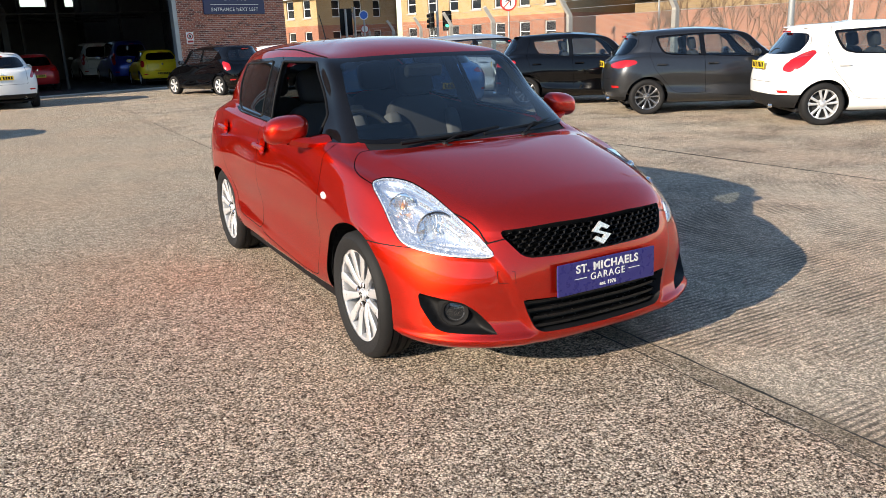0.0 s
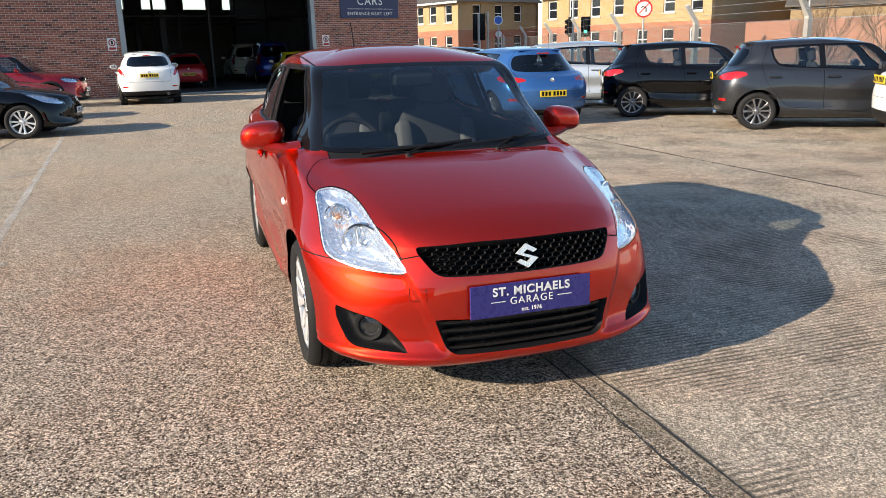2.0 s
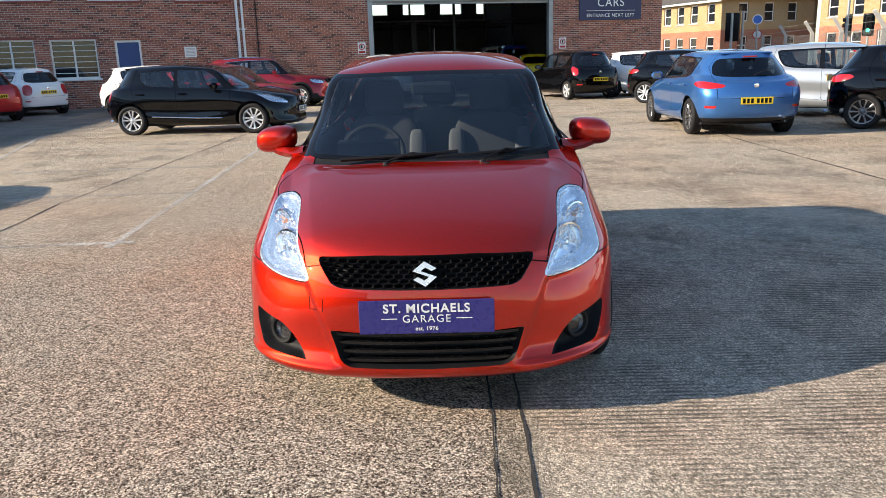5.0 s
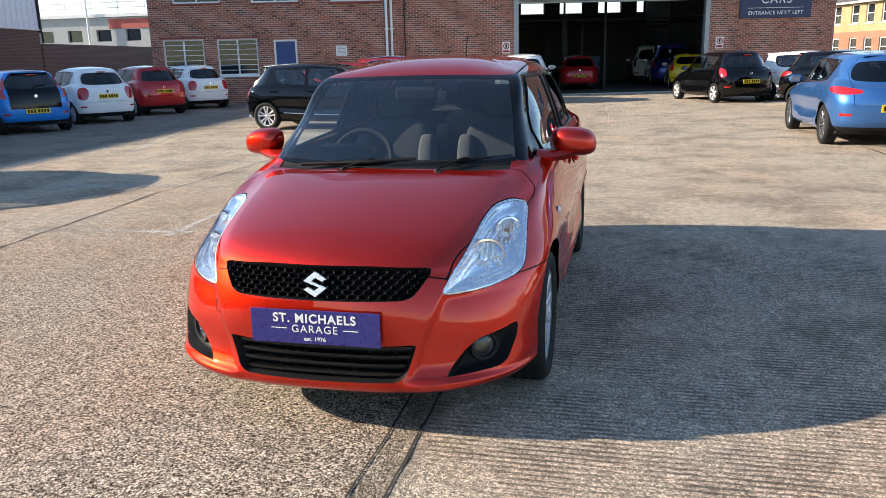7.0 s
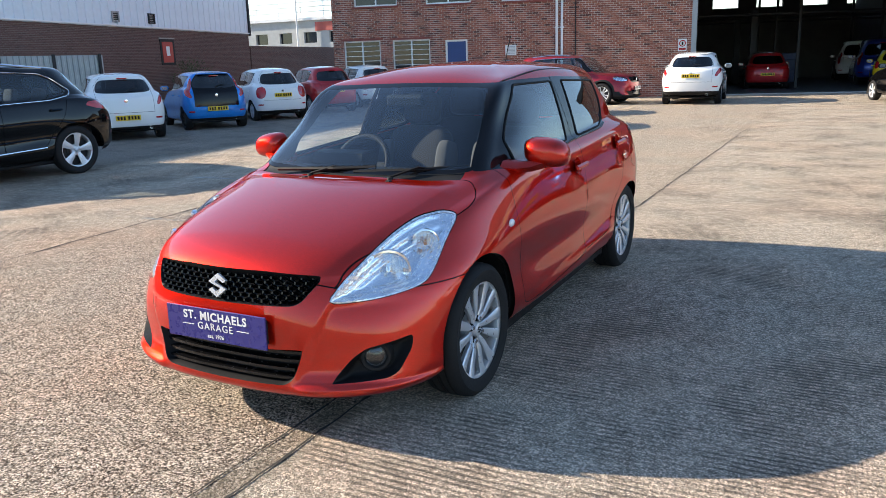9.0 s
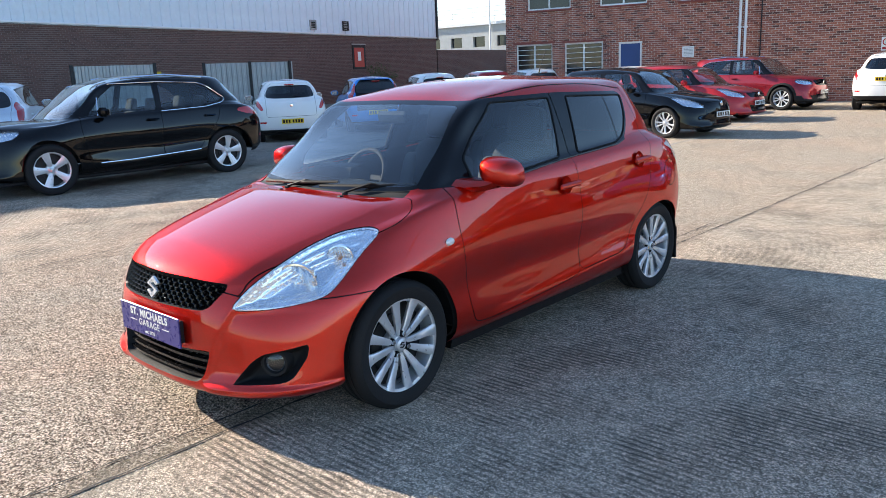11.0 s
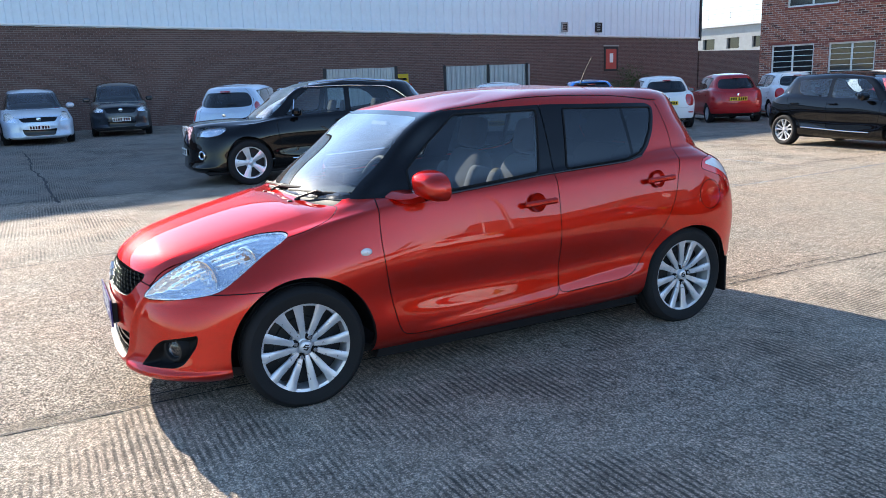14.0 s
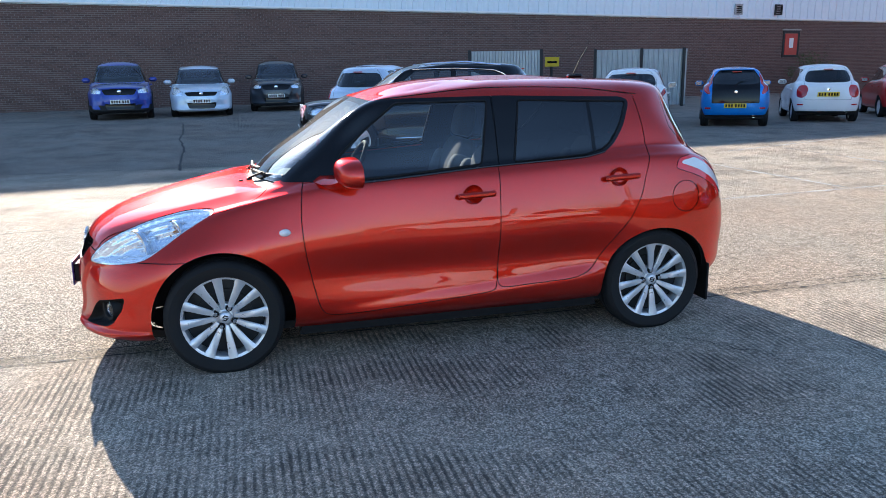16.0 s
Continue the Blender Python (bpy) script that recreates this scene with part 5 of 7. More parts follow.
        # the joint between roof skin and cantrail
        sh.region("seam", lambda V: np.abs(V[:, 0] - (.545 + .0 * V[:, 1])) - .004, lambda c: (c[:, 2] > 1.36) & (c[:, 1] > -.42) & (c[:, 1] < 1.30), ("body", "roof"))
        sh.region("sill", lambda V: V[:, 2] - .232, lambda c: (c[:, 1] > -.9) & (c[:, 1] < .95) & (c[:, 0] > .5))
    return sh


def hull(inside_floor=.2):
    """Floor and wheel boxes that close the car from below."""
    g = Geo()
    g.prism([(-.40, -1.84), (.40, -1.84), (.62, -1.66), (.70, -1.45), (.72, 1.5), (.55, 1.64), (-.55, 1.64), (-.72, 1.5), (-.70, -1.45), (-.62, -1.66)], .175, .215, 'z')
    for y in (-1.215, 1.215):
        for s in (1, -1):
            prof = [(.37 * math.cos(a), .285 + .37 * math.sin(a)) for a in np.linspace(0, math.pi, 13)]
            v = [(s * x, y + p, q) for x in (.46, .80) for p, q in prof]
            f = [(i, i + 1, 14 + i, 13 + i) for i in range(12)]
            f.append(tuple(range(13)))
            g.add(v, f)
    return g

# ---- the red hatchback ----
def tyre_geo(R, rim, w):
    h = w / 2
    sw = (R - rim)
    prof = [(rim - .01, -h * .86), (rim + sw * .25, -h * 1.0), (rim + sw * .6, -h * 1.03), (R - .018, -h * .93), (R - .004, -h * .78), (R, -h * .5)]
    for x in (-.45, -.06, .06, .45):
        c = x * h
        prof += [(R, c - .004), (R - .007, c - .003), (R - .007, c + .003), (R, c + .004)]
    prof += [(R, h * .5), (R - .004, h * .78), (R - .018, h * .93), (rim + sw * .6, h * 1.03), (rim + sw * .25, h * 1.0), (rim - .01, h * .86)]
    return Geo().lathe(prof, 64, 'x')


def rim_geo(R, spokes, out=0.085, dish=.035, twin=True, wide=1.0):
    """An alloy face: outer flange, barrel, tapered spokes and hub, facing +x."""
    flange = Geo().lathe([(R * .97, -.085), (R * .89, -.05), (R * .89, out - .030), (R * .905, out - .014), (R * .975, out - .010), (R + .004, out - .003), (R + .005, out - .012), (R * .985, out - .04)], 64, 'x')
    sp = Geo()
    for i in range(spokes):
        a = 2 * math.pi * (i + .5 * 0) / spokes + (0.0 if not twin else (.02 if twin is True else .075) * (1 if i % 2 else -1))
        w1 = .030 * wide * (1.12 if i % 2 == 0 else .88)
        st = [(R * .19, .0105 * wide, out - dish + .002), (R * .42, .0165 * wide, out - dish * .55), (R * .75, .0215 * wide, out - .016), (R * .975, w1, out - .009)]
        v, f = [], []
        for r, w, x in st:
            v += [(x - .022, r, -w * .8), (x - .004, r, -w), (x + .001, r, -w * .72), (x + .001, r, w * .72), (x - .004, r, w), (x - .022, r, w * .8)]
        for k in range(3):
            for j in range(5):
                f.append((k * 6 + j, k * 6 + j + 1, k * 6 + 7 + j, k * 6 + 6 + j))
        sp.add(v, f, Matrix.Rotation(a, 4, 'X'))
    hub = Geo().lathe([(.001, out - dish + .012), (.026, out - dish + .012), (.031, out - dish + .008), (.034, out - dish - .002), (R * .20, out - dish - .006), (R * .30, out - dish - .012), (R * .33, out - dish - .03), (R * .30, out - dish - .06)], 40, 'x')
    return flange, sp, hub


def make_wheel(R, rim_r, w, spokes, alloy, twin=True, bolts=4, dish=.035, wide=1.0, fine=True):
    """Meshes of one wheel that faces +x: a dictionary of part name and mesh."""
    out = w / 2 - .008
    fl, sp, hub = rim_geo(rim_r, spokes, out, dish, twin, wide)
    made = {"tyre": (tyre_geo(R, rim_r, w).mesh("tyre", True), RUBBER), "flange": (fl.mesh("flange", True), alloy),
            "spokes": (sp.mesh("spokes", True), alloy), "hub": (hub.mesh("hub", True), alloy)}
    back = Geo().lathe([(.001, out - .075), (.14, out - .075), (.14, out - .09), (rim_r * .95, out - .10)], 32, 'x')
    made["brake_disc"] = (back.mesh("brake_disc", True), DARK_METAL)
    if fine:
        at = pose(0, .052, 0)
        made["wheel_bolt"] = (Geo().lathe([(.001, out - dish + .017), (.010, out - dish + .017), (.0115, out - dish + .014), (.0115, out - dish)], 6, 'x', at).mesh("wheel_bolt", True), CHROME)
        # a raised black disc stands in for the shade of each bolt's recess
        made["bolt_shade"] = (Geo().lathe([(.001, out - dish + .0075), (.0165, out - dish + .0075), (.019, out - dish - .004)], 16, 'x', at).mesh("bolt_shade", True), MATT_BLACK)
        made["hub_cap"] = (Geo().lathe([(.001, out - dish + .019), (.024, out - dish + .018), (.029, out - dish + .014), (.031, out - dish)], 32, 'x').mesh("hub_cap", True), ALLOY)
        mark = [(-.017, .004), (-.001, .017), (.017, .007), (.010, .004), (.001, .009), (-.006, .004), (.017, -.004), (.001, -.017), (-.017, -.007), (-.010, -.004), (-.001, -.009), (.006, -.004)]
        made["cap_mark"] = (Geo().prism(mark, out - dish + .018, out - dish + .0205, 'x').mesh("cap_mark"), DARK_METAL)
    for me, mt in made.values():
        if not me.materials:
            me.materials.append(mt)
    return made


def put_wheel(car, made, x, y, z, spin=0.0):
    side = 1 if x > 0 else -1
    m = pose(x, y, z, math.degrees(spin), 0, 0 if side > 0 else 180)
    tyre = part("wheel", made["tyre"][0], RUBBER, car, "black rubber tyre on a silver alloy rim", m=m)
    for k, (me, mt) in made.items():
        if k in ("wheel_bolt", "bolt_shade"):
            for i in range(4):
                part(k, me, mt, tyre, m=Matrix.Rotation(math.pi / 2 * (i + .5) + .25, 4, 'X'))
        elif k != "tyre":
            part(k, me, mt, tyre)


HERO_PAINT = paint("red metallic paint", (0.55, 0.016, 0.005), 0.88, 0.42, 0.30, 0.002, 1.54, (1.0, 0.34, 0.14))


def seat(car, x, y, name="seat", cloth=None, rear=False):
    cloth = cloth or SEAT_CLOTH
    w = .25
    lean = pose(x, y + .24, .46, -16)
    s = part(name, Geo().puff(w, .26, .09, pose(x, y - .02, .44)), cloth, car, smooth=True)
    part("backrest", Geo().puff(w - .01, .075, .33, lean @ pose(0, 0, .30)), cloth, s, smooth=True)
    for k in (-1, 1):
        part("bolster", Geo().puff(.055, .085, .25, lean @ pose(k * (w - .03), -.03, .27)), LIGHT_CLOTH, s, smooth=True)
    part("headrest", Geo().puff(.13, .055, .105, pose(x, y + .24, .46, -14) @ pose(0, 0, .74)), cloth, s, smooth=True)
    for k in (-.06, .06):
        part("headrest_stem", Geo().tube([(x + k, y + .24 + .16, 1.04), (x + k, y + .24 + .17, 1.12)], .007, 6), TRIM, s)


def cabin(car, fine=True):
    for x in (-.35, .35):
        seat(car, x, -.02)
    if fine:
        for x in (-.42, .0, .42):
            seat(car, x, .80, "rear_seat")
    dash = Geo().prism([(-.86, .60), (-.90, .86), (-.82, .905), (-.62, .925), (-.50, .90), (-.46, .80), (-.52, .60)], -.60, .60, 'x')
    part("dashboard", dash, TRIM, car, smooth=True)
    binn = Geo().prism([(-.62, .93), (-.60, .99), (-.50, 1.0), (-.44, .96), (-.46, .90)], -.53, -.19, 'x')
    part("instrument_cowl", binn, TRIM, car)
    wheel = Geo()
    ring = [(.18 * math.cos(a), .18 * math.sin(a), 0) for a in np.linspace(0, 2 * math.pi, 37)]
    wheel.tube(ring, .016, 10)
    wheel.box(-.17, .17, -.022, .022, -.012, .01, .008)
    wheel.box(-.022, .022, -.17, 0, -.012, .01, .008)
    wheel.lathe([(.001, .022), (.05, .02), (.062, .0), (.05, -.03)], 20, 'z')
    part("steering_wheel", wheel, TRIM, car, smooth=True, m=pose(-.36, -.36, .895, 62))
    if fine:
        part("rear_view_mirror", Geo().box(-.12, .12, -.02, .02, -.035, .035, .015, pose(0, -.42, 1.27, 10)), TRIM, car)


def hero():
    sh = cut_shell(320, 250, True)
    car = holder("red_hatchback", pose(0, 0, 0), "metallic red five-door hatchback with silver multi-spoke alloy wheels", "car")
    P = HERO_PAINT
    one = lambda name, names, mat, label="", **kw: part(name, sh.panel(names, **kw), mat, car, label)
    one("bonnet", ["bonnet"], P)
    one("front_bumper", ["bumper"], P)
    one("body_shell", ["body", "roof"], P)
    one("headliner", ["roof"], HEADLINER, "pale grey cloth headlining", push=-.034, flipped=True)
    one("screen_border", ["screen_border"], GLOSS_BLACK, "black border of the windscreen")
    one("tailgate", ["hatch"], P)
    one("shut_line", ["seam"], MATT_BLACK, "dark shut line between the panels", push=-.006)
    one("window_surround", ["pillar"], GLOSS_BLACK, "glossy black window pillars")
    one("windscreen", ["windscreen"], SCREEN)
    one("rear_screen", ["rear_screen"], DARK_WINDOW)
    one("scuttle_panel", ["cowl"], BLACK_PLASTIC, "black plastic scuttle below the windscreen", push=-.004)
    for s, side in ((1, (1,)), (-1, (-1,))):
        one("front_door", ["front_door"], P, sides=side)
        one("rear_door", ["rear_door"], P, sides=side)
        one("sill", ["sill"], P, sides=side)
        part("side_skirt", Geo().prism([(-.84, .15), (-.80, .255), (.84, .275), (.88, .16)], min(s * .66, s * .762), max(s * .66, s * .762), 'x'), MATT_BLACK, car, "black underside of the sill")
        if s > 0:
            one("side_window", ["front_glass"], WINDOW, sides=side)
        one("side_window", ["rear_glass"], DARK_WINDOW, "dark tinted rear side window", sides=side)
        one("fuel_flap", ["fuel_flap"], P, sides=side) if s > 0 else one("rear_quarter", ["fuel_flap"], P, sides=side)
    # dark linings behind the skin
    one("lining", ["body", "pillar", "front_door", "rear_door", "seam", "hatch", "sill", "fuel_flap"], TRIM, push=-.028, flipped=True)
    part("underbody", hull(), BLACK_PLASTIC, car)
    cabin(car)
    lamps(car, sh)
    nose(car, sh)
    made = make_wheel(.305, .230, .185, 12, ALLOY)
    for y, x in ((-1.213, .735), (1.218, .735)):
        put_wheel(car, made, x, y, .291, .1 if y < 0 else .62)
        put_wheel(car, made, -x, y, .291, .3)
    mirrors(car)
    sides(car)
    window_seals(car, sh)
    wipers(car)
    return car


def lamp_depth(d):
    """How deep the lamp's shell lies at a distance d from its edge: three steps down to a flat floor."""
    z = np.full(len(d), .004)
    for at, deep in ((.008, .018), (.028, .020), (.050, .026)):
        t = np.clip((d - at) / .007, 0, 1)
        z = z + deep * t * t * (3 - 2 * t)
    return z + np.clip(d, 0, .08) * .12


def lamps(car, sh):
    sh.region("lamp_rim", lambda V: -.007 - inside(HEADLAMP, NOSE(V)), lambda c: (c[:, 1] < -1.0) & (c[:, 2] > .5), ("headlamp",))
    for s in (1, -1):
        lens = part("headlamp", sh.panel(["headlamp", "lamp_rim"], sides=(s,)), CLEAR_LENS, car, "clear headlamp with chrome reflectors")
        part("lamp_housing", sh.panel(["headlamp", "lamp_rim"], sides=(s,), own=True, push=lambda V: -lamp_depth(-inside(HEADLAMP, NOSE(V)))), LAMP_SHELL, lens)
        part("lamp_rim", sh.panel(["lamp_rim"], sides=(s,), push=-.002), SATIN, lens, "pale rim inside the lens")
        m = Matrix.Diagonal((s, 1, 1, 1))
        def bowl(x, y, z, r, depth, yaw, rise=6):
            g = Geo()
            prof = [(r * math.sin(t), -depth * (1 - math.cos(t)) / (1 - math.cos(1.45))) for t in np.linspace(1.45, .12, 12)]
            g.lathe([(p, depth + q) for p, q in prof], 22, 'y', m @ pose(x, y, z, rise, 0, yaw))
            return g
        for x, y, z, r, yaw, bulb in ((.598, -1.628, .648, .084, 34, CHROME), (.664, -1.432, .730, .056, 36, AMBER)):
            part("reflector", bowl(x, y, z, r, r * .75, yaw), REFLECTOR, lens)
            part("flutes", fluted(r * .86, r * .40, m @ pose(x, y, z, 6, 0, yaw)), REFLECTOR, lens, smooth=True)
            part("bezel", Geo().lathe([(r, .0), (r * 1.1, .002), (r * 1.1, .02), (r, .02)], 40, 'y', m @ pose(x, y, z, 6, 0, yaw), True), CHROME, lens, smooth=True)
            part("bulb", Geo().lathe([(.001, -.006), (r * .14, -.002), (r * .17, .015), (r * .17, .05)], 14, 'y', m @ pose(x, y, z, 6, 0, yaw)), bulb, lens, smooth=True)
        # ribs on the lamp floor
        for k in range(5):
            x, y = .50 + .032 * k, -1.755 + .028 * k
            part("rib", Geo().box(-.012, .012, 0, .05, -.001, .004, 0, m @ pose(x, y + .03, .592 + .004 * k, 0, 0, 38)), CHROME, lens)
        part("tail_lamp", sh.panel(["tail_lamp"], sides=(s,)), BRIGHT_RED_LENS, car, "red and clear tail lamp")
        part("tail_lamp_clear", sh_clear(sh, s), WHITE_LENS, car, "clear upper window of the tail lamp")


def fluted(r, depth, m):
    """A round corrugated reflector with upright flutes."""
    g = Geo()
    xs = np.linspace(-r * .99, r * .99, 73)
    for x in xs:
        h = math.sqrt(r * r - x * x)
        y = depth + .0035 * math.cos(x * 2 * math.pi / .013)
        g.v += [(x, y - .3 * (abs(q) / r) ** 2 * depth, q * h / max(h, 1e-6)) for q in (-h, -h / 2, 0, h / 2, h)]
    g.f = [(5 * i + j, 5 * i + j + 1, 5 * i + j + 6, 5 * i + j + 5) for i in range(len(xs) - 1) for j in range(4)]
    return Geo().add(g.v, g.f, m)


def sh_clear(sh, s):
    key = "tail_clear"
    if not (sh.L == key).any():
        sh.region(key, lambda V: inside(TAIL_LAMP, TAIL(V) - np.array([.006, .012])) + .030, lambda c: (c[:, 1] > 1.1) & (c[:, 2] > .6), ("tail_lamp",))
    return sh.panel([key], sides=(s,), push=.002)


def surface_y(sh, x, z):
    """How far forward the nose stands at that width and height."""
    sel = np.where((sh.V[:, 1] < -1.3))[0]
    d = (sh.V[sel, 0] - abs(x)) ** 2 + (sh.V[sel, 2] - z) ** 2
    i = np.argsort(d)[:6]
    w = 1 / (d[i] + 1e-7)
    return float((sh.V[sel[i], 1] * w).sum() / w.sum())


def nose(car, sh):
    # honeycomb grille, set back a little
    part("grille_back", sh.panel(["grille"], own=True, push=lambda V: -np.clip(-inside(GRILLE, FACE(V)) * 2.5, 0, .045)), MATT_BLACK, car, "black honeycomb grille")
    g = Geo()
    pitch, row = .041, .0176
    for j in range(-1, 10):
        z = .556 + row * j
        for i in range(-12, 13):
            x = pitch * (i + (.5 if j % 2 else 0))
            if inside(GRILLE, np.array([[abs(x), z]]))[0] > -.009:
                continue
            y = surface_y(sh, x, z)
            m = pose(x, y + .010, z, -14, 0, 0)
            w, h, k0 = pitch * .5, .0118, .0062
            ring = [(-w, k0), (0, h), (w, k0), (w, -k0), (0, -h), (-w, -k0)]
            inner = [(a * .80, b * .64) for a, b in ring]
            v = [(a, 0, b) for a, b in ring] + [(a, .0045, b) for a, b in inner] + [(a * .95, .03, b * .95) for a, b in inner]
            f = [(k, (k + 1) % 6, 6 + (k + 1) % 6, 6 + k) for k in range(6)] + [(6 + k, 6 + (k + 1) % 6, 12 + (k + 1) % 6, 12 + k) for k in range(6)]
            g.add(v, f, m)
    part("grille_mesh", g, GRILLE_BLACK, car)
    low = part("lower_intake", sh.panel(["low_grille"], own=True, push=lambda V: -np.clip(-inside(LOW_GRILLE, FACE(V)) * 2.5, 0, .06)), MATT_BLACK, car, "black lower air intake with slats")
    for j in range(4):
        z = .262 + .034 * j
        pts = []
        lim = .372 if z > .3 else .34
        for x in np.linspace(-lim, lim, 13):
            pts.append((x, surface_y(sh, x, z) + .022, z))
        gg = Geo()
        for (a, b) in zip(pts, pts[1:]):
            v = [(a[0], a[1], a[2]), (b[0], b[1], b[2]), (b[0], b[1] + .045, b[2] + .012), (a[0], a[1] + .045, a[2] + .012),
                 (a[0], a[1], a[2] + .012), (b[0], b[1], b[2] + .012)]
            gg.add(v, [(0, 1, 5, 4), (4, 5, 2, 3), (0, 3, 2, 1)])
        part("slat", gg, GRILLE_BLACK, low)
    for s in (1, -1):
        rec = part("fog_lamp_surround", sh.panel(["fog_recess"], sides=(s,), own=True, push=lambda V: -np.clip(-inside(FOG_RECESS, NOSE(V)) * 2.0, 0, .05)), MATT_BLACK, car, "black plastic surround of the round fog lamp")
        m = Matrix.Diagonal((s, 1, 1, 1)) @ pose(.618, -1.785, .343, 0, 0, 34)
        part("fog_bezel", Geo().lathe([(.042, .0), (.047, -.012), (.058, -.014), (.066, .0), (.085, .05)], 32, 'y', m), BLACK_PLASTIC, rec, smooth=True)
        part("fog_reflector", Geo().lathe([(.001, .03), (.02, .026), (.035, .012), (.042, .0)], 28, 'y', m), DARK_ALLOY, rec, smooth=True)
        part("fog_lens", Geo().lathe([(.001, -.014), (.025, -.011), (.042, -.002)], 28, 'y', m), CLEAR_LENS, rec, smooth=True)
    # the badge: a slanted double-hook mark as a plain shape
    shape = [(-.052, .012), (-.002, .050), (.050, .022), (.030, .012), (.002, .026), (-.018, .012), (.052, -.012), (.002, -.050), (-.050, -.022), (-.030, -.012), (-.002, -.026), (.018, -.012)]
    part("badge", Geo().prism([(a * .92, b * .98) for a, b in shape], -.008, .004, 'y', pose(0, surface_y(sh, 0, .622) - .004, .622, -12)), SATIN, car, "chrome maker's badge on the grille")
    # dealer's plate
    y0 = surface_y(sh, 0, .46) - .016
    pm = pose(0.003, y0, .461, -1.0, 0, 0)
    plate = part("dealer_plate", Geo().box(-.264, .264, -.004, .004, -.068, .068, .002), SIGN_PURPLE, car, "navy plate with white dealer lettering", m=pm)
    for text, z, size, sp, bold in (("ST. MICHAELS", .034, .049, 1.14, .0012), ("GARAGE", -.008, .043, 1.2, .0), ("est. 1976", -.047, .023, 1.05, .0003)):
        lettering("lettering", text, size, pose(0, -.0045, z, 90, 0, 0), WHITE_PAINT, plate, sp, 1.0, bold)
    for s in (1, -1):
        part("rule", Geo().box(min(s * .115, s * .178), max(s * .115, s * .178), -.0055, -.0042, -.0075, -.0045), WHITE_PAINT, plate)
    part("plate_backing", Geo().box(-.25, .25, .004, .03, -.05, .05, .004), BLACK_PLASTIC, plate)


SIGN_PURPLE = plain("dealer plate blue", (0.030, 0.028, 0.17), 0.3, vary=0.06)


def mirrors(car):
    for s in (1, -1):
        m = Matrix.Diagonal((s, 1, 1, 1))
        # a rounded shell, flat at the back
        g = Geo()
        nu, nw = 20, 12
        for i in range(nu):
            a = 2 * math.pi * i / nu
            for j in range(nw + 1):
                b = math.pi / 2 * j / nw
                r = math.cos(b) ** .62
                ca, sa = math.cos(a), math.sin(a)
                sx = math.copysign(abs(ca) ** .75, ca) * r
                sz = math.copysign(abs(sa) ** .75, sa) * r
                g.v.append((sx * .118 - .012 * sz, -.105 * math.sin(b) ** .9, sz * .074))
        for i in range(nu):
            k = (i + 1) % nu
            for j in range(nw):
                g.f.append((i * (nw + 1) + j, k * (nw + 1) + j, k * (nw + 1) + j + 1, i * (nw + 1) + j + 1))
        g.f.append(tuple(i * (nw + 1) for i in range(nu)))
        mm = m @ pose(.872, -.515, 1.018, 0, 4, 12)
        g2 = Geo().add(g.v, g.f, mm)
        ob = part("door_mirror", g2, HERO_PAINT, car, "red door mirror on a short arm", smooth=True)
        part("mirror_glass", Geo().add([(x * .88, .004, z * .86) for x, z in [(.11 * math.cos(a) , .068 * math.sin(a)) for a in np.linspace(0, 2 * math.pi, 25)[:-1]]], [tuple(range(24))], mm), CHROME, ob)
        arm = Geo().add(*arm_geo())
        part("mirror_arm", Geo().add(arm.v, arm.f, m), HERO_PAINT, ob, smooth=True)


def arm_geo():
    g = Geo()
    st = [(.70, -.62, .958, .105, .030), (.775, -.60, .952, .088, .026), (.83, -.57, .956, .070, .026), (.885, -.545, .975, .060, .030)]
    v, f = [], []
    for x, y, z, ly, lz in st:
        v += [(x, y - ly, z), (x, y - ly * .6, z + lz), (x, y + ly * .6, z + lz), (x, y + ly, z), (x, y + ly * .6, z - lz), (x, y - ly * .6, z - lz)]
    for k in range(3):
        for j in range(6):
            f.append((k * 6 + j, k * 6 + (j + 1) % 6, k * 6 + 6 + (j + 1) % 6, k * 6 + 6 + j))
    return v, f


def sides(car):
    for s in (1, -1):
        m = Matrix.Diagonal((s, 1, 1, 1))
        for y, z, x in ((.13, .862, .823), (.985, .915, .819)):
            h = part("door_handle", Geo().box(-.012, .010, -.105, .105, -.016, .016, .010, m @ pose(x + .030, y, z, 2)), HERO_PAINT, car, "red pull handle")
            part("handle_cup", Geo().lathe([(.001, -.012), (.03, -.010), (.048, .0), (.052, .004)], 28, 'x', m @ pose(x + .004, y - .01, z, 0, -11)), HERO_PAINT, h, smooth=True)
            part("handle_end", Geo().box(-.022, .010, .085, .108, -.013, .013, .004, m @ pose(x + .022, y, z, 2)), HERO_PAINT, h)
        part("side_repeater", Geo().lathe([(.001, .010), (.015, .008), (.022, .001), (.023, -.004)], 24, 'x', m @ pose(.832, -.885, .722) @ Matrix.Diagonal((1, 1.3, .85, 1))), WHITE_LENS, car, "small oval clear side repeater", smooth=True)
        part("mud_flap", Geo().box(.62, .80, 1.585, 1.60, .13, .36, .004, m), BLACK_PLASTIC, car)
    ant = part("aerial_base", Geo().box(-.025, .025, -.05, .05, 0, .022, .01, pose(-.02, 1.06, 1.452)), GLOSS_BLACK, car)
    part("aerial", Geo().tube([(-.02, 1.05, 1.465), (-.02, 1.09, 1.55), (-.02, 1.15, 1.645)], .0045, 6, r1=.003), MATT_BLACK, ant)


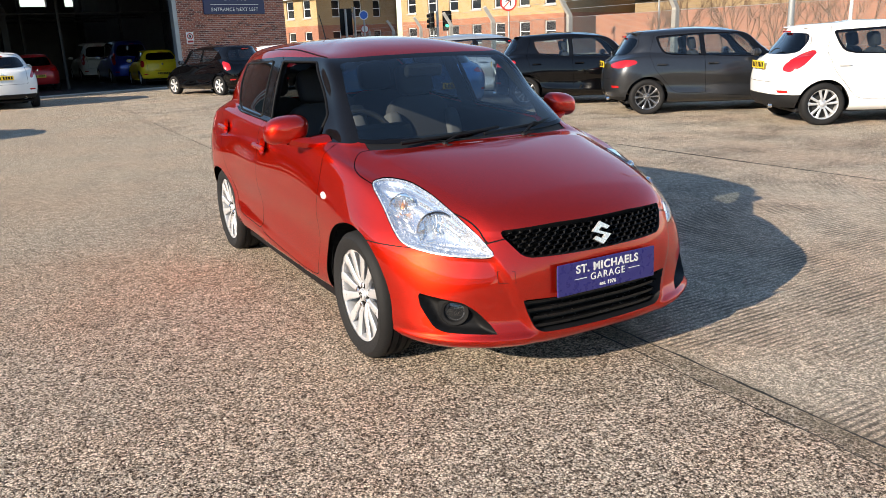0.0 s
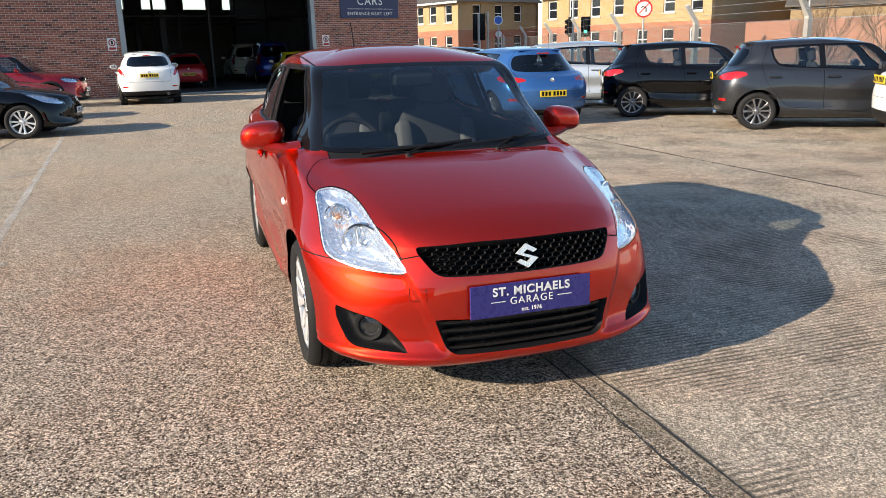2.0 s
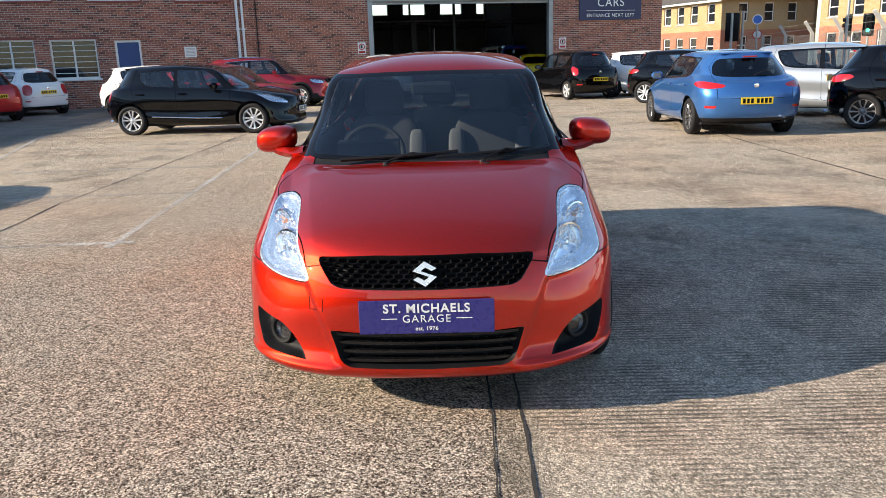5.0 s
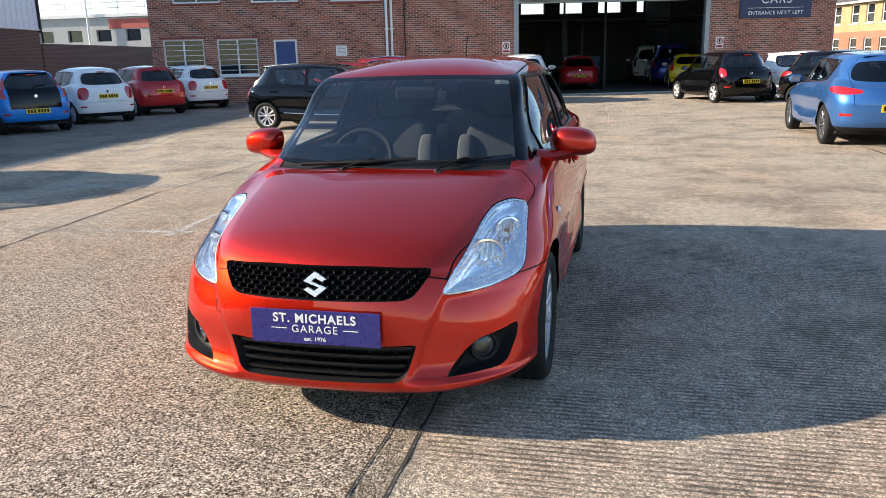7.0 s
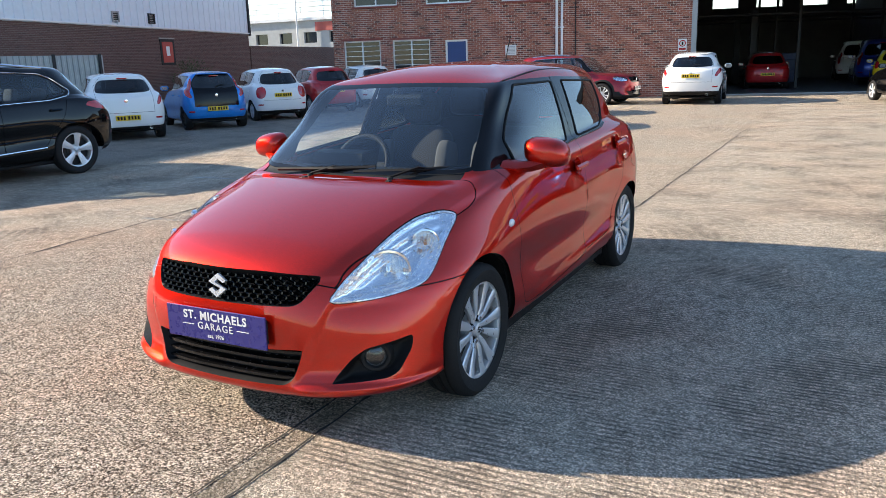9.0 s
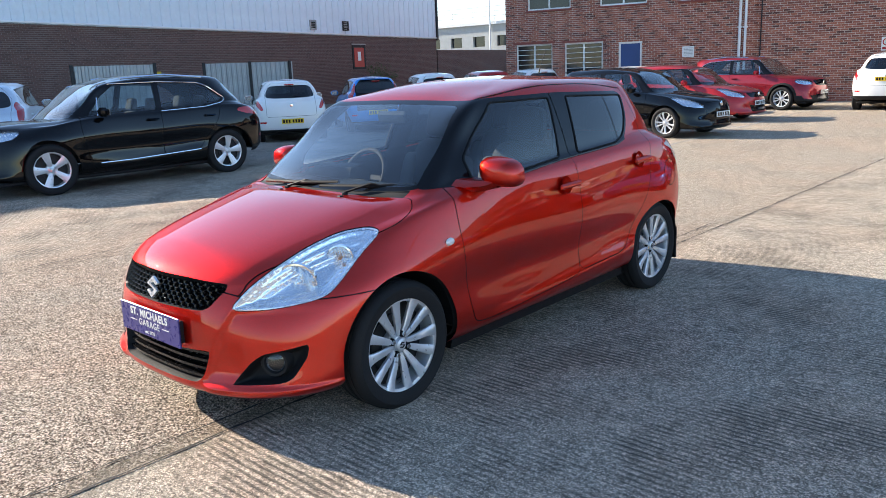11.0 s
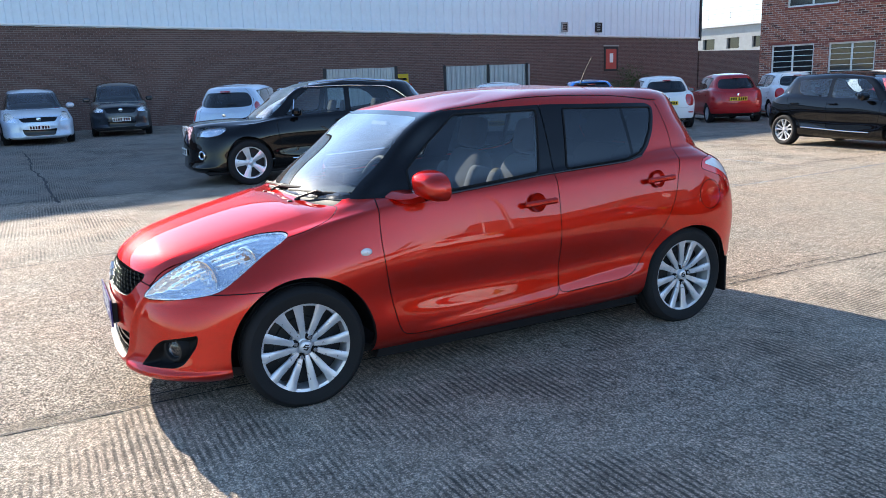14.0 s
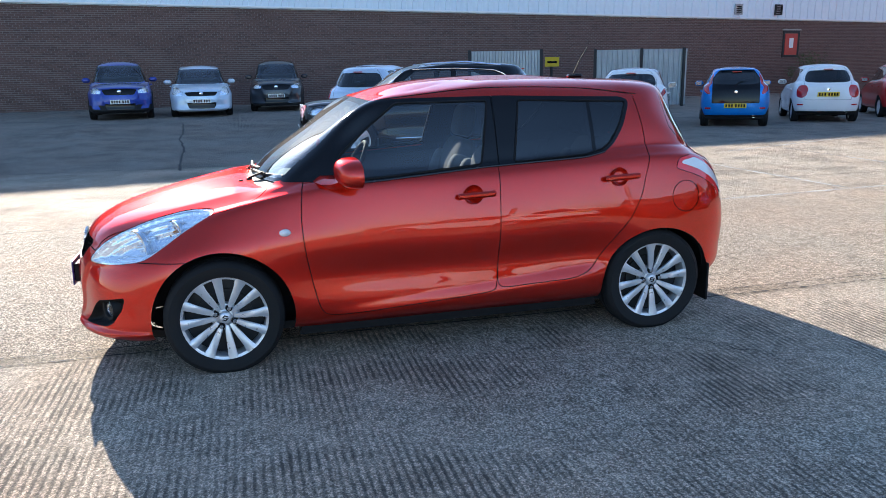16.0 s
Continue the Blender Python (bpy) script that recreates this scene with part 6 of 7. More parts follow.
def on_flank(sh, y, z, out=.0):
    """A point of the flank at that length and height, pushed out a little."""
    sel = np.where((np.abs(sh.V[:, 1] - y) < .06) & (np.abs(sh.V[:, 2] - z) < .06) & (sh.V[:, 0] > .35))[0]
    d = (sh.V[sel, 1] - y) ** 2 + (sh.V[sel, 2] - z) ** 2
    k = sel[np.argsort(d)[:4]]
    w = 1 / (np.sort(d)[:4] + 1e-6)
    q = (sh.V[k] * w[:, None]).sum(0) / w.sum()
    return (q[0] + out, y, z)


def window_seals(car, sh):
    for s in (1, -1):
        m = Matrix.Diagonal((s, 1, 1, 1))
        for poly in (FRONT_GLASS, REAR_GLASS):
            pts = []
            for a, b in zip(poly, np.roll(poly, -1, 0)):
                n = max(1, int(np.linalg.norm(b - a) / .05))
                pts += [tuple(a + (b - a) * i / n) for i in range(n)]
            loop = [on_flank(sh, y, z, .001) for y, z in pts]
            part("window_seal", Geo().tube(loop + loop[:1], .0065, 6, m), MATT_BLACK, car, "black rubber window seal", smooth=True)
        # the waist seal catches the light
        line = [on_flank(sh, y, float(np.interp(y, [-.57, -.39, .20, .80, .93], [.948, .955, .998, 1.027, 1.052])), .003) for y in np.linspace(-.56, .92, 30)]
        part("waist_seal", Geo().tube(line, .006, 6, m), GRILLE_BLACK, car, "glossy black waist seal", smooth=True)
    # square towing-eye cover, seen as a fine shut line
    ring = [(-.475, .515), (-.415, .515), (-.415, .468), (-.475, .468), (-.475, .515)]
    part("towing_eye_cover", Geo().tube([(x, surface_y(sh, x, z) - .0005, z) for x, z in ring], .0016, 5), MATT_BLACK, car, "fine shut line of the towing-eye cover")


def wipers(car):
    for (bx, by, bz), (tx, ty, tz), (ax, ay, az) in (((-.32, -1.03, .94), (.14, -.975, .975), (-.09, -1.0, .965)), ((.16, -1.03, .94), (.60, -.865, .98), (.38, -.955, .97))):
        ob = part("wiper_blade", Geo().tube([(bx - .13, by + .02, bz + .012), ((bx + tx) / 2, (by + ty) / 2 - .012, (bz + tz) / 2 + .008), (tx, ty, tz)], .0105, 8), MATT_BLACK, car)
        part("wiper_arm", Geo().tube([(bx + .10, by - .01, bz), (ax, ay - .01, az + .012), (ax + .03, ay, az + .006)], .0065, 6), MATT_BLACK, ob)
        part("wiper_spindle", Geo().lathe([(.001, .03), (.015, .026), (.02, .0)], 12, 'z', pose(bx + .10, by - .01, bz - .028)), BLACK_PLASTIC, ob)
    for x in (-.22, .28):
        part("washer_jet", Geo().box(x - .014, x + .014, -1.10, -1.075, .918, .932, .004), BLACK_PLASTIC, car)


hero()

# ---- parked cars ----
def reshaper(s):
    """A function that turns the hatchback's proportions into another car's."""
    hw, r = s["wb"] / 2, s["r"]
    ro = s["len"] - s["wb"] - s["nose"]
    zk = [0, .2, .285, .62, 1.0, 1.478]
    zv = [0, s.get("clear", .2), r - .012, 2 * r + .03, s["belt"], s["high"]]
    def f(V):
        x, y, z = V[:, 0], V[:, 1], V[:, 2]
        z2 = np.interp(z, zk, zv)
        y2 = np.where(y < -1.215, -hw + (y + 1.215) * s["nose"] / .79, np.where(y > 1.215, hw + (y - 1.215) * ro / .645, y * hw / 1.215))
        up = np.clip(z2 - s["belt"], 0, None)
        y2 = y2 + up * (s.get("rake", 0) * np.clip((.3 - y), 0, 1) + s.get("tail", 0) * np.clip((y - .5) / .7, 0, 1))
        z2 = z2 + s.get("lift", 0) * np.clip((-y - 1.1) / .8, 0, 1) * np.clip((z - .4) / .3, 0, 1)
        x2 = x * s["wide"] / 1.695
        x2 = x2 * (1 + s.get("slim", 0) * up)
        return np.stack([x2, y2, z2], 1)
    return f


TAILS = {
    "swept": [(-.40, .90), (-.44, .96), (-.62, .97), (-.92, .90), (-.93, .83), (-.70, .80), (-.52, .83)],
    "tall": [(-.42, 1.06), (-.50, 1.14), (-.60, 1.10), (-.72, .86), (-.70, .74), (-.62, .72), (-.55, .86)],
    "wedge": [(-.42, 1.03), (-.49, 1.10), (-.62, 1.05), (-.79, .86), (-.78, .78), (-.64, .76), (-.50, .86)],
    "small": [(-.60, .86), (-.64, .97), (-.80, .98), (-.90, .89), (-.90, .71), (-.80, .64), (-.64, .68)],
    "pillar": [(-.44, .98), (-.50, 1.30), (-.56, 1.30), (-.66, .98), (-.80, .82), (-.74, .80), (-.56, .88)],
    "boomerang": [(-.40, .93), (-.42, 1.0), (-.55, .99), (-.68, .90), (-.78, .78), (-.72, .74), (-.60, .84), (-.50, .89)],
    "boxy": [(-.46, 1.02), (-.50, 1.04), (-.68, .98), (-.73, .78), (-.60, .74), (-.50, .82)],
}
DAYLIGHT_LONG = rounded([(-.88, .958), (-.565, .965), (.333, .985), (.95, 1.01), (1.26, 1.055), (1.33, 1.11), (1.18, 1.28), (1.02, 1.34), (.333, 1.370), (-.27, 1.364), (-.43, 1.352)], .04)


WIDE_FRONT = rounded([(-.66, .978), (.245, 1.008), (.275, 1.352), (-.25, 1.347), (-.44, 1.215)], .03)
WIDE_REAR = rounded([(.325, 1.014), (.80, 1.042), (.93, 1.075), (1.03, 1.19), (1.09, 1.322), (.35, 1.354)], .03)
LONG_REAR = rounded([(.325, 1.004), (.93, 1.028), (1.22, 1.072), (1.275, 1.115), (1.15, 1.26), (1.0, 1.325), (.35, 1.354)], .03)


REFLECTORS = rounded([(-.84, .452), (-.66, .455), (-.66, .492), (-.84, .49)], .01)


def coarse_shell(tail, long_glass=False, clad=False, short_lamp=False):
    sh = Shell(110, 80)
    arch = lambda yc, zc, a, b: (lambda V: (np.hypot((V[:, 1] - yc) / a, (V[:, 2] - zc) / b) - 1) * a)
    for yc, sgn in ((-1.213, -1), (1.22, 1)):
        sh.region("hole", arch(yc, .285, .345, .345), lambda c: (c[:, 0] > .5) & (c[:, 2] < .75) & (c[:, 1] * sgn > 0))
    sh.region("windscreen", lambda V: inside(WINDSCREEN, FACE(V)), lambda c: (c[:, 1] < -.2) & (c[:, 2] > .9))
    sh.region("rear_screen", lambda V: inside(REAR_SCREEN, FACE(V)), lambda c: (c[:, 1] > 1.3) & (c[:, 2] > .98))
    sh.region("pillar", lambda V: inside(DAYLIGHT_LONG if long_glass else DAYLIGHT, SIDE(V)), lambda c: (c[:, 0] > .42) & (c[:, 2] > .9) & (c[:, 1] > -.85))
    sh.region("front_glass", lambda V: inside(WIDE_FRONT, SIDE(V)), lambda c: c[:, 0] > .4, ("pillar",))
    sh.region("rear_glass", lambda V: inside(LONG_REAR if long_glass else WIDE_REAR, SIDE(V)), lambda c: c[:, 0] > .4, ("pillar",))
    sh.region("headlamp", lambda V: inside(HEADLAMP_SHORT if short_lamp else HEADLAMP, NOSE(V)), lambda c: (c[:, 1] < -1.0) & (c[:, 2] > .5))
    sh.region("grille", lambda V: inside(GRILLE, FACE(V)), lambda c: c[:, 1] < -1.6)
    sh.region("low_grille", lambda V: inside(LOW_GRILLE, FACE(V)), lambda c: c[:, 1] < -1.6)
    sh.region("fog_recess", lambda V: inside(FOG_RECESS, NOSE(V)), lambda c: (c[:, 1] < -1.4) & (c[:, 2] < .5))
    sh.region("tail_lamp", lambda V: inside(outline(TAILS[tail], 2), TAIL(V)), lambda c: (c[:, 1] > 1.1) & (c[:, 2] > .6))
    hood = lambda V: np.maximum(inside(BONNET, PLAN(V)), .69 - V[:, 2])
    sh.region("bonnet", hood, lambda c: (c[:, 1] < -.8) & (c[:, 2] > .6), gap=.003)
    sh.region("front_door", lambda V: inside(FRONT_DOOR, SIDE(V)), lambda c: (c[:, 0] > .5) & (c[:, 2] > .2), gap=.003)
    sh.region("rear_door", lambda V: inside(REAR_DOOR, SIDE(V)), lambda c: (c[:, 0] > .5) & (c[:, 2] > .2), gap=.003)
    hatch = lambda V: np.maximum(np.maximum(V[:, 0] - .58, 1.40 - V[:, 1]), .60 - V[:, 2])
    sh.region("hatch", hatch, lambda c: c[:, 1] > 1.2, gap=.003)
    sh.region("reflector", lambda V: inside(REFLECTORS, TAIL(V)), lambda c: (c[:, 1] > 1.3) & (c[:, 2] < .6))
    low = .36 if clad else .43 if tail == "wedge" else .30
    sh.region("lower", lambda V: np.maximum(V[:, 2] - low, np.where(clad, -1, 1.45 - V[:, 1])), lambda c: c[:, 2] < .45)
    if clad:
        for yc in (-1.213, 1.22):
            sh.region("lower", arch(yc, .285, .40, .40), lambda c: (c[:, 0] > .5) & (c[:, 2] < .75))
    return sh


WHEELS = {}


def wheel_set(style, r):
    key = (style, round(r, 3))
    if key not in WHEELS:
        n, alloy, twin, dish, wide = {"ten": (10, ALLOY, 2, .03, .9), "five": (5, ALLOY, False, .03, 2.5), "dark": (10, DARK_ALLOY, True, .03, .8),
                                      "six": (6, ALLOY, False, .025, 1.6), "black": (10, GLOSS_BLACK, True, .03, 1.0), "plain": (8, ALLOY, False, .02, 1.5), "two_tone": (10, ALLOY, 2, .03, .85)}[style]
        WHEELS[key] = make_wheel(r, r * .73, .19, n, alloy, twin, 5, dish, wide, fine=False)
    return WHEELS[key]


SHELLS = {}


def parked(name, label, x, y, heading, body, s, tail="swept", rim="ten", long_glass=False, clad=False, lamps_white=False, cab=False, roof=None, group="parked cars", tint=False, plates=True):
    """A parked car, its wheelbase's middle at x, y, its nose towards heading (degrees from +x)."""
    key = (tail, long_glass, clad, "lift" in s)
    if key not in SHELLS:
        SHELLS[key] = coarse_shell(*key)
    sh, f = SHELLS[key], reshaper(s)
    at = lambda a, b, c: tuple(f(np.array([[a, b, c]], float))[0])
    h = radians(heading)
    zf, zr = ground_z(x + math.cos(h) * 1.2, y + math.sin(h) * 1.2), ground_z(x - math.cos(h) * 1.2, y - math.sin(h) * 1.2)
    pitch = math.degrees(math.atan2(zr - zf, 2.4))
    car = holder(name, pose(x, y, (zf + zr) / 2, 0, 0, heading + 90) @ pose(0, 0, 0, pitch, 0, 0), label, "car", group)
    def one(nm, names, mat, lab="", **kw):
        me = sh.panel(names, shape=f, **kw)
        return part(nm, me, mat, car, lab) if me else None
    skin = ["body", "fog_recess"]
    one("body_shell", skin, body)
    one("bonnet", ["bonnet"], body)
    one("tailgate", ["hatch"], s.get("hatch") or body)
    one("shut_line", ["seam"], MATT_BLACK, push=-.006)
    one("lower_trim", ["lower"], BLACK_PLASTIC, "black plastic lower trim")
    one("lower_intake", ["low_grille"], GLOSS_BLACK)
    one("window_surround", ["pillar"], GLOSS_BLACK)
    one("grille", ["grille"], GLOSS_BLACK, "dark radiator grille", push=-.01)
    one("windscreen", ["windscreen"], SCREEN)
    one("rear_screen", ["rear_screen"], DARK_WINDOW)
    one("lining", ["body", "pillar", "front_door", "rear_door", "seam", "hatch"], TRIM, push=-.03, flipped=True)
    for side in ((1,), (-1,)):
        one("front_door", ["front_door"], body, sides=side)
        one("rear_door", ["rear_door"], body, sides=side)
        one("side_window", ["front_glass"], WINDOW, sides=side)
        one("side_window", ["rear_glass"], DARK_WINDOW if tint else WINDOW, sides=side)
        lamp = one("headlamp", ["headlamp"], CLEAR_LENS, "clear headlamp", sides=side)
        part("lamp_housing", sh.panel(["headlamp"], shape=f, sides=side, push=-.03), LAMP_SHELL, lamp)
        one("tail_lamp", ["tail_lamp"], RED_LENS, "red tail lamp", sides=side)
    part("underbody", Geo().box(-s["wide"] * .42, s["wide"] * .42, -s["wb"] / 2 - s["nose"] * .75, s["wb"] / 2 + .35, .18, .24, .02), BLACK_PLASTIC, car)
    for yy in (-1, 1):
        for sx in (-1, 1):
            part("wheel_arch", Geo().box(sx * (s["wide"] / 2 - .26) - .12, sx * (s["wide"] / 2 - .26) + .12, yy * s["wb"] / 2 - s["r"] - .03, yy * s["wb"] / 2 + s["r"] + .03, s["r"] + .02, s["r"] * 2 + .04, .05), BLACK_PLASTIC, car)
    made = wheel_set(rim, s["r"])
    for sx in (1, -1):
        for yy in (-1, 1):
            put_wheel(car, made, sx * (s["wide"] / 2 - .115), yy * s["wb"] / 2, s["r"] - .006, .4 * yy + sx)
        m = Matrix.Diagonal((sx, 1, 1, 1))
        mx, my, mz = at(.80, -.52, 1.0)
        mir = part("door_mirror", Geo().box(-.02, .20, -.07, .05, -.06, .075, .045, m @ pose(mx - .0, my, mz + .02, 0, 0, 0)), body, car)
        part("mirror_glass", Geo().box(.03, .18, .0505, .054, -.04, .055, .0, m @ pose(mx, my, mz + .02)), DARK_ALLOY, mir)
        for py in (.14, .98):
            hx, hy, hz = at(.842, py, .86)
            part("door_handle", Geo().box(-.03, .022, -.09, .09, -.014, .014, .008, m @ pose(hx, hy, hz)), body, car)
    ry = at(0, 1.86, .6)[1]
    pz = s.get("plate", .62)
    pl = part("number_plate", Geo().box(-.26, .26, 0, .012, -.056, .056, .003), PLATE_YELLOW, car, "yellow rear number plate", m=pose(0, ry + .006, pz))
    fy, fz = at(0, -2.0, .43)[1], at(0, -2.0, .43)[2]
    pw = part("number_plate", Geo().box(-.26, .26, -.012, 0, -.056, .056, .003), PLATE_WHITE, car, "white front number plate", m=pose(0, fy - .008, fz))
    for k in range(7):
        xx = -.215 + .0645 * k + (.03 if k > 3 else 0) - .015
        part("character_bar", Geo().box(xx, xx + .042, .0125, .0135, -.037, .037), GLOSS_BLACK, pl)
        part("character_bar", Geo().box(xx, xx + .042, -.0135, -.0125, -.037, .037), GLOSS_BLACK, pw)
    bx, by, bz = at(0, -1.96, .63)
    part("badge", Geo().lathe([(.001, -.01), (.045, -.008), (.055, 0)], 18, 'y', pose(0, by - .012, bz)), CHROME, car, smooth=True)
    bx, by, bz = at(0, 1.82, .86)
    part("badge", Geo().lathe([(.001, .01), (.035, .008), (.042, 0)], 18, 'y', pose(0, by + .008, bz)), CHROME, car, smooth=True)
    if roof:
        part("roof_panel", Geo().box(-.5, .5, -.1, 1.2, s["high"] - .012, s["high"] + .004, .006), roof, car)
    if s.get("rails"):
        for sx in (1, -1):
            a, b, c = at(.5, -.1, 1.42), at(.53, .5, 1.43), at(.48, 1.2, 1.40)
            part("roof_rail", Geo().tube([(sx * a[0], a[1], a[2] + .01), (sx * b[0], b[1], b[2] + .035), (sx * c[0], c[1], c[2] + .01)], .016, 8), CHROME, car)
    if cab:
        for xx in (-.36, .36):
            seat(car, xx, .0)
            seat(car, xx, .85, "rear_seat")
        part("dashboard", Geo().prism([(-1.0, .60), (-1.0, .89), (-.62, .93), (-.46, .80), (-.52, .60)], -.62, .62, 'x'), TRIM, car)
    else:
        part("seat_row", Geo().box(-.58, .58, .05, .25, .4, s["belt"] + .12, .07), SEAT_CLOTH, car)
        part("seat_row", Geo().box(-.58, .58, .85, 1.02, .4, s["belt"] + .10, .07), SEAT_CLOTH, car)
    # high brake lamp, trims, exhaust, rear wiper
    kx, ky, kz = at(0, 1.585, 1.335)
    part("brake_lamp", Geo().box(-.11, .11, -.03, .02, -.012, .012, .005, pose(0, ky, kz + .012)), RED_LENS, car)
    part("exhaust", Geo().lathe([(.032, .05), (.034, .0), (.028, .0), (.026, .05)], 14, 'y', pose(-s["wide"] * .27, at(0, 1.83, .3)[1] - .03, at(0, 1.8, .27)[2])), CHROME, car)
    def along(pts, r, nm):
        for sx in (1, -1):
            q = []
            for yy, zz in pts:
                sel = np.where((np.abs(sh.V[:, 1] - yy) < .12) & (np.abs(sh.V[:, 2] - zz) < .12) & (sh.V[:, 0] > .3))[0]
                k = sel[((sh.V[sel, 1] - yy) ** 2 + (sh.V[sel, 2] - zz) ** 2).argmin()]
                px, py, pz2 = at(sh.V[k, 0], yy, zz)
                q.append((sx * (px + .004), py, pz2))
            part(nm, Geo().tube(q, r, 6), CHROME, car, "thin bright chrome strip")
    if s.get("strip"):
        along([(-.62, .315), (-.2, .32), (.3, .34), (.78, .36)], .011, "door_strip")
    if s.get("bright"):
        poly = DAYLIGHT_LONG if long_glass else DAYLIGHT
        ring = [tuple(p) for p in poly[::2] if p[0] > -.60]
        i = max(range(len(ring)), key=lambda k: math.dist(ring[k], ring[k - 1]))
        along(ring[i:] + ring[:i], .008, "window_trim")
    if s.get("frame"):
        gy = at(0, -1.985, .6)[1]
        z0, z1 = at(0, -2, .40)[2], at(0, -1.95, .69)[2]
        part("grille_frame", frame_bars(-.33, .33, z0, z1, gy + .012, gy + .09, .022), SATIN, car, "bright grille frame")
        for k in range(5):
            zz = z0 + (z1 - z0) * (k + .5) / 5
            part("grille_bar", Geo().box(-.295, .295, gy + .03, gy + .06, zz - .012, zz + .012, .004), DARK_ALLOY, car)
    # roof spoiler, rear reflectors, dark valance
    if s.get("spoiler"):
        tx, ty, tz = at(.40, 1.42, 1.41)
        prof = [(ty - .20, tz - .004), (ty - .06, tz + .010), (ty + .085, tz + .002), (ty + .10, tz - .010), (ty + .07, tz - .024), (ty - .06, tz - .04)]
        part("spoiler", Geo().prism(prof, -tx, tx, 'x'), s["spoiler"] if s["spoiler"] is not True else body, car, "roof spoiler over the rear screen", smooth=True)
    for side in ((1,), (-1,)):
        one("reflector", ["reflector"], RED_LENS, "red rear reflector", sides=side, push=.003)
    if s.get("frame"):
        for sx in (1, -1):
            fx, fy2, fz2 = at(.60, -1.84, .36)
            part("fog_ring", Geo().lathe([(.045, .0), (.06, -.01), (.075, .0), (.075, .03)], 20, 'y', Matrix.Diagonal((sx, 1, 1, 1)) @ pose(fx, fy2 - .02, fz2 + .06, 0, 0, 34)), CHROME, car, "chrome fog lamp ring", smooth=True)
    gx, gy, gz = at(0, 1.70, 1.05)
    part("rear_wiper", Geo().tube([(.0, gy + .02, gz + .01), (-.12, gy + .0, gz + .06), (-.28, gy - .01, gz + .07)], .008, 6), BLACK_PLASTIC, car)
    return car


BLACK_CAR = paint("black car paint", (0.0022, 0.0022, 0.0028), 0.0, 0.5, 0.3, 0.002, 1.45)
GREY_CAR = paint("dark grey car paint", (0.045, 0.048, 0.054), 0.75, 0.35, 0.3, 0.008)
WHITE_CAR = paint("white car paint", (0.80, 0.80, 0.79), 0.0, 0.4, 0.03, 0.04)
BLUE_CAR = paint("bright blue car paint", (0.04, 0.15, 0.40), 0.6, 0.35, 0.25, 0.03)
AYGO_BLUE = paint("light blue car paint", (0.0, 0.20, 0.62), 0.35, 0.35, 0.2, 0.03)
NAVY_CAR = paint("royal blue car paint", (0.02, 0.05, 0.30), 0.5, 0.35, 0.25, 0.03)
SILVER_CAR = paint("silver car paint", (0.52, 0.55, 0.58), 0.7, 0.35, 0.15, 0.04)
PALE_BLUE_CAR = paint("pale silver-blue car paint", (0.58, 0.66, 0.76), 0.45, 0.35, 0.12, 0.04)
RED_CAR = paint("red car paint", (0.42, 0.014, 0.018), 0.3, 0.35, 0.2, 0.03)
DEEP_RED_CAR = paint("deep red car paint", (0.28, 0.010, 0.02), 0.5, 0.35, 0.25, 0.03)
YELLOW_CAR = paint("yellow car paint", (0.75, 0.52, 0.02), 0.0, 0.4, 0.05, 0.03)

FIESTA = dict(spoiler=True, len=3.98, wide=1.73, high=1.46, wb=2.49, nose=.82, r=.305, belt=.97, rake=-.10, tail=-.25, plate=.86)
CLIO = dict(spoiler=True, strip=True, len=4.15, wide=1.74, high=1.45, wb=2.66, nose=.83, r=.315, belt=.96, rake=-.12, tail=-.15)
BMW = dict(spoiler=True, len=4.33, wide=1.77, high=1.43, wb=2.69, nose=.80, r=.315, belt=.94, rake=.12, tail=-.2, plate=.60)
SUV = dict(lift=.08, bright=True, len=4.48, wide=1.84, high=1.62, wb=2.68, nose=.88, r=.345, belt=1.08, clear=.24, rake=-.05, tail=-.12, rails=True)
Q5 = dict(lift=.13, strip=True, bright=True, frame=True, len=4.63, wide=1.90, high=1.66, wb=2.81, nose=.89, r=.365, belt=1.10, clear=.26, rake=-.02, tail=-.30, rails=True, plate=.85)
JUKE = dict(spoiler=True, lift=.06, len=4.13, wide=1.77, high=1.57, wb=2.53, nose=.86, r=.335, belt=1.08, clear=.24, rake=-.05, tail=-.25, plate=.86)
MINI = dict(lift=.05, len=3.56, wide=1.63, high=1.49, wb=2.30, nose=.72, r=.285, belt=.98, rake=.02, tail=-.30, plate=.72)
AYGO = dict(spoiler=True, hatch=GLOSS_BLACK, len=3.47, wide=1.62, high=1.46, wb=2.34, nose=.68, r=.285, belt=1.0, rake=-.05, tail=-.05, plate=.52)
ADAM = dict(len=3.70, wide=1.72, high=1.48, wb=2.31, nose=.76, r=.30, belt=1.0, rake=-.02, tail=-.15, plate=.50)
C3 = dict(len=3.94, wide=1.72, high=1.52, wb=2.46, nose=.80, r=.295, belt=.98, rake=-.12, tail=.0, plate=.62)
ESTATE = dict(len=4.42, wide=1.81, high=1.51, wb=2.68, nose=.90, r=.32, belt=.98, rake=-.12, tail=-.1)
MOKKA = dict(lift=.08, len=4.28, wide=1.78, high=1.66, wb=2.55, nose=.90, r=.345, belt=1.08, clear=.24, rake=-.05)

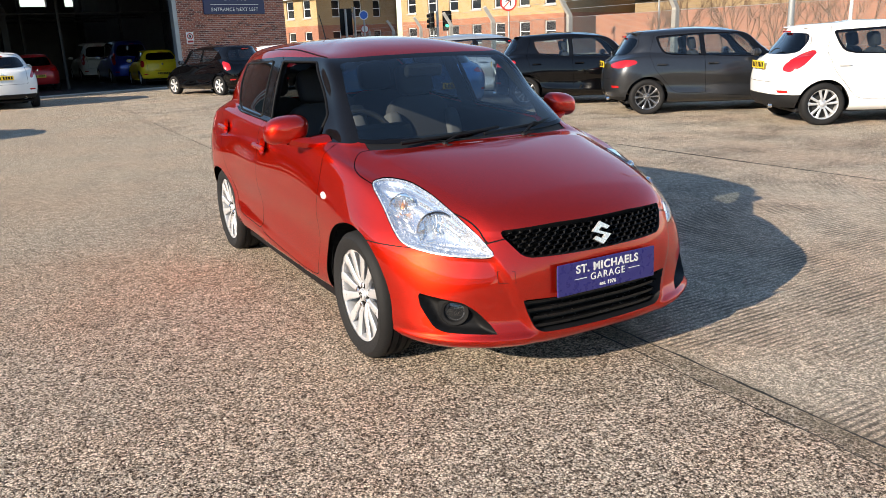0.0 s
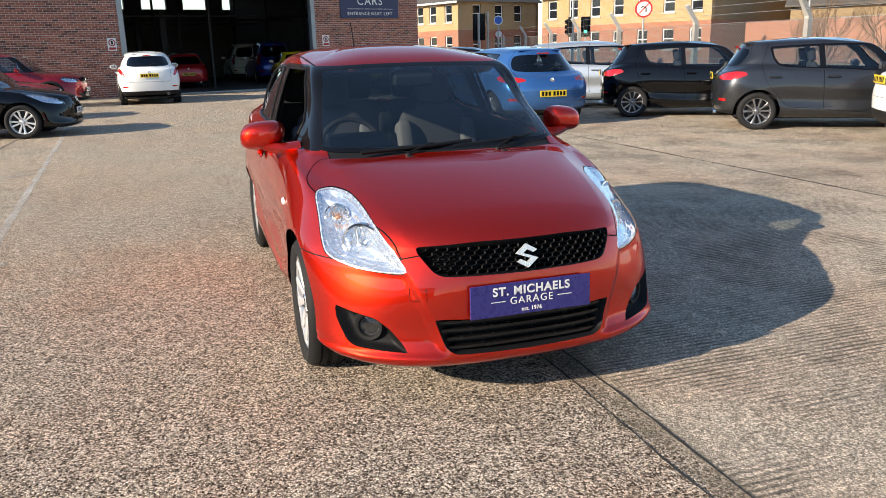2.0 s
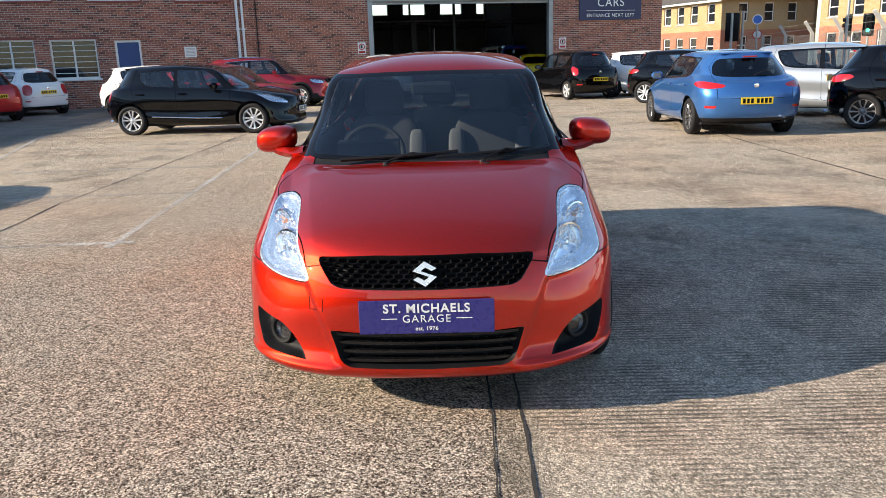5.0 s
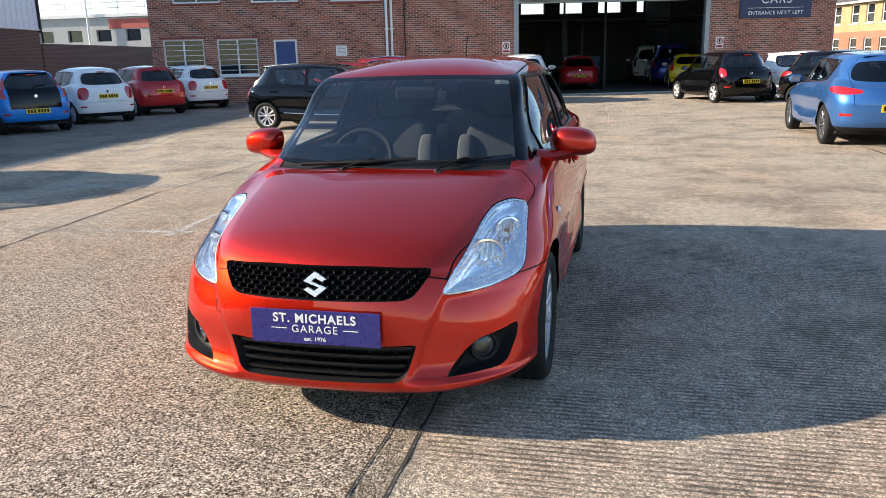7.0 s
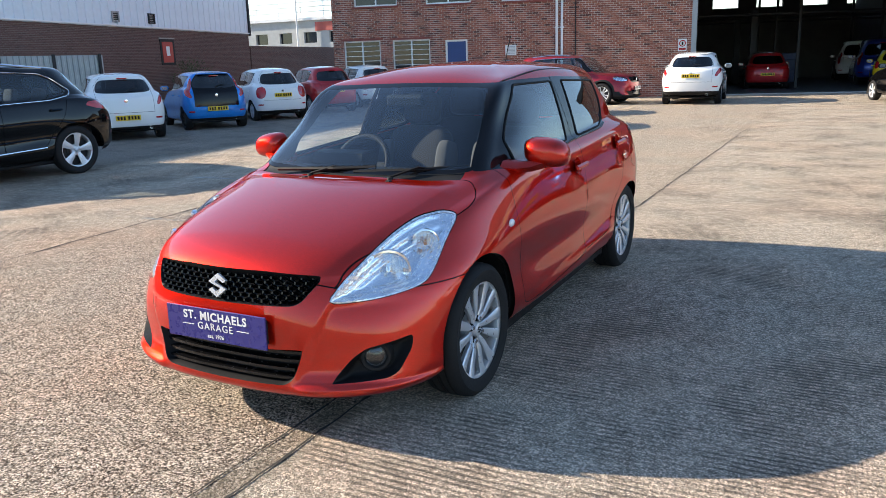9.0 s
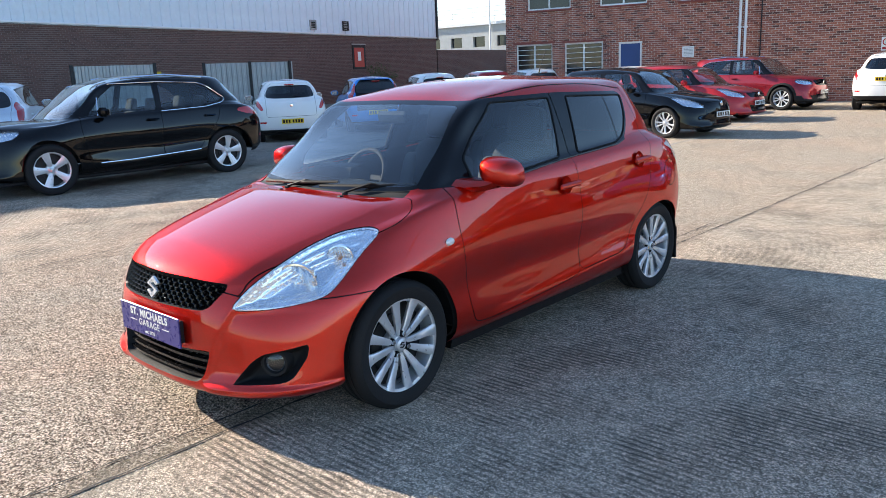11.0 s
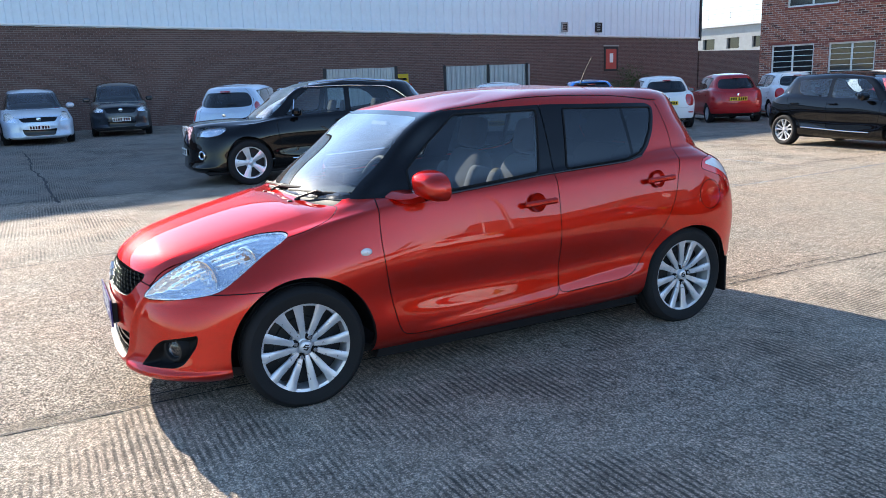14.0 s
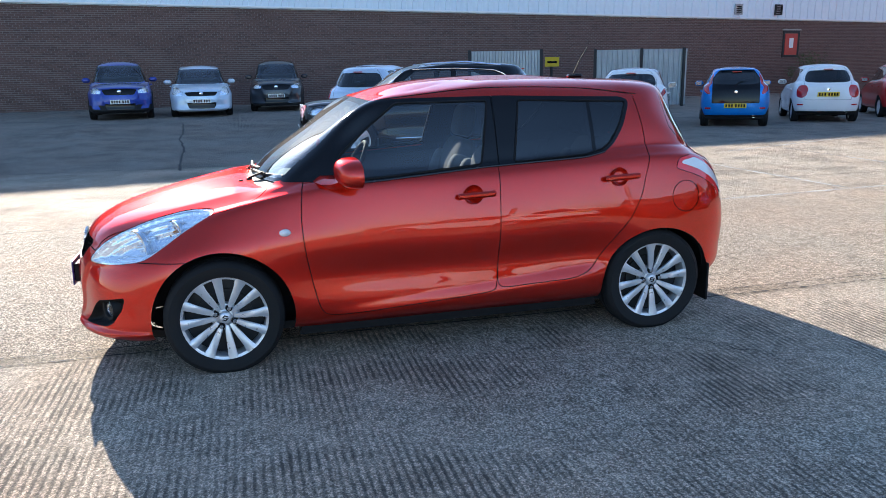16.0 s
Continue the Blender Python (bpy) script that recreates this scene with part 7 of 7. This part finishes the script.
# the slanted row before the fence
parked("black_hatchback", "black three-door hatchback with dark alloy wheels on the concrete", 8.67, 8.83, -33, BLACK_CAR, FIESTA, "swept", "dark", cab=True)
parked("grey_hatchback", "dark grey five-door hatchback with dark alloy wheels", 9.12, 5.78, -33, GREY_CAR, FIESTA, "swept", "dark", cab=True)
parked("white_hatchback", "white three-door hatchback with silver alloy wheels", 9.60, 2.73, -33, WHITE_CAR, FIESTA, "wedge", "ten", cab=True)
parked("silver_hatchback", "silver five-door hatchback parked behind the row", 8.3, 11.9, -33, SILVER_CAR, ESTATE, "boxy", "ten", cab=True)
parked("black_hatchback", "black hatchback parked far down the slanted row", 6.9, 17.3, -33, BLACK_CAR, FIESTA, "swept", "ten")
parked("white_hatchback", "white hatchback parked far down the slanted row", 6.7, 21.0, -33, WHITE_CAR, FIESTA, "swept", "ten")
parked("blue_hatchback", "bright metallic blue three-door hatchback with grey alloy wheels", 5.0, 10.1, 90, BLUE_CAR, BMW, "swept", "dark", cab=True)
# before the brick building
parked("black_hatchback", "small black five-door hatchback before the workshop gateway", 3.9, 21.5, 112, BLACK_CAR, C3, "boxy", "six")
parked("white_crossover", "white crossover with tall round tail and black lower trim", -2.35, 22.15, 95, WHITE_CAR, JUKE, "boomerang", "ten", clad=True)
parked("black_hatchback", "glossy black five-door hatchback with bright bladed wheels", -5.38, 12.2, -5, BLACK_CAR, CLIO, "small", "two_tone", cab=True)
parked("red_hatchback_parked", "bright red hatchback behind the black one", -6.2, 16.4, -5, RED_CAR, CLIO, "small", "ten")
parked("red_crossover", "deep red crossover with chrome roof rails by the brick wall", -6.2, 21.3, -5, DEEP_RED_CAR, SUV, "swept", "ten", long_glass=True, clad=True)
parked("white_hatchback", "white hatchback parked behind the red one", -8.5, 18.6, -5, WHITE_CAR, CLIO, "small", "ten")
# the row with its tails to the yard
parked("blue_city_car", "light blue city car with a black tail panel", -13.5, 11.6, 148, AYGO_BLUE, AYGO, "pillar", "black", tint=True)
parked("white_city_car", "small rounded white city car", -13.8, 14.5, 149, WHITE_CAR, MINI, "small", "ten")
parked("red_city_car", "small rounded red city car", -14.1, 17.6, 149, RED_CAR, MINI, "small", "ten")
parked("white_city_car", "small rounded white city car near the brick wall", -14.2, 20.5, 149, WHITE_CAR, MINI, "small", "ten")
parked("white_city_car", "small white city car with a low yellow plate", -13.4, 8.67, 148, WHITE_CAR, ADAM, "boomerang", "ten")
parked("black_suv", "large black sport utility vehicle with chrome window trim", -9.13, 2.2, -92, BLACK_CAR, Q5, "swept", "five", long_glass=True, cab=True)
parked("pale_hatchback", "pale silver hatchback with tall red tail lamps", -15.4, 2.5, 150, PALE_BLUE_CAR, C3, "tall", "ten", tint=True)
# under the warehouse wall, noses out
parked("blue_crossover", "royal blue crossover facing out from the wall", -21.0, -4.6, 6, NAVY_CAR, MOKKA, "swept", "ten", clad=True)
parked("silver_hatchback", "pale silver hatchback facing out from the wall", -21.3, -2.3, 3, PALE_BLUE_CAR, ESTATE, "swept", "ten")
parked("dark_crossover", "dark grey crossover facing out from the wall", -23.3, 0.2, -4, GREY_CAR, MOKKA, "swept", "ten")
# inside the workshop
parked("red_hatchback_parked", "red hatchback standing inside the dark workshop", -1.3, 32.2, 100, RED_CAR, C3, "swept", "ten", group="cars in the workshop")
parked("yellow_hatchback", "yellow hatchback standing inside the workshop", 3.58, 31.5, 92, YELLOW_CAR, ADAM, "boxy", "ten", group="cars in the workshop")

# ---- fence, road signs and greenery beyond the slanted row ----
def chain_link():
    m, nt, b = nodes_of("chain link")
    uv = coords(nt, 'Object')
    sep = nt.nodes.new("ShaderNodeSeparateXYZ")
    nt.links.new(uv, sep.inputs[0])
    def lines(sign):
        d = maths(nt, 'ADD', sep.outputs[0], maths(nt, 'MULTIPLY', sep.outputs[2], sign))
        w = maths(nt, 'PINGPONG', maths(nt, 'MULTIPLY', d, 14.0), 0.5)
        return ramp(nt, w, 0.05, 0.09, 1.0, 0.0)
    nt.links.new(maths(nt, 'MAXIMUM', lines(1.0), lines(-1.0)), b.inputs["Alpha"])
    b.inputs["Base Color"].default_value = (0.22, 0.22, 0.22, 1)
    b.inputs["Metallic"].default_value = 0.6
    b.inputs["Roughness"].default_value = 0.5
    return m


CHAIN = chain_link()
FENCE = [(12.6, -6.0), (12.3, -1.0), (12.0, 4.0), (11.7, 9.2), (11.6, 13.0), (11.95, 17.4), (12.9, 21.8), (13.9, 26.2), (14.7, 30.6), (15.4, 35.0), (16.2, 39.5)]
for (ax, ay), (bx, by) in zip(FENCE, FENCE[1:]):
    L, a = math.hypot(bx - ax, by - ay), math.degrees(math.atan2(by - ay, bx - ax))
    ob = holder("chain_link_fence", pose(ax, ay, 0, 0, 0, a), "grey chain-link fence bay with a cranked concrete post", "fence", "fence bays")
    post = Geo()
    v = []
    for (x, z, w) in ((0, 0, .07), (0, 1.85, .06), (.0, 1.9, .06)):
        v += [(-w, -w, z), (w, -w, z), (w, w, z), (-w, w, z)]
    for (o, z, w) in ((.28, 2.35, .05),):
        v += [(-w, o - w, z), (w, o - w, z + .03), (w, o + w, z - .02), (-w, o + w, z - .05)]
    f = [(k * 4 + j, k * 4 + (j + 1) % 4, k * 4 + 4 + (j + 1) % 4, k * 4 + 4 + j) for k in range(3) for j in range(4)] + [(0, 1, 2, 3), (12, 13, 14, 15)]
    part("post", Geo().add(v, f), CONCRETE, ob)
    part("mesh", Geo().add([(0, .075, .05), (L, .075, .05), (L, .075, 1.85), (0, .075, 1.85)], [(0, 1, 2, 3)]), CHAIN, ob)
    for z, y in ((.1, .07), (1.0, .07), (1.84, .07), (2.05, .16), (2.25, .26)):
        part("wire", Geo().tube([(0, y, z), (L, y, z)], .004, 5), GREY_STEEL, ob)


def sign_post(name, x, y, top, face, label, disc, ring, toward=200.0, r=.30, mark=None):
    ob = holder(name, pose(x, y, 0, 0, 0, toward + 90), label, "road sign", "road signs")
    part("pole", Geo().tube([(0, .03, 0), (0, .03, top + r)], .04, 8), GREY_STEEL, ob, smooth=True)
    plate = part("sign_plate", Geo().lathe([(.001, -.02), (r * .82, -.02), (r * .82, .0), (.001, .0)], 32, 'y', pose(0, 0, top)), disc, ob, smooth=False)
    part("ring", Geo().lathe([(r * .80, -.026), (r, -.026), (r, .004), (r * .80, .004)], 32, 'y', pose(0, 0, top), True), ring, plate)
    if mark == "turn":
        part("arrow", Geo().tube([(.09, -.028, top - .14), (.09, -.028, top + .03), (-.03, -.028, top + .10), (-.13, -.028, top + .03)], .022, 6), GLOSS_BLACK, plate)
        part("bar", Geo().box(-.022, .022, -.034, -.027, -r * .85, r * .85, 0, pose(0, 0, top, 0, 45, 0)), RED_PAINT, plate)
    elif mark == "arrow":
        part("arrow", Geo().tube([(-.08, -.028, top - .12), (-.08, -.028, top + .06), (.12, -.028, top + .06)], .025, 6), GLOSS_BLACK, plate)
    return ob


SIGN_SKY = plain("road sign blue", (0.02, 0.12, 0.50), 0.4)
sign_post("no_turn_sign", 17.4, 24.6, 2.80, None, "round white no-turn sign with a red ring on a grey pole", WHITE_PAINT, RED_PAINT, 238, .36, "turn")
sign_post("no_turn_sign", 22.2, 20.5, 3.55, None, "round white sign with a black arrow and red ring", WHITE_PAINT, RED_PAINT, 227, .33, "arrow")
sign_post("speed_sign", 14.9, 34.5, 2.05, None, "small round white speed sign with a red ring", WHITE_PAINT, RED_PAINT, 250, .22)
sign_post("keep_left_sign", 14.8, 34.3, 2.75, None, "small round blue sign on a grey pole", SIGN_SKY, WHITE_PAINT, 250, .24)


def traffic_light(x, y, z, toward, lit):
    ob = holder("traffic_light", pose(x, y, 0, 0, 0, toward + 90), "black traffic light head on a grey pole", "traffic light", "traffic lights")
    part("pole", Geo().tube([(0, .1, 0), (0, .1, z + .6)], .06, 8), GREY_STEEL, ob, smooth=True)
    part("backing_board", Geo().box(-.30, .30, .0, .02, z - .62, z + .62, .01), GLOSS_BLACK, ob)
    part("housing", Geo().box(-.16, .16, -.2, -.002, z - .50, z + .50, .03), BLACK_PLASTIC, ob)
    for k, mat in enumerate((RED_LENS, AMBER, GREEN_ON if lit else GLOSS_BLACK)):
        zz = z + .31 - .31 * k
        part("lens", Geo().lathe([(.001, -.215), (.08, -.21), (.10, -.2)], 16, 'y', pose(0, 0, zz)), mat if (lit and k == 2) else DARK_METAL, ob)
        part("visor", Geo().lathe([(.115, -.2), (.115, -.34)], 16, 'y', pose(0, 0, zz)), BLACK_PLASTIC, ob)


GREEN_ON = glowing("green signal", (0.05, 0.9, 0.45), 2.0)
traffic_light(12.6, 31.4, 2.35, 60, False)
traffic_light(13.1, 31.8, 2.45, 150, False)
traffic_light(22.6, 41.2, 2.5, 180, False)
traffic_light(23.6, 41.0, 2.5, 238, True)

for x, y, h, r, lab in ((13.4, 7.4, 7.0, .075, "thick grey steel lamp post beside the fence"), (18.5, 9.4, 6.5, .05, "thin white pole beyond the fence"), (18.6, 33.2, 8.0, .07, "tall pale lamp post by the road")):
    ob = holder("street_lamp", pose(x, y, 0), lab, "lamp post", "lamp posts")
    part("pole", Geo().tube([(0, 0, 0), (0, 0, h)], r, 10, r1=r * .7), GREY_STEEL if r > .06 else WHITE_PAINT, ob, smooth=True)
    part("lantern", Geo().box(-.9, .05, -.12, .12, h, h + .12, .04), GREY_STEEL, ob)


def shrub(x, y, h, seed, label):
    """A leafless bush: stems that fork three times."""
    rng = random.Random(seed)
    ob = holder("bare_shrub", pose(x, y, 0), label, "shrub", "bare shrubs")
    def grow(g, p, d, l, r, n):
        q = p + d * l
        mid = p.lerp(q, .5) + Vector((rng.uniform(-.04, .04), rng.uniform(-.04, .04), 0)) * l
        g.tube([p, mid, q], r, 4, r1=r * .6)
        if n:
            for _ in range(3):
                e = (d + Vector((rng.uniform(-.7, .7), rng.uniform(-.7, .7), rng.uniform(-.1, .5)))).normalized()
                grow(g, p.lerp(q, rng.uniform(.55, 1)), e, l * rng.uniform(.5, .8), r * .6, n - 1)
    for i in range(7):
        g = Geo()
        d = Vector((rng.uniform(-.5, .5), rng.uniform(-.5, .5), 1)).normalized()
        grow(g, Vector((rng.uniform(-.3, .3), rng.uniform(-.3, .3), 0)), d, h * .42, .022, 3)
        part("stem", g, TWIG, ob)


TWIG = plain("bare twig", (0.15, 0.095, 0.06), 0.85, vary=0.3)
for i, (x, y, h) in enumerate(((18.6, 15.6, 3.2), (19.8, 14.4, 3.4), (20.5, 13.0, 3.0), (21.5, 11.6, 3.3), (19.0, 17.3, 2.8))):
    shrub(x, y, h, 30 + i, "tall leafless brown shrub beyond the fence")


def leafy_shrub(x, y, h, r, seed, label):
    """An evergreen bush: forked stems under many small leaves, thinner at the outline."""
    rng = random.Random(seed)
    ob = holder("evergreen_shrub", pose(x, y, ground_z(x, y)), label, "shrub", "evergreen shrubs")
    for i in range(5):
        a = rng.uniform(0, 6.28)
        part("stem", Geo().tube([(0, 0, 0), (math.cos(a) * r * .3, math.sin(a) * r * .3, h * .5), (math.cos(a) * r * .6, math.sin(a) * r * .6, h * .85)], .02, 5, r1=.006), TWIG, ob)
    g = Geo()
    clumps = [(rng.gauss(0, r * .45), rng.gauss(0, r * .45), h * rng.uniform(.3, .95), rng.uniform(.18, .34)) for _ in range(26)]
    for cx, cy, cz, cr in clumps:
        for _ in range(46):
            p = Vector((cx, cy, cz)) + Vector((rng.gauss(0, 1), rng.gauss(0, 1), rng.gauss(0, 1))).normalized() * cr * rng.uniform(.5, 1.1)
            m = Matrix.Translation(p) @ Euler((rng.uniform(0, 6.28), rng.uniform(0, 6.28), rng.uniform(0, 6.28))).to_matrix().to_4x4()
            l = rng.uniform(.03, .06)
            g.add([(-l, 0, 0), (0, l * .45, .006), (l, 0, 0), (0, -l * .45, .006)], [(0, 1, 2), (0, 2, 3)], m)
    tagged(part("foliage", g, LEAF, ob), kind="stuff")


LEAF = plain("evergreen leaf", (0.05, 0.085, 0.022), 0.55, vary=0.5, grain=8)
leafy_shrub(-29.6, 26.9, 2.0, .9, 61, "green leafy shrub at the foot of the dark brick wall")
leafy_shrub(-30.3, 28.2, 1.5, .7, 62, "low green leafy shrub at the foot of the dark brick wall")

tagged(part("road_wall", Geo().box(0, 34, 0, .3, 0, 2.5, .02), ORANGE_BRICK, m=pose(33.5, 38.0, 0, 0, 0, -80)), "orange brick boundary wall across the road", "wall", kind="structure")


def far_house():
    L = 18.0
    ob = holder("brick_house", pose(36.9, 37.9, 0, 0, 0, -52), "brick house with a dark tiled roof and skylights", "house")
    xs = (3.0, 7.0, 11.0, 15.0)
    part("wall", wall_with_openings(Geo(), 0, L, 0, 3.5, [(x, x + 1.2, 1.5, 2.7) for x in xs], 0, .3), BUFF_BRICK, ob)
    for x in (0.0, L - .3):
        part("side_wall", Geo().prism([(.302, 0), (8, 0), (8, 3.5), (4, 6.6), (.302, 3.6)], x, x + .3, 'x'), BUFF_BRICK, ob)
    part("back", Geo().box(.302, L - .302, 1.5, 8, 0, 3.45), BUFF_BRICK, ob)
    g = Geo()
    g.v = [(x, y, z + d) for d in (0, .13) for x, y, z in ((-.3, -.4, 3.4), (L + .3, -.4, 3.4), (L + .3, 4, 6.8), (-.3, 4, 6.8), (L + .3, 8.4, 3.4), (-.3, 8.4, 3.4))]
    g.f = [(0, 1, 2, 3), (3, 2, 4, 5), (6, 9, 8, 7), (9, 11, 10, 8), (0, 6, 7, 1), (5, 4, 10, 11), (0, 3, 9, 6), (3, 5, 11, 9), (1, 7, 8, 2), (2, 8, 10, 4)]
    part("roof", g, SLATE, ob)
    for x in (4.0, 8.5, 13.0):
        m = pose(x, 1.1, 4.70, 37.7)
        w = part("skylight", Geo().box(0, 1.0, 0, 1.2, 0, .08, .02, m), GREY_STEEL, ob)
        part("pane", Geo().box(.08, .92, .08, 1.12, .081, .09, 0, m), HOUSE_GLASS, w)
    for x in xs:
        w = part("window", frame_bars(x, x + 1.2, 1.5, 2.7, .1, .16, .07), WHITE_PAINT, ob)
        part("pane", Geo().box(x + .07, x + 1.13, .12, .13, 1.57, 2.63), HOUSE_GLASS, w)


far_house()

# ---- inside the workshop ----
VAN = dict(len=4.9, wide=1.92, high=1.98, wb=3.0, nose=.9, r=.335, belt=1.15, clear=.22, tail=.25, rake=-.2, plate=.7)
parked("blue_van", "dark blue van standing in the workshop", 2.96, 36.3, 94, NAVY_CAR, VAN, "tall", "plain", group="cars in the workshop")
parked("white_van", "white van standing in the workshop", 2.1, 41.3, 94, WHITE_CAR, VAN, "tall", "plain", group="cars in the workshop")


def workshop_things():
    for x, y in ((-2.6, 6.5), (-.1, 6.5), (-2.6, 11.0), (-.1, 11.0)):
        ob = holder("lift_post", FRONT @ pose(x, y, .03), "dark steel post of a vehicle lift", "vehicle lift", "vehicle lifts")
        part("column", Geo().box(-.14, .14, -.12, .12, 0, 3.3, .02), DARK_METAL, ob)
        part("base", Geo().box(-.3, .3, -.25, .25, 0, .04, .01), DARK_METAL, ob)
        part("arm", Geo().box(-.06, .9, -.05, .05, .3, .38, .01), DARK_METAL, ob)
    tool = plain("tool cabinet blue", (0.03, 0.06, 0.16), 0.45)
    for x in (.9, 1.8):
        ob = holder("tool_cabinet", FRONT @ pose(x, 9.0, .03), "dark blue steel tool cabinet with drawers", "tool cabinet", "tool cabinets")
        part("body", Geo().box(-.4, .4, -.25, .25, 0.08, 1.4, .02), tool, ob)
        for k in range(5):
            part("drawer", Geo().box(-.36, .36, -.268, -.252, .14 + .25 * k, .36 + .25 * k, .006), tool, ob)
    for y in (4.0, 8.5, 13.0):
        ob = holder("roof_beam", FRONT @ pose(0, y, 0), "dark steel roof beam across the workshop", "beam", "roof beams")
        part("beam", Geo().box(-5.79, 6.99, -.1, .1, 5.4, 5.8), DARK_METAL, ob)
        part("hanging_rail", Geo().tube([(-5.79, .3, 3.0), (6.99, .3, 3.0)], .05, 8), DARK_METAL, ob)
        for x in (-4.0, 1.2, 5.6):
            part("stanchion", Geo().box(x - .05, x + .05, -.05, .05, .03, 5.4), DARK_METAL, ob)


workshop_things()
